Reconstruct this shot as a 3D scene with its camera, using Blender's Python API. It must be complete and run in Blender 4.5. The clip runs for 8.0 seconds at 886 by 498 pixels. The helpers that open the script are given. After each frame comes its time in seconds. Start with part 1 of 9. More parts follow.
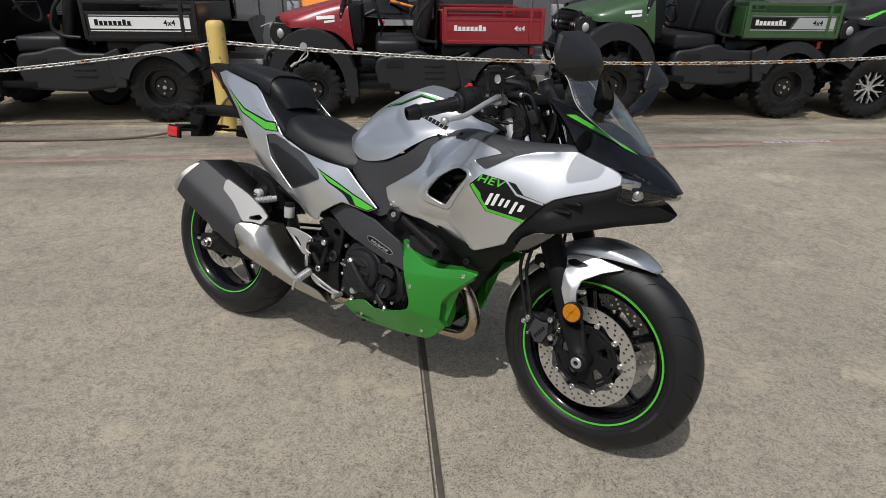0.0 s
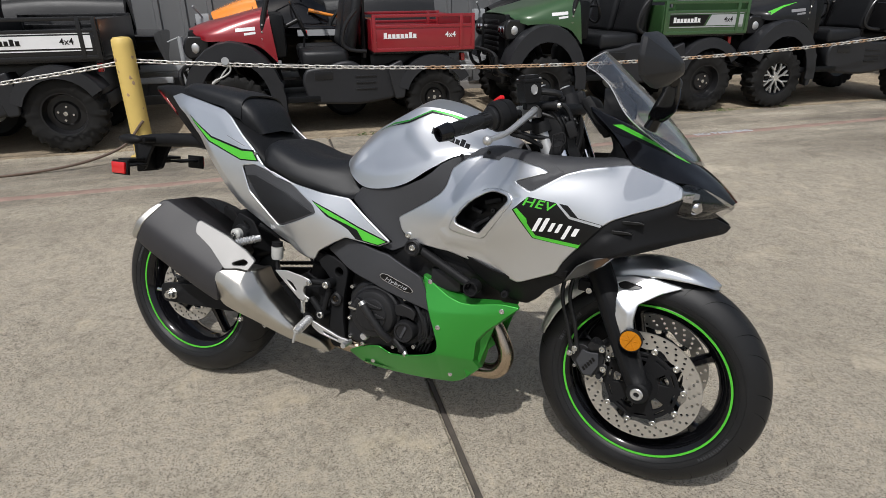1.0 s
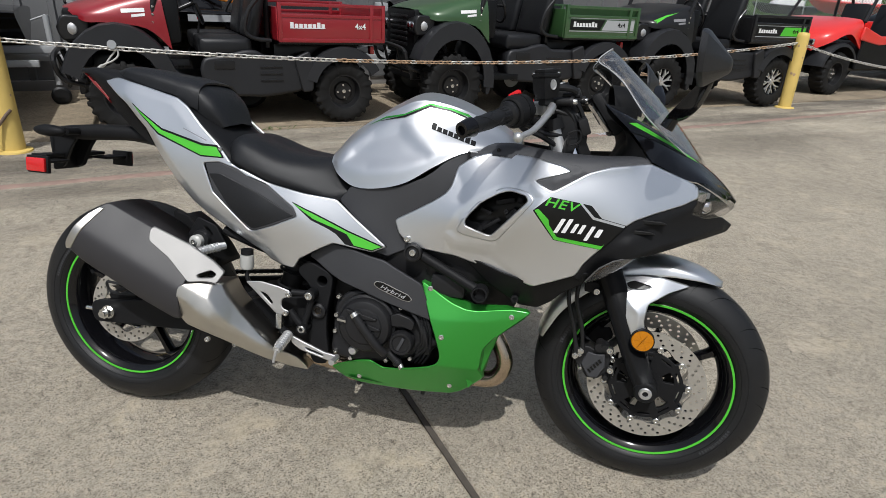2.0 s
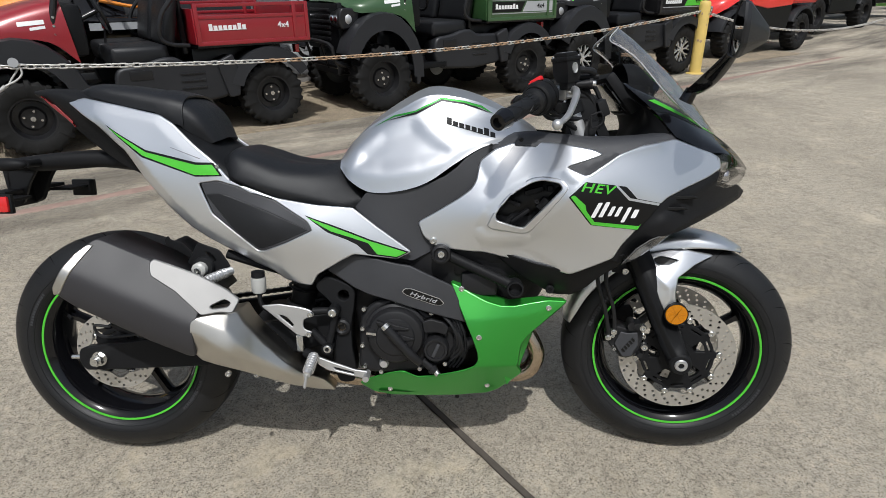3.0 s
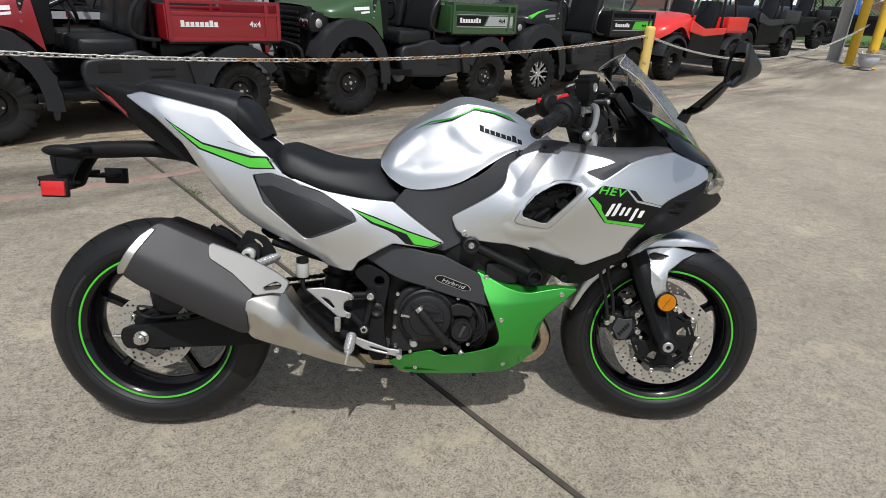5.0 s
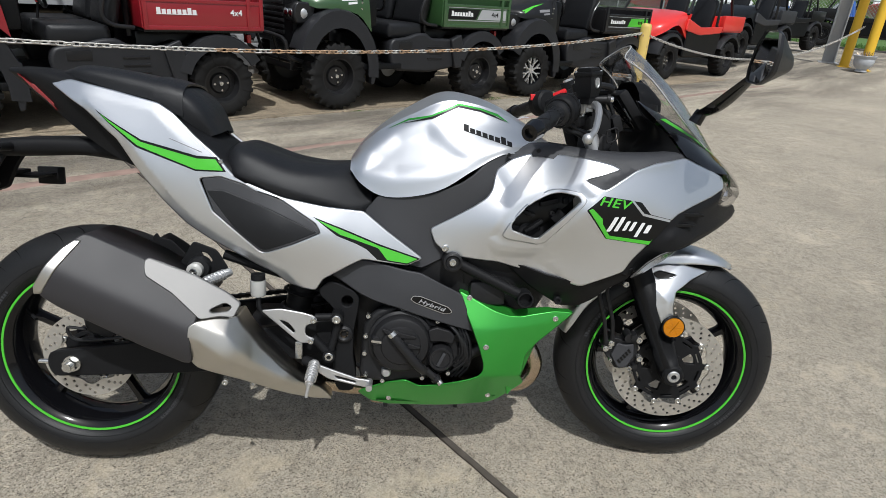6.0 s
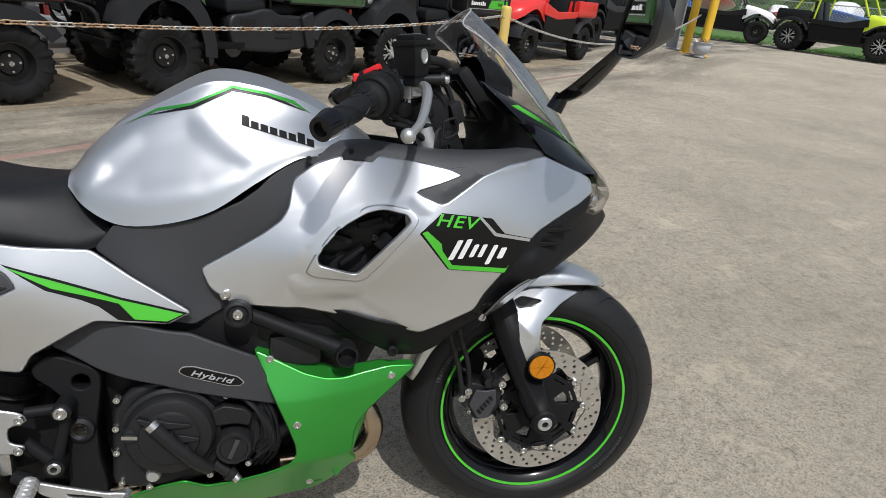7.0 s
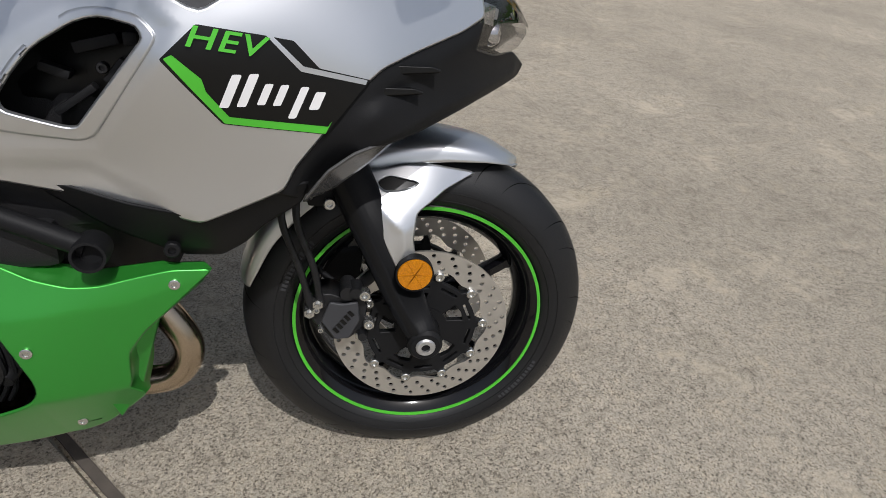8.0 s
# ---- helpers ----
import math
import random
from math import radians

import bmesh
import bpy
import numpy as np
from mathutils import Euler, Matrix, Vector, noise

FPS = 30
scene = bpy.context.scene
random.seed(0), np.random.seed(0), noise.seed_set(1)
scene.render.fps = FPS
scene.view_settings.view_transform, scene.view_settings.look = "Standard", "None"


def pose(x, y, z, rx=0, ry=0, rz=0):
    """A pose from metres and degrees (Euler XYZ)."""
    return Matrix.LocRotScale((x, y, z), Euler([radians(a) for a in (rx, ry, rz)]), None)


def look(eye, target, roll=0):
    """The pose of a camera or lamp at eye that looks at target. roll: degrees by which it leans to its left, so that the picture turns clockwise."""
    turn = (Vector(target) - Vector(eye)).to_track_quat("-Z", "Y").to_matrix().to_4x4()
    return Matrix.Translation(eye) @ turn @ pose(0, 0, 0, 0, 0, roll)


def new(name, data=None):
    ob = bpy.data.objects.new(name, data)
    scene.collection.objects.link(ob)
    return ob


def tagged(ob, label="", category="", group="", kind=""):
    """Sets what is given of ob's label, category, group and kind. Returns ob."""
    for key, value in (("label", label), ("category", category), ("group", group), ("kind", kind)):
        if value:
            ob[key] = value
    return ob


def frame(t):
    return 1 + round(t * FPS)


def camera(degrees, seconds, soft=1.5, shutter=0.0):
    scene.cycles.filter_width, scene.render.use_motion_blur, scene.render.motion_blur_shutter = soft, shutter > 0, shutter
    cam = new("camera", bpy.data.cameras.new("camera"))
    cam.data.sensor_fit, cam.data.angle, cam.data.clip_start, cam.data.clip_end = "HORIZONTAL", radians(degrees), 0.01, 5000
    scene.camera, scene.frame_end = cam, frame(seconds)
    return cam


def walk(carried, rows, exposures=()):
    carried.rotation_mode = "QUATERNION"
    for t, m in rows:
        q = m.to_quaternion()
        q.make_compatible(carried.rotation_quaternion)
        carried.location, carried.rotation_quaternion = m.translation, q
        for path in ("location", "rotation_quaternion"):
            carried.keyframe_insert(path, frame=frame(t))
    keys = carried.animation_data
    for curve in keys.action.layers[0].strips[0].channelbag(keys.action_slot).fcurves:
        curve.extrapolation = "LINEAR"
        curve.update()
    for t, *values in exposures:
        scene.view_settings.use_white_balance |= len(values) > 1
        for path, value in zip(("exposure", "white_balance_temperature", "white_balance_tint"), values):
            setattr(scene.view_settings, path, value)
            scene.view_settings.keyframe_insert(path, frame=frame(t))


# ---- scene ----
cam = camera(74.0, 8.0, soft=0.5)
PATH = [
    (0, (1.914, -1.445, 1.273), (1.022, 0.047, 0.505), 0.82),
    (0.5, (1.743, -1.485, 1.258), (0.951, 0.068, 0.502), 0.44),
    (1, (1.538, -1.393, 1.260), (0.883, 0.226, 0.511), -0.69),
    (1.5, (1.384, -1.365, 1.243), (0.919, 0.313, 0.483), 1.58),
    (1.7, (1.295, -1.376, 1.237), (0.935, 0.332, 0.485), 3.08),
    (2.8, (1.056, -1.383, 1.221), (0.920, 0.353, 0.460), -0.41),
    (3, (0.959, -1.349, 1.225), (0.902, 0.384, 0.449), -0.74),
    (3.5, (0.842, -1.333, 1.234), (0.861, 0.394, 0.442), 1.04),
    (4, (0.764, -1.479, 1.246), (0.830, 0.249, 0.459), 1.33),
    (4.5, (0.740, -1.559, 1.250), (0.835, 0.182, 0.494), 1.34),
    (4.7, (0.717, -1.553, 1.260), (0.831, 0.188, 0.507), 2.2),
    (6, (0.764, -1.321, 1.221), (0.933, 0.412, 0.460), 4.25),
    (6.5, (0.869, -1.159, 1.211), (1.092, 0.564, 0.442), 4.93),
    (7, (0.960, -0.956, 1.163), (1.506, 0.692, 0.391), 6.21),
    (7.5, (1.105, -0.788, 1.105), (1.761, 0.702, 0.126), 5.91),
    (8, (1.282, -0.729, 1.000), (1.840, 0.739, -0.069), 8.77),
]
walk(cam, [(t, look(eye, target, roll)) for t, eye, target, roll in PATH], [(0, -0.1, 6260, 9.5), (0.5, -0.09, 6260, 9.5), (1, 0.06, 6260, 9.5), (1.5, 0.05, 6230, 9), (3, 0.12, 6140, 8), (4.2, 0.1, 6210, 8.5), (6, 0.12, 6110, 7.5), (6.5, 0.12, 6090, 7.5), (7.3, 0.04, 6210, 9.5), (8, -0.03, 6230, 11)])
# ---- world and light ----
world = bpy.data.worlds.new("sky")
scene.world = world
world.use_nodes = True
wn = world.node_tree.nodes
sky = wn.new("ShaderNodeTexSky")
sky.sky_type, sky.sun_disc = "NISHITA", False
SUN_DIR = Vector((-0.04, 0.60, -1.0)).normalized()
sky.sun_elevation = math.asin(-SUN_DIR.z)
sky.sun_rotation = math.atan2(-SUN_DIR.x, -SUN_DIR.y)
sky.dust_density, sky.air_density = 4.0, 1.2
wn["Background"].inputs["Strength"].default_value = 0.092
haze = wn.new("ShaderNodeHueSaturation")
haze.inputs["Saturation"].default_value = 0.60
world.node_tree.links.new(sky.outputs["Color"], haze.inputs["Color"])
world.node_tree.links.new(haze.outputs["Color"], wn["Background"].inputs["Color"])
sun = new("sun", bpy.data.lights.new("sun", "SUN"))
sun.data.energy, sun.data.angle, sun.data.color = 2.95, radians(0.6), (1.0, 0.965, 0.925)
sun.matrix_world = Matrix.Translation((0, -6, 12)) @ SUN_DIR.to_track_quat("-Z", "Y").to_matrix().to_4x4()
scene.view_settings.exposure = 0.0


# ---- materials ----
def material(name, base, rough=0.5, metal=0.0, var=0.12, scale=9.0, bump=0.0, bscale=400.0, coat=0.0, rvar=0.1, spec=0.5, speckle=0.0):
    """A surface with broad and fine variation of colour and gloss, and fine relief."""
    m = bpy.data.materials.new(name)
    m.use_nodes = True
    nt = m.node_tree
    b = nt.nodes["Principled BSDF"]
    b.inputs["Metallic"].default_value = metal
    b.inputs["Coat Weight"].default_value = coat
    b.inputs["Coat Roughness"].default_value = 0.14
    b.inputs["Specular IOR Level"].default_value = spec
    tc = nt.nodes.new("ShaderNodeTexCoord")
    big = nt.nodes.new("ShaderNodeTexNoise")
    big.inputs["Scale"].default_value, big.inputs["Detail"].default_value = scale, 6.0
    fine = nt.nodes.new("ShaderNodeTexNoise")
    fine.inputs["Scale"].default_value, fine.inputs["Detail"].default_value = bscale, 3.0
    for n in (big, fine):
        nt.links.new(tc.outputs["Object"], n.inputs["Vector"])
    mix = nt.nodes.new("ShaderNodeMix")
    mix.data_type = "RGBA"
    mix.inputs["A"].default_value = (*[c * (1 - var) for c in base], 1)
    mix.inputs["B"].default_value = (*[min(1, c * (1 + var)) for c in base], 1)
    nt.links.new(big.outputs["Fac"], mix.inputs["Factor"])
    colour = mix.outputs["Result"]
    if speckle:
        grain = nt.nodes.new("ShaderNodeMix")
        grain.data_type, grain.blend_type = "RGBA", "OVERLAY"
        grain.inputs["Factor"].default_value = speckle
        nt.links.new(colour, grain.inputs["A"])
        nt.links.new(fine.outputs["Fac"], grain.inputs["B"])
        colour = grain.outputs["Result"]
    nt.links.new(colour, b.inputs["Base Color"])
    rr = nt.nodes.new("ShaderNodeMapRange")
    rr.inputs["To Min"].default_value, rr.inputs["To Max"].default_value = max(0, rough - rvar / 2), min(1, rough + rvar / 2)
    nt.links.new(big.outputs["Fac"], rr.inputs["Value"])
    nt.links.new(rr.outputs["Result"], b.inputs["Roughness"])
    if bump:
        bp = nt.nodes.new("ShaderNodeBump")
        bp.inputs["Strength"].default_value, bp.inputs["Distance"].default_value = bump, 0.001
        nt.links.new(fine.outputs["Fac"], bp.inputs["Height"])
        nt.links.new(bp.outputs["Normal"], b.inputs["Normal"])
    return m


def glass(name, tint, gloss=0.9):
    """A thin clear sheet: see-through with a tint, and gloss that grows towards a glancing view."""
    m = bpy.data.materials.new(name)
    m.use_nodes = True
    nt = m.node_tree
    nt.nodes.remove(nt.nodes["Principled BSDF"])
    tr = nt.nodes.new("ShaderNodeBsdfTransparent")
    tr.inputs["Color"].default_value = (*tint, 1)
    gl = nt.nodes.new("ShaderNodeBsdfGlossy")
    gl.inputs["Roughness"].default_value = 0.02
    gl.inputs["Color"].default_value = (gloss, gloss, gloss, 1)
    lw = nt.nodes.new("ShaderNodeLayerWeight")
    pw = nt.nodes.new("ShaderNodeMath")
    pw.operation = "POWER"
    pw.inputs[1].default_value = 2.4
    fr = nt.nodes.new("ShaderNodeMapRange")
    fr.inputs["To Min"].default_value, fr.inputs["To Max"].default_value = 0.09, 0.9
    nt.links.new(lw.outputs["Facing"], pw.inputs[0])
    nt.links.new(pw.outputs[0], fr.inputs["Value"])
    mx = nt.nodes.new("ShaderNodeMixShader")
    nt.links.new(fr.outputs[0], mx.inputs["Fac"])
    nt.links.new(tr.outputs[0], mx.inputs[1])
    nt.links.new(gl.outputs[0], mx.inputs[2])
    nt.links.new(mx.outputs[0], nt.nodes["Material Output"].inputs["Surface"])
    return m


def concrete(name, tone, dark, speck=1.0, stained=False):
    """Exposed-aggregate concrete: tan paste with fine dark and pale grains, broad stains and worn pale blotches."""
    m = bpy.data.materials.new(name)
    m.use_nodes = True
    nt = m.node_tree
    b = nt.nodes["Principled BSDF"]
    b.inputs["Specular IOR Level"].default_value = 0.25
    tc = nt.nodes.new("ShaderNodeNewGeometry")

    def noise_tex(scale, detail, rough=0.6):
        n = nt.nodes.new("ShaderNodeTexNoise")
        n.inputs["Scale"].default_value, n.inputs["Detail"].default_value, n.inputs["Roughness"].default_value = scale, detail, rough
        nt.links.new(tc.outputs["Position"], n.inputs["Vector"])
        return n

    def ramp(src, *stops):
        r = nt.nodes.new("ShaderNodeValToRGB")
        r.color_ramp.elements[0].position, r.color_ramp.elements[0].color = stops[0][0], (*stops[0][1], 1)
        r.color_ramp.elements[1].position, r.color_ramp.elements[1].color = stops[-1][0], (*stops[-1][1], 1)
        for pos, col in stops[1:-1]:
            r.color_ramp.elements.new(pos).color = (*col, 1)
        nt.links.new(src, r.inputs["Fac"])
        return r.outputs["Color"]

    def mixed(kind, a, c, fac=1.0):
        n = nt.nodes.new("ShaderNodeMix")
        n.data_type, n.blend_type = "RGBA", kind
        n.inputs["Factor"].default_value = fac
        nt.links.new(a, n.inputs["A"])
        nt.links.new(c, n.inputs["B"])
        return n.outputs["Result"]

    broad = ramp(noise_tex(0.7, 8).outputs["Fac"], (0.3, dark), (0.55, tone), (0.75, [min(1, c * 1.10) for c in tone]))
    mid = ramp(noise_tex(9, 6, 0.7).outputs["Fac"], (0.3, (0.80, 0.79, 0.77)), (0.5, (1, 1, 1)), (0.72, (1.04, 1.02, 0.98)))
    mottle = ramp(noise_tex(180, 6, 0.85).outputs["Fac"], (0.33, (0.68, 0.675, 0.66)), (0.47, (0.97, 0.97, 0.96)), (0.66, (1.13, 1.12, 1.09)))
    grains = nt.nodes.new("ShaderNodeTexVoronoi")
    grains.inputs["Scale"].default_value = 300
    jitter = nt.nodes.new("ShaderNodeMix")
    jitter.data_type, jitter.blend_type = "RGBA", "LINEAR_LIGHT"
    jitter.inputs["Factor"].default_value = 0.0035
    nt.links.new(tc.outputs["Position"], jitter.inputs["A"])
    nt.links.new(noise_tex(420, 3).outputs["Color"], jitter.inputs["B"])
    nt.links.new(jitter.outputs["Result"], grains.inputs["Vector"])
    split = nt.nodes.new("ShaderNodeSeparateColor")
    nt.links.new(grains.outputs["Color"], split.inputs["Color"])
    lo = 1 - 0.66 * speck
    gr = ramp(split.outputs["Red"], (0.0, (lo, lo, lo)), (0.08, (0.52, 0.50, 0.47)), (0.20, (0.84, 0.83, 0.81)), (0.45, (1.0, 0.99, 0.98)), (0.85, (1.04, 1.03, 1.0)), (1.0, (1.18, 1.16, 1.12)))
    coarse = ramp(noise_tex(36, 6, 0.82).outputs["Fac"], (0.37, (0.79, 0.785, 0.78)), (0.48, (1, 1, 1)), (0.63, (1.11, 1.10, 1.08)))
    mid = mixed("MULTIPLY", mixed("MULTIPLY", mid, mottle), coarse)
    # open pits where the paste has worn off, none on the smooth tan patches
    pits = ramp(noise_tex(165, 4, 0.78).outputs["Fac"], (0.375, (0.46, 0.42, 0.37)), (0.45, (1, 1, 1)))
    smooth = ramp(noise_tex(3.6, 10, 0.72).outputs["Fac"], (0.565, (0, 0, 0)), (0.595, (0.62, 0.62, 0.62)))
    worn = nt.nodes.new("ShaderNodeMix")
    worn.data_type = "RGBA"
    nt.links.new(smooth, worn.inputs["Factor"])
    nt.links.new(mixed("MULTIPLY", gr, pits, 0.85), worn.inputs["A"])
    worn.inputs["B"].default_value = (1.07, 1.04, 0.98, 1)
    gr = worn.outputs["Result"]
    blot = ramp(noise_tex(3.4, 9, 0.66).outputs["Fac"], (0.36, (0.93, 0.925, 0.92)), (0.42, (1, 1, 1)), (0.60, (1, 1, 1)), (0.64, (1.04, 1.03, 1.0)))
    colour = mixed("MULTIPLY", mixed("MULTIPLY", mixed("MULTIPLY", broad, mid), gr), blot)
    if stained:
        # long dark tyre and oil stains where vehicles drive along the parked row
        turn = nt.nodes.new("ShaderNodeMapping")
        turn.inputs["Rotation"].default_value = (0, 0, radians(-37))
        nt.links.new(tc.outputs["Position"], turn.inputs["Vector"])
        flat = nt.nodes.new("ShaderNodeMapping")
        flat.inputs["Scale"].default_value = (0.45, 1.9, 1)
        nt.links.new(turn.outputs[0], flat.inputs["Vector"])
        smear = nt.nodes.new("ShaderNodeTexNoise")
        smear.inputs["Scale"].default_value, smear.inputs["Detail"].default_value, smear.inputs["Roughness"].default_value = 1.0, 7, 0.62
        nt.links.new(flat.outputs[0], smear.inputs["Vector"])
        xyz = nt.nodes.new("ShaderNodeSeparateXYZ")
        nt.links.new(turn.outputs[0], xyz.inputs[0])
        lane = nt.nodes.new("ShaderNodeMapRange")
        lane.interpolation_type = "SMOOTHSTEP"
        lane.inputs["From Min"].default_value, lane.inputs["From Max"].default_value = 0.9, 2.9
        nt.links.new(xyz.outputs["Y"], lane.inputs["Value"])
        sm = ramp(smear.outputs["Fac"], (0.40, (1, 1, 1)), (0.62, (0, 0, 0)))
        amount = nt.nodes.new("ShaderNodeMath")
        amount.operation = "MULTIPLY"
        nt.links.new(sm, amount.inputs[0])
        nt.links.new(lane.outputs[0], amount.inputs[1])
        st = nt.nodes.new("ShaderNodeMix")
        st.data_type, st.blend_type = "RGBA", "MULTIPLY"
        nt.links.new(amount.outputs[0], st.inputs["Factor"])
        nt.links.new(colour, st.inputs["A"])
        st.inputs["B"].default_value = (0.43, 0.43, 0.44, 1)
        colour = st.outputs["Result"]
    nt.links.new(colour, b.inputs["Base Color"])
    b.inputs["Roughness"].default_value = 0.85
    bp = nt.nodes.new("ShaderNodeBump")
    bp.inputs["Strength"].default_value, bp.inputs["Distance"].default_value = 1.0, 0.0035
    nt.links.new(mixed("MULTIPLY", gr, mid), bp.inputs["Height"])
    nt.links.new(bp.outputs["Normal"], b.inputs["Normal"])
    return m


M = {}
M["ground"] = concrete("tan concrete", (0.498, 0.452, 0.378), (0.408, 0.370, 0.310), 1.0, True)
M["apron"] = concrete("brown concrete", (0.40, 0.335, 0.25), (0.25, 0.21, 0.16), 0.5)
M["joint"] = material("old joint filler", (0.066, 0.056, 0.046), 0.9, var=0.55, scale=24, bump=0.8, bscale=120)
M["silver"] = material("silver metallic paint", (0.69, 0.705, 0.725), 0.33, 0.92, 0.02, 3, bump=0.010, bscale=2500, coat=0.0, rvar=0.03)
M["green"] = material("green metallic paint", (0.040, 0.32, 0.038), 0.34, 0.62, 0.06, 4, bump=0.02, bscale=2500, coat=0.5, rvar=0.04)
M["lime"] = material("bright green film", (0.075, 0.45, 0.03), 0.38, 0, 0.05)
M["black"] = material("matt black plastic", (0.0095, 0.0097, 0.0105), 0.52, 0, 0.2, 12, bump=0.25, bscale=900, spec=0.14)
M["dark"] = material("dark grey plastic", (0.036, 0.037, 0.041), 0.54, 0, 0.12, 10, bump=0.35, bscale=1200, spec=0.42)
M["gloss"] = material("gloss black paint", (0.004, 0.004, 0.005), 0.08, 0, 0.1, 5, coat=0.2, rvar=0.03, spec=0.32)
M["signal"] = material("smoked signal lens", (0.085, 0.085, 0.085), 0.10, 0, 0.25, 40, coat=1.0)
M["tailred"] = material("dark red lens", (0.20, 0.012, 0.012), 0.18, 0, 0.1, 40, coat=0.6)
M["post"] = material("bright yellow paint", (0.70, 0.43, 0.025), 0.5, 0, 0.1, 5, bump=0.2, bscale=60)
M["glaze"] = material("weathered pale glaze", (0.46, 0.48, 0.51), 0.5, 0, 0.35, 7, bump=0.3, bscale=40)
M["heatblack"] = material("heatproof dark grey paint", (0.021, 0.0198, 0.0218), 0.52, 0, 0.12, 14, bump=0.2, bscale=1100)
M["shield"] = material("matt brushed aluminium", (0.22, 0.217, 0.212), 0.56, 0.85, 0.1, 25, bump=0.15, bscale=700)
M["film"] = material("black decal film", (0.004, 0.004, 0.004), 0.35, 0, 0.1, spec=0.3)
M["rubber"] = material("tyre rubber", (0.009, 0.0093, 0.0102), 0.48, 0, 0.3, 14, bump=0.4, bscale=500, spec=0.34)
# near-black so that flat strips carry the shade of cut grooves
M["groove"] = material("painted shade of a tread groove", (0.002, 0.002, 0.002), 0.9, 0, 0.2, 30, spec=0.04)
M["vinyl"] = material("seat vinyl", (0.0095, 0.010, 0.0115), 0.42, 0, 0.2, 10, bump=0.5, bscale=1100, spec=0.34)
M["steel"] = material("brushed steel", (0.56, 0.54, 0.50), 0.33, 1.0, 0.08, 20, bump=0.12, bscale=900)
M["alu"] = material("cast aluminium", (0.54, 0.54, 0.54), 0.40, 0.8, 0.08, 20, bump=0.15, bscale=700)
M["disc"] = material("ground disc steel", (0.56, 0.54, 0.505), 0.36, 0.85, 0.1, 60, bump=0.1, bscale=1500)
M["machined"] = material("machined bright alloy", (0.62, 0.62, 0.62), 0.28, 0.8, 0.05, 30)
M["chrome"] = material("polished chrome", (0.8, 0.8, 0.82), 0.08, 1.0, 0.03)
M["bolt"] = material("zinc bolt", (0.56, 0.56, 0.54), 0.25, 0.95, 0.1, 90)
M["pipe"] = material("tempered exhaust pipe", (0.48, 0.39, 0.29), 0.24, 1.0, 0.2, 15)
M["engine"] = material("black engine casting", (0.013, 0.013, 0.014), 0.42, 0.0, 0.2, 20, bump=0.4, bscale=600, spec=0.26)
M["amber"] = material("amber reflector", (0.46, 0.165, 0.003), 0.15, 0, 0.55, 420, coat=0.25, spec=0.3)
M["redlens"] = material("red lens", (0.55, 0.01, 0.012), 0.15, 0, 0.1, 40, coat=0.8)
M["red"] = material("red switch plastic", (0.65, 0.015, 0.02), 0.4)
M["white"] = material("white print", (0.75, 0.75, 0.75), 0.45, 0, 0.04)
M["greyprint"] = material("grey print", (0.22, 0.22, 0.23), 0.5, 0, 0.08)
M["screen"] = glass("smoked screen", (0.90, 0.905, 0.91))
M["lens"] = glass("clear lens", (0.86, 0.86, 0.87), 0.5)
M["mirror"] = material("mirror glass", (0.85, 0.86, 0.88), 0.02, 1.0, 0.01, rvar=0.0)
M["cup"] = material("milky fluid cup", (0.40, 0.40, 0.38), 0.35, 0, 0.06)
M["yellow"] = material("worn yellow paint", (0.62, 0.45, 0.13), 0.55, 0, 0.14, 6, bump=0.4, bscale=60)
M["chain"] = material("galvanised chain", (0.60, 0.58, 0.54), 0.45, 0.5, 0.35, 25, bump=0.4, bscale=200)
M["rust"] = material("rusty chain", (0.40, 0.27, 0.17), 0.7, 0.2, 0.5, 30, bump=0.5, bscale=200)
M["hose"] = material("brown hose rubber", (0.10, 0.065, 0.045), 0.6, 0, 0.2, 20)
M["wall"] = material("grey wall sheet", (0.17, 0.172, 0.175), 0.5, 0.3, 0.1, 1.5, bump=0.1, bscale=90)
M["base"] = material("grey kerb concrete", (0.22, 0.21, 0.20), 0.85, 0, 0.25, 3, bump=0.5, bscale=90)
M["redline"] = material("faded red line paint", (0.27, 0.185, 0.150), 0.85, 0, 0.42, 11, bump=0.4, bscale=150)
M["utvplastic"] = material("weathered black plastic", (0.0050, 0.0054, 0.0062), 0.42, 0, 0.3, 5, bump=0.35, bscale=500, spec=0.20)
M["satin"] = material("satin black moulding", (0.016, 0.0166, 0.019), 0.45, 0, 0.25, 5, bump=0.3, bscale=500, spec=0.38)
M["utvtyre"] = material("dusty utility tyre", (0.010, 0.0098, 0.0096), 0.75, 0, 0.35, 8, bump=0.6, bscale=120, spec=0.25)
M["utvred"] = material("dark red paint", (0.25, 0.010, 0.017), 0.3, 0.1, 0.08, 4, coat=0.6)
M["utvgreen"] = material("dark green paint", (0.035, 0.085, 0.03), 0.32, 0.1, 0.08, 4, coat=0.6)
M["utvblack"] = material("black bed paint", (0.012, 0.012, 0.013), 0.30, 0, 0.1, 4, coat=0.15, spec=0.3)
M["bright"] = material("bright red plastic", (0.68, 0.03, 0.025), 0.3, 0, 0.06, 4, coat=0.5)
M["orange"] = material("orange hull", (0.75, 0.24, 0.02), 0.25, 0, 0.05, coat=0.8)
M["blue"] = material("blue plastic", (0.03, 0.11, 0.42), 0.35, 0, 0.08)
M["limey"] = material("yellow green plastic", (0.55, 0.68, 0.03), 0.35, 0, 0.06)
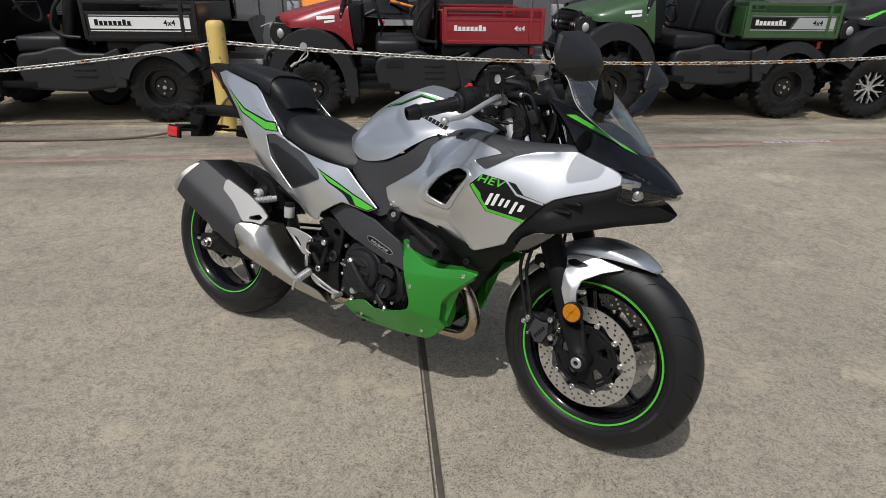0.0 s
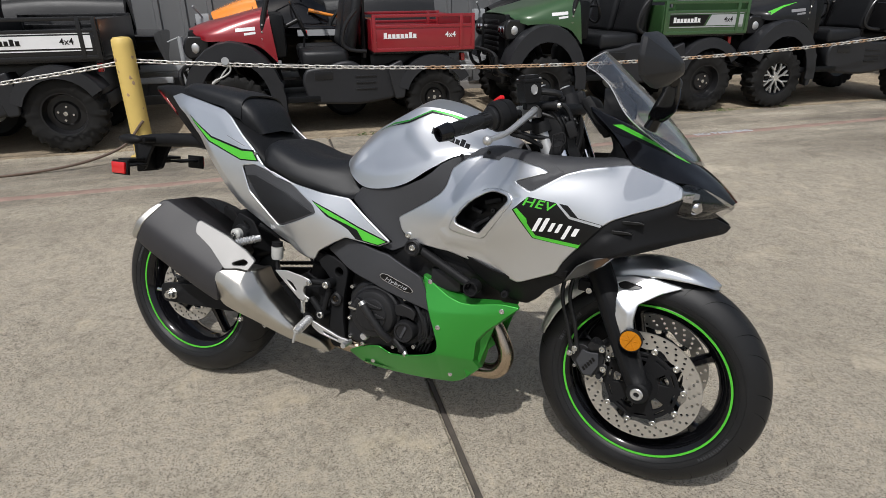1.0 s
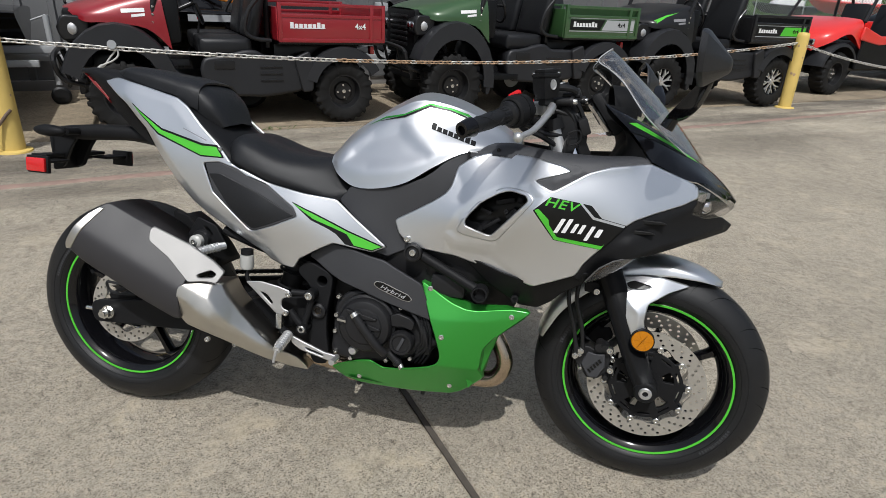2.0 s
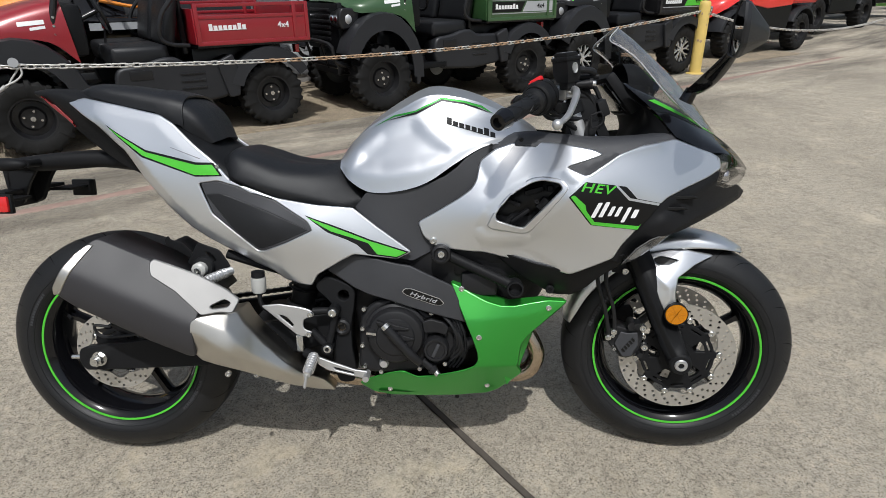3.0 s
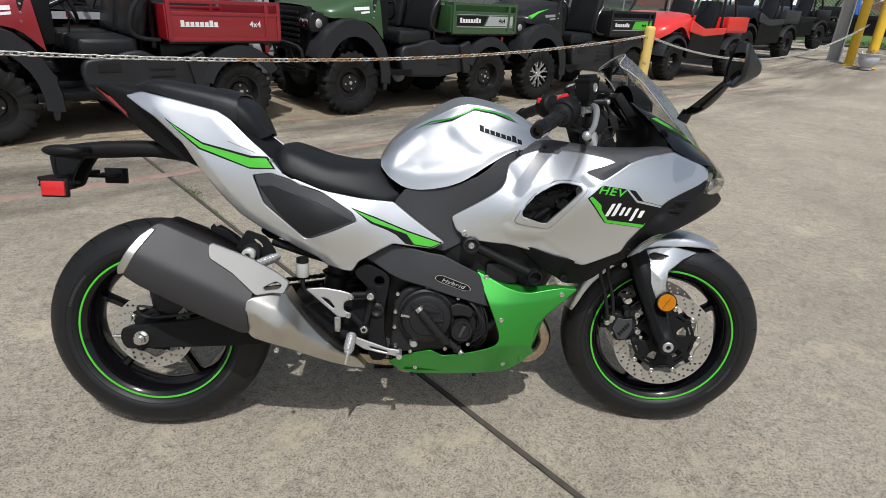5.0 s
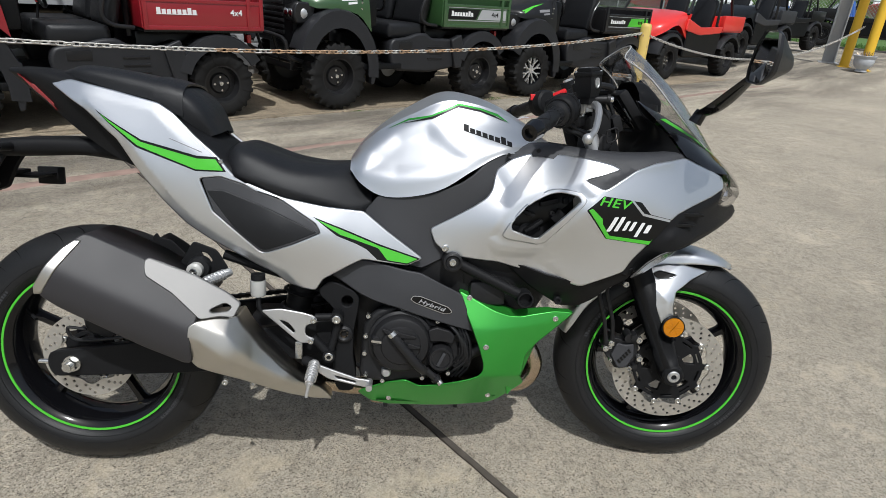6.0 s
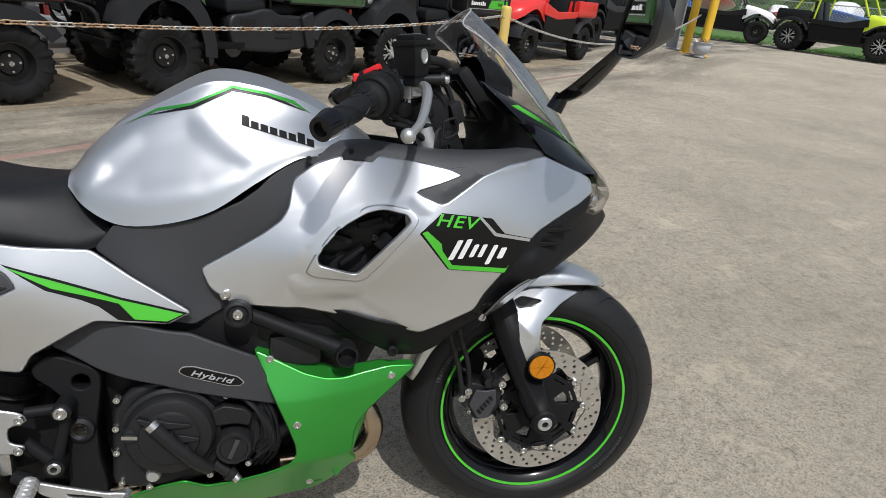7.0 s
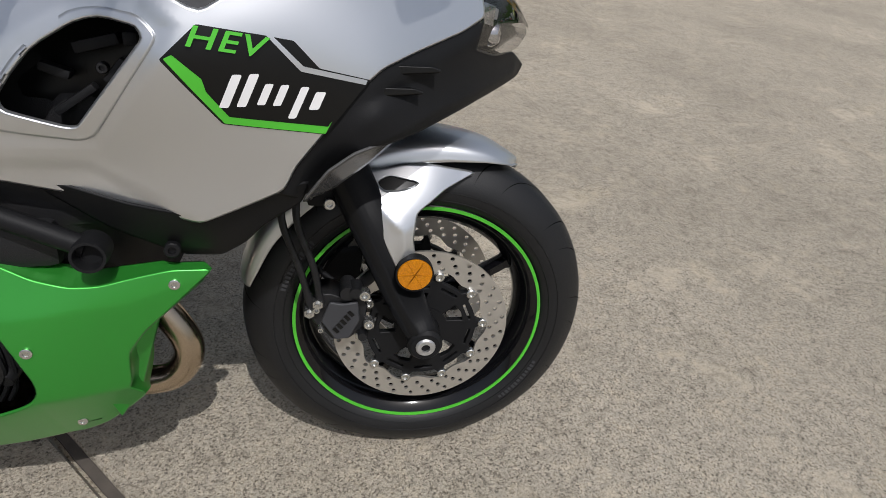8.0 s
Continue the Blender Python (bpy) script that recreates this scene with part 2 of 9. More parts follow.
M["grey"] = material("light grey plastic", (0.36, 0.37, 0.38), 0.45, 0, 0.08)
M["grass"] = material("mown grass", (0.075, 0.15, 0.03), 0.9, 0, 0.35, 3, bump=0.8, bscale=60)


# ---- mesh helpers ----
def part(name, bm, mat, parent=None, label="", smooth=35, m=None):
    """Links a bmesh as one mesh object under a thing or a part."""
    bmesh.ops.remove_doubles(bm, verts=bm.verts, dist=1e-5)
    bm.normal_update()
    me = bpy.data.meshes.new(name)
    bm.to_mesh(me)
    bm.free()
    if smooth:
        me.shade_smooth()
        me.set_sharp_from_angle(angle=radians(smooth))
    me.materials.append(M[mat])
    if "smooth_normal" in me.attributes:
        data = np.zeros(len(me.vertices) * 3)
        me.attributes["smooth_normal"].data.foreach_get("vector", data)
        data = data.reshape(-1, 3)
        if (np.abs(data).sum(1) > 0).all():
            me.attributes.remove(me.attributes["sharp_edge"]) if "sharp_edge" in me.attributes else None
            me.normals_split_custom_set_from_vertices([tuple(n) for n in data])
        me.attributes.remove(me.attributes["smooth_normal"])
    ob = new(name, me)
    if m is not None:
        ob.matrix_basis = m
    if parent is not None:
        ob.parent = parent
    if label:
        tagged(ob, label)
    return ob


def thing(name, m, label, category, group="", kind=""):
    ob = new(name)
    ob.empty_display_size = 0.1
    ob.matrix_basis = m
    return tagged(ob, label, category, group, kind)


def box(bm, x0, x1, y0, y1, z0, z1, bevel=0.0, m=None):
    """A box with bevelled edges, added to bm."""
    r = bmesh.ops.create_cube(bm, size=1)
    bmesh.ops.transform(bm, verts=r["verts"], matrix=Matrix.Translation(((x0 + x1) / 2, (y0 + y1) / 2, (z0 + z1) / 2)) @ Matrix.Diagonal((abs(x1 - x0), abs(y1 - y0), abs(z1 - z0), 1)))
    vs = r["verts"]
    if bevel:
        es = list({e for v in vs for e in v.link_edges})
        out = bmesh.ops.bevel(bm, geom=es, offset=bevel, segments=2, affect="EDGES", profile=0.6)
        vs = list({v for f in out["faces"] for v in f.verts} | {v for v in vs if v.is_valid})
    if m is not None:
        bmesh.ops.transform(bm, verts=vs, matrix=m)
    return vs


def rod(bm, a, b, r, r2=None, n=14):
    """A capped round bar from a to b."""
    a, b = Vector(a), Vector(b)
    d = b - a
    m = Matrix.Translation((a + b) / 2) @ d.to_track_quat("Z", "Y").to_matrix().to_4x4()
    return bmesh.ops.create_cone(bm, cap_ends=True, segments=n, radius1=r, radius2=r if r2 is None else r2, depth=d.length, matrix=m)["verts"]


def spline(pts, n):
    """A Catmull-Rom line through pts, n steps a span."""
    P = [Vector(p) for p in pts]
    P = [2 * P[0] - P[1]] + P + [2 * P[-1] - P[-2]]
    out = []
    for i in range(1, len(P) - 2):
        for k in range(n):
            t = k / n
            a, b, c, d = P[i - 1:i + 3]
            out.append(0.5 * (2 * b + (c - a) * t + (2 * a - 5 * b + 4 * c - d) * t * t + (3 * b - a - 3 * c + d) * t ** 3))
    return out + [P[-2]]


def tube(bm, pts, r, n=10, steps=6, taper=None):
    """A round tube along a smooth line through pts."""
    line = spline(pts, steps) if steps > 1 else [Vector(p) for p in pts]
    rings, up = [], None
    for i, p in enumerate(line):
        d = (line[min(i + 1, len(line) - 1)] - line[max(i - 1, 0)]).normalized()
        if up is None:
            up = d.orthogonal().normalized()
        up = (up - d * up.dot(d)).normalized()
        side = d.cross(up)
        rr = r if taper is None else r + (taper - r) * i / (len(line) - 1)
        rings.append([bm.verts.new(p + rr * (math.cos(2 * math.pi * k / n) * up + math.sin(2 * math.pi * k / n) * side)) for k in range(n)])
    for a, b in zip(rings, rings[1:]):
        for k in range(n):
            bm.faces.new((a[k], a[(k + 1) % n], b[(k + 1) % n], b[k]))
    bm.faces.new(rings[0][::-1])
    bm.faces.new(rings[-1])


def revolve(bm, prof, n=64, closed=True, m=None):
    """Turns a profile of (radius, y) about the Y axis."""
    rings = []
    for i in range(n):
        a = 2 * math.pi * i / n
        rings.append([bm.verts.new((r * math.cos(a), y, r * math.sin(a))) for r, y in prof])
    k = len(prof)
    for i in range(n):
        A, B = rings[i], rings[(i + 1) % n]
        for j in range(k if closed else k - 1):
            bm.faces.new((A[j], B[j], B[(j + 1) % k], A[(j + 1) % k]))
    if m is not None:
        bmesh.ops.transform(bm, verts=[v for r in rings for v in r], matrix=m)


def loft(bm, sections, su=4, sv=4, caps=True, mirror=True):
    """A body through cross-sections; each is half a profile of (x, y, z) from its top middle down, and is mirrored in y."""
    rows = []
    for s in sections:
        rows.append(spline(s, sv) if sv > 1 else [Vector(p) for p in s])
    cols = [spline([r[j] for r in rows], su) if su > 1 else [r[j] for r in rows] for j in range(len(rows[0]))]
    for sgn in ((1, -1) if mirror else (1,)):
        grid = [[bm.verts.new((p.x, p.y * sgn, p.z)) for p in c] for c in cols]
        for a, b in zip(grid, grid[1:]):
            for i in range(len(a) - 1):
                f = (a[i], a[i + 1], b[i + 1], b[i])
                bm.faces.new(f if sgn < 0 else f[::-1])
        if caps:
            for k in (0, -1):
                bm.faces.new([c[k] for c in grid])
    bmesh.ops.remove_doubles(bm, verts=bm.verts, dist=1e-4)
    bmesh.ops.recalc_face_normals(bm, faces=bm.faces)


class Skin:
    """A smooth half-width over the side view, through a few known widths, with ridges along lines, folds beyond lines and sunken fields."""

    def __init__(self, ctrl, creases=(), folds=(), dents=()):
        P = np.array(ctrl, float)
        n = len(P)
        self.P = P[:, :2]
        K = self.kern(np.linalg.norm(self.P[:, None] - self.P[None], axis=-1)) + 1e-4 * np.eye(n)
        Q = np.c_[np.ones(n), self.P]
        A = np.block([[K, Q], [Q.T, np.zeros((3, 3))]])
        self.w = np.linalg.solve(A, np.r_[P[:, 2], 0, 0, 0])
        self.creases = [(np.array(l, float), h, w) for l, h, w in creases]
        self.folds = [(np.array(f[0], float), f[1], f[2], f[3] if len(f) > 3 else 1.6e-5) for f in folds]
        self.dents = [(np.array(l, float), h, w) for l, h, w in dents]

    @staticmethod
    def kern(r):
        return np.where(r > 1e-9, r * r * np.log(r + 1e-12), 0)

    def __call__(self, x, z):
        q = np.stack([np.atleast_1d(x), np.atleast_1d(z)], -1).astype(float)
        d = np.linalg.norm(q[:, None] - self.P[None], axis=-1)
        y = self.kern(d) @ self.w[:-3] + self.w[-3] + q @ self.w[-2:]
        for l, h, w in self.creases:
            y = y + h * np.exp(-(np.sqrt(line_gap(l, q) ** 2 + 1.6e-5) - 0.004) / w)
        for l, up, k, soft in self.folds:
            d = up * (q[:, 1] - np.interp(q[:, 0], l[:, 0], l[:, 1]))
            y = y - k * 0.5 * (d + np.sqrt(d * d + soft))
        for l, h, w in self.dents:
            x0, z0 = l[:, 0][None], l[:, 1][None]
            x1, z1 = np.roll(l[:, 0], -1)[None], np.roll(l[:, 1], -1)[None]
            px, pz = q[:, :1], q[:, 1:]
            cut = ((z0 > pz) != (z1 > pz)) & (px < (x1 - x0) * (pz - z0) / np.where(z1 == z0, 1e-9, z1 - z0) + x0)
            f = np.clip(np.where(cut.sum(1) % 2 == 1, line_gap(l, q, True), 0) / w, 0, 1)
            y = y + h * f * f * (3 - 2 * f)
        return y if np.ndim(x) else float(y[0])


def line_gap(l, q, closed=False):
    """How far the points q lie from a line of straight pieces."""
    a = l if closed else l[:-1]
    b = np.roll(l, -1, 0) if closed else l[1:]
    ab = b - a
    t = np.clip(((q[:, None] - a[None]) * ab[None]).sum(-1) / np.maximum((ab * ab).sum(-1), 1e-12)[None], 0, 1)
    return np.sqrt(((a[None] + ab[None] * t[..., None] - q[:, None]) ** 2).sum(-1)).min(1)


def rounded(pts, r):
    """The outline with its corners rounded."""
    P = [Vector(p) for p in pts]
    out = []
    for i, p in enumerate(P):
        a, b = P[i - 1] - p, P[(i + 1) % len(P)] - p
        k = min(r, a.length * 0.4, b.length * 0.4)
        q, s = p + a.normalized() * k, p + b.normalized() * k
        out += [q, (q + 2 * p + s) / 4, s]
    return out


def offset_loop(P, e):
    """A closed outline moved to its left by e, with mitred corners."""
    d = np.roll(P, -1, 0) - P
    d = d / np.maximum(np.linalg.norm(d, axis=1), 1e-9)[:, None]
    n = np.stack([-d[:, 1], d[:, 0]], 1)
    m = n + np.roll(n, 1, 0)
    m = m / np.maximum((m * m).sum(1) / 2, 0.45)[:, None]
    return P + e * m


def panel(bm, outline, skin, side=-1, thick=0.004, lift=0.0, edge=0.006, corner=0.008, step=0.03, holes=(), offset=0.0):
    """A shell with evenly rolled edges: an outline in the side view, laid on a skin of half-widths."""
    if 0 < edge < 0.012:
        edge = min(edge, 0.0035)
    loops = []
    for k, h in enumerate([outline, *holes]):
        P = np.array([(p.x, p.y) for p in rounded(h, max(corner, edge * 1.1))])
        area = (P[:, 0] * np.roll(P[:, 1], -1) - P[:, 1] * np.roll(P[:, 0], -1)).sum()
        if (area > 0) != (k == 0):
            P = P[::-1]
        e = edge
        while e > 0.0004:
            Q = offset_loop(P, e)
            if (((np.roll(Q, -1, 0) - Q) * (np.roll(P, -1, 0) - P)).sum(1) > 0).all():
                P = Q
                break
            e *= 0.6
        loops.append(P)
    work = bmesh.new()
    edges = []
    for l in loops:
        vs = [work.verts.new((p[0], 0, p[1])) for p in l]
        edges += [work.edges.new((vs[i - 1], vs[i])) for i in range(len(vs))]
    bmesh.ops.triangle_fill(work, edges=edges, use_beauty=True, use_dissolve=False, normal=(0, -1, 0))
    lo, hi = loops[0].min(0), loops[0].max(0)
    for ax, c in ((0, 0), (2, 1)):
        k = lo[c] + step
        while k < hi[c]:
            co, no = [0, 0, 0], [0, 0, 0]
            co[ax], no[ax] = k, 1
            bmesh.ops.bisect_plane(work, geom=work.verts[:] + work.edges[:] + work.faces[:], plane_co=co, plane_no=no, dist=1e-5)
            k += step
    work.normal_update()
    for f in work.faces:
        if f.normal.y > 0:
            f.normal_flip()

    def height(q):
        return (skin(q[:, 0], q[:, 1]) if callable(skin) else np.full(len(q), float(skin))) + lift

    lay = bm.verts.layers.float_vector.get("smooth_normal") or bm.verts.layers.float_vector.new("smooth_normal")
    A, B, N, eps = {}, {}, {}, 0.0025
    Q = np.array([(v.co.x, v.co.z) for v in work.verts])
    H = height(Q)
    dx = (height(Q + (eps, 0)) - height(Q - (eps, 0))) / (2 * eps)
    dz = (height(Q + (0, eps)) - height(Q - (0, eps))) / (2 * eps)
    for i, v in enumerate(work.verts):
        x, z = Q[i]
        A[v] = bm.verts.new((x, side * H[i], z))
        B[v] = bm.verts.new((x, side * (H[i] - thick), z))
        N[v] = Vector((-dx[i], side, -dz[i])).normalized()
        A[v][lay] = N[v]
        B[v][lay] = (0, -side, 0)
    for f in work.faces:
        vs = [A[v] for v in f.verts]
        bk = [B[v] for v in f.verts]
        bm.faces.new(vs if side < 0 else vs[::-1])
        bm.faces.new(bk[::-1] if side < 0 else bk)
    rings = [A]
    if edge:
        out = {}
        for e in work.edges:
            if e.is_boundary:
                d = e.verts[1].co - e.verts[0].co
                o = Vector((d.z, 0, -d.x)).normalized()
                if o.dot(e.link_faces[0].calc_center_median() - e.verts[0].co) > 0:
                    o = -o
                for v in e.verts:
                    out.setdefault(v, []).append(o)
        steps = 1 if edge < 0.012 else 4
        for k in range(1, steps + 1):
            a = math.pi / 2 * k / steps * 0.92
            ring = {}
            for v, os in out.items():
                m = os[0] + os[-1]
                m = m / max(m.length_squared / 2, 0.45)
                o = m.normalized()
                w = bm.verts.new(A[v].co + m * (edge * math.sin(a)) - Vector((0, side * edge * (1 - math.cos(a)), 0)))
                w[lay] = (N[v] * math.cos(a) + o * math.sin(a)).normalized()
                ring[v] = w
            rings.append(ring)
    for e in work.edges:
        if e.is_boundary:
            l = e.link_loops[0]
            a, b = l.vert, l.link_loop_next.vert
            for r, s in zip(rings, rings[1:] + [B]):
                q = (r[b], r[a], s[a], s[b])
                bm.faces.new(q if side < 0 else q[::-1])
    work.free()


def slab(bm, outline, y0, y1, bevel=0.003, corner=0.006, holes=()):
    """A flat plate in the side view between two widths, with bevelled edges."""
    panel(bm, outline, abs(y1), -1 if y1 < 0 else 1, abs(y1 - y0), 0, bevel, corner, 9, holes)


def both(name, mat, parent, build, label=""):
    """The right-hand part and its mirrored twin."""
    for side in (-1, 1):
        bm = bmesh.new()
        build(bm, side)
        part(name, bm, mat, parent, label)


def writing(text, size, mat, parent, m, name="lettering", depth=0.0006, shear=0.0, spacing=1.0):
    """Raised lettering as a mesh."""
    cu = bpy.data.curves.new(name, "FONT")
    cu.body, cu.size, cu.extrude, cu.align_x, cu.align_y = text, size, depth, "CENTER", "CENTER"
    cu.shear, cu.space_character, cu.offset = shear, spacing, size * 0.012
    tmp = bpy.data.objects.new(name, cu)
    scene.collection.objects.link(tmp)
    bpy.context.view_layer.update()
    me = bpy.data.meshes.new_from_object(tmp)
    bpy.data.objects.remove(tmp)
    bpy.data.curves.remove(cu)
    me.materials.clear()
    me.materials.append(M[mat])
    ob = new(name, me)
    ob.matrix_basis = m
    if parent is not None:
        ob.parent = parent
    return ob
# ---- the place: row frame turned 37 degrees from the motorcycle ----
ROW = 37.0


def rise(v):
    """The concrete climbs a little towards the parked row."""
    return 0.040 * max(0.0, min(1.0, v / 3.62))


def row(u, v, z=0.0, turn=0.0):
    """A pose in the row's frame: u along the parked vehicles, v towards the building."""
    return pose(0, 0, 0, 0, 0, ROW) @ pose(u, v, z + rise(v), 0, 0, turn)


def grade(u):
    """The yard rises gently beyond the parked row."""
    return 0.28 * max(0.0, min(1.0, (u - 11.5) / 4.5))


def ground():
    bm = bmesh.new()
    us = [-300, -40, -8, -2, 0.772, 0.779, 0.801, 0.808, 4, 11.5, 13, 14.5, 16, 18, 40, 300]
    vs = [-300, -40, -8, -3, 0, 3.62]
    grid = [[bm.verts.new((u, v, (-0.016 if u in (0.779, 0.801) else grade(u)) + rise(v))) for v in vs] for u in us]
    for a, b in zip(grid, grid[1:]):
        for j in range(len(vs) - 1):
            bm.faces.new((a[j], b[j], b[j + 1], a[j + 1]))
    rest = [[bm.verts.new((u, v, grade(u) if u > 11 else -0.02)) for v in (3.62, 40, 300)] for u in (-300, 11.5, 13, 14.5, 16, 18, 40, 300)]
    for a, b in zip(rest, rest[1:]):
        for j in range(2):
            bm.faces.new((a[j], b[j], b[j + 1], a[j + 1]))
    g = part("ground", bm, "ground", m=row(0, 0), smooth=0)
    tagged(g, "tan exposed-aggregate concrete yard with a straight expansion joint", "ground", kind="structure")
    bm = bmesh.new()
    rows = []
    for k in range(253):
        v = -9 + 0.05 * k
        e, f = random.uniform(-0.0012, 0.0016), random.uniform(-0.001, 0.001)
        rows.append([bm.verts.new((u, v, z)) for u, z in ((0.7850 + e, -0.03), (0.7850 + e, -0.0085 + f), (0.7925, -0.0065 + f), (0.8030, -0.0075), (0.8030, -0.03))])
    for p, q in zip(rows, rows[1:]):
        for j in range(4):
            bm.faces.new((p[j], p[j + 1], q[j + 1], q[j]))
    bmesh.ops.recalc_face_normals(bm, faces=bm.faces)
    for w in bm.verts:
        w.co.z += rise(w.co.y)
    j = part("joint_filler", bm, "joint", m=row(0, 0))
    tagged(j, "dark old filler strip sunk in the concrete joint", "joint filler", kind="structure")
    bm = bmesh.new()
    box(bm, -14, 11.6, 3.62, 6.2, -0.05, 0.052, 0.006)
    a = part("pavement", bm, "apron", m=row(0, 0))
    tagged(a, "pale concrete apron under the parked vehicles", "pavement", kind="structure")
    # the line runs a little askew to the row and its edges are ragged
    bm = bmesh.new()
    rows = []
    for k in range(181):
        u = -6 + k * 0.1
        v, w = 2.49 + 0.0425 * u, 0.050 + random.uniform(-0.010, 0.010)
        rows.append([bm.verts.new((u, v + e * w + random.uniform(-0.004, 0.004), z + rise(v))) for e, z in ((-1, -0.001), (-0.8, 0.003), (0.8, 0.003), (1, -0.001))])
    for p, q in zip(rows, rows[1:]):
        for j in range(3):
            bm.faces.new((p[j], q[j], q[j + 1], p[j + 1]))
    r = part("painted_line", bm, "redline", m=row(0, 0))
    tagged(r, "faded red painted line on the concrete", "painted line", kind="structure")
    t = writing("NO PARKING", 0.108, "glaze", None, row(4.46, 2.69, 0.0045, 2.4), "painted_words", 0.001)
    tagged(t, "worn pale no parking words on the red line", "painted words", kind="structure")


def wall():
    bm = bmesh.new()
    u, n = -14.0, 0
    top, pts = 5.0, []
    while u < 9.5:
        pts += [(u, 0.0), (u + 0.22, 0.0), (u + 0.235, -0.028), (u + 0.285, -0.028), (u + 0.30, 0.0)]
        u += 0.305
    for a, b in zip(pts, pts[1:]):
        lo = [bm.verts.new((a[0], a[1], 0.12)), bm.verts.new((b[0], b[1], 0.12)), bm.verts.new((b[0], b[1], top)), bm.verts.new((a[0], a[1], top))]
        bm.faces.new(lo)
    box(bm, -14, 9.5, 0.004, 0.2, 0.12, top)
    w = part("wall_north", bm, "wall", m=row(0, 6.25), smooth=0)
    tagged(w, "grey ribbed metal sheet wall of the building", "wall", kind="structure")
    bm = bmesh.new()
    box(bm, -14, 9.5, -0.06, 0.2, -0.05, 0.118, 0.01)
    b = part("wall_base", bm, "base", m=row(0, 6.25))
    tagged(b, "grey concrete base below the metal wall", "wall base", kind="structure")


ground()
wall()


def bollard(u, v, h=1.0, r=0.079, chips=True, paint="yellow"):
    t = thing("bollard", row(u, v), "yellow painted steel bollard with rust and chipped paint", "bollard", "yellow bollards")
    bm = bmesh.new()
    prof = [(0.0, 0), (r, 0), (r, h - 0.06), (r * 0.95, h - 0.025), (r * 0.75, h - 0.006), (0.0, h)]
    revolve(bm, [(a, b) for a, b in prof], 28, False, pose(0, 0, 0, 90, 0, 0))
    part("post", bm, paint, t)
    bm = bmesh.new()
    revolve(bm, [(0.0, 0.0), (r * 1.55, 0.0), (r * 1.5, 0.012), (r * 1.02, 0.02)], 20, False, pose(0, 0, 0, 90, 0, 0))
    part("foot", bm, paint, t)
    for k in range(7 if chips else 0):
        a, z = random.uniform(3.4, 6.0), random.uniform(0.15, 0.9)
        bm = bmesh.new()
        vs = bmesh.ops.create_icosphere(bm, subdivisions=1, radius=random.uniform(0.008, 0.02))["verts"]
        for w in vs:
            w.co = Vector((w.co.x * 0.2, w.co.y * random.uniform(0.6, 1.3), w.co.z * random.uniform(0.6, 1.6)))
        part("rust_chip", bm, "rust", t, m=Matrix.Rotation(a, 4, "Z") @ Matrix.Translation((r, 0, z)))
    return t


bollard(-0.77, 3.37, 0.965)
bollard(7.93, 3.37, 0.965)
# ---- the motorcycle, in its own upright frame: x forward, -y its right-hand side; leaned on its side stand ----
from mathutils.bvhtree import BVHTree

bike = thing("motorcycle", pose(0, 0, 0, -11, 0, 0), "silver, black and green sport motorcycle parked on its side stand", "motorcycle")
FX, FZ, RX, RZ = 1.547, 0.309, 0.021, 0.317
RAKE = Vector((-0.407, 0, 0.913))
STEER = Matrix.Translation((FX, 0, FZ)) @ Matrix.Rotation(radians(-8.5), 4, RAKE) @ Matrix.Translation((-FX, 0, -FZ))
UNSTEER = STEER.inverted()


class MeshSkin:
    """The half-width of a built body, met from the side."""

    def __init__(self, bm):
        self.tree = BVHTree.FromBMesh(bm)

    def __call__(self, x, z):
        out = []
        for p, q in zip(np.atleast_1d(x), np.atleast_1d(z)):
            hit = self.tree.ray_cast(Vector((p, -2, q)), Vector((0, 1, 0)))[0]
            out.append(-hit.y if hit else 0.1)
        return np.array(out) if np.ndim(x) else out[0]


def bolt(parent, x, y, z, r=0.006, mat="bolt", name="bolt", h=0.005, axis=(0, -1, 0)):
    """A socket-head bolt whose head looks along axis."""
    bm = bmesh.new()
    revolve(bm, [(0.0, 0.3 * h), (0.45 * r, 0.3 * h), (0.5 * r, h), (0.85 * r, h), (r, 0.75 * h), (r, -h), (0.0, -h)], 12, False)
    m = Matrix.Translation((x, y, z)) @ Vector(axis).to_track_quat("Y", "Z").to_matrix().to_4x4()
    return part(name, bm, mat, parent, m=m)


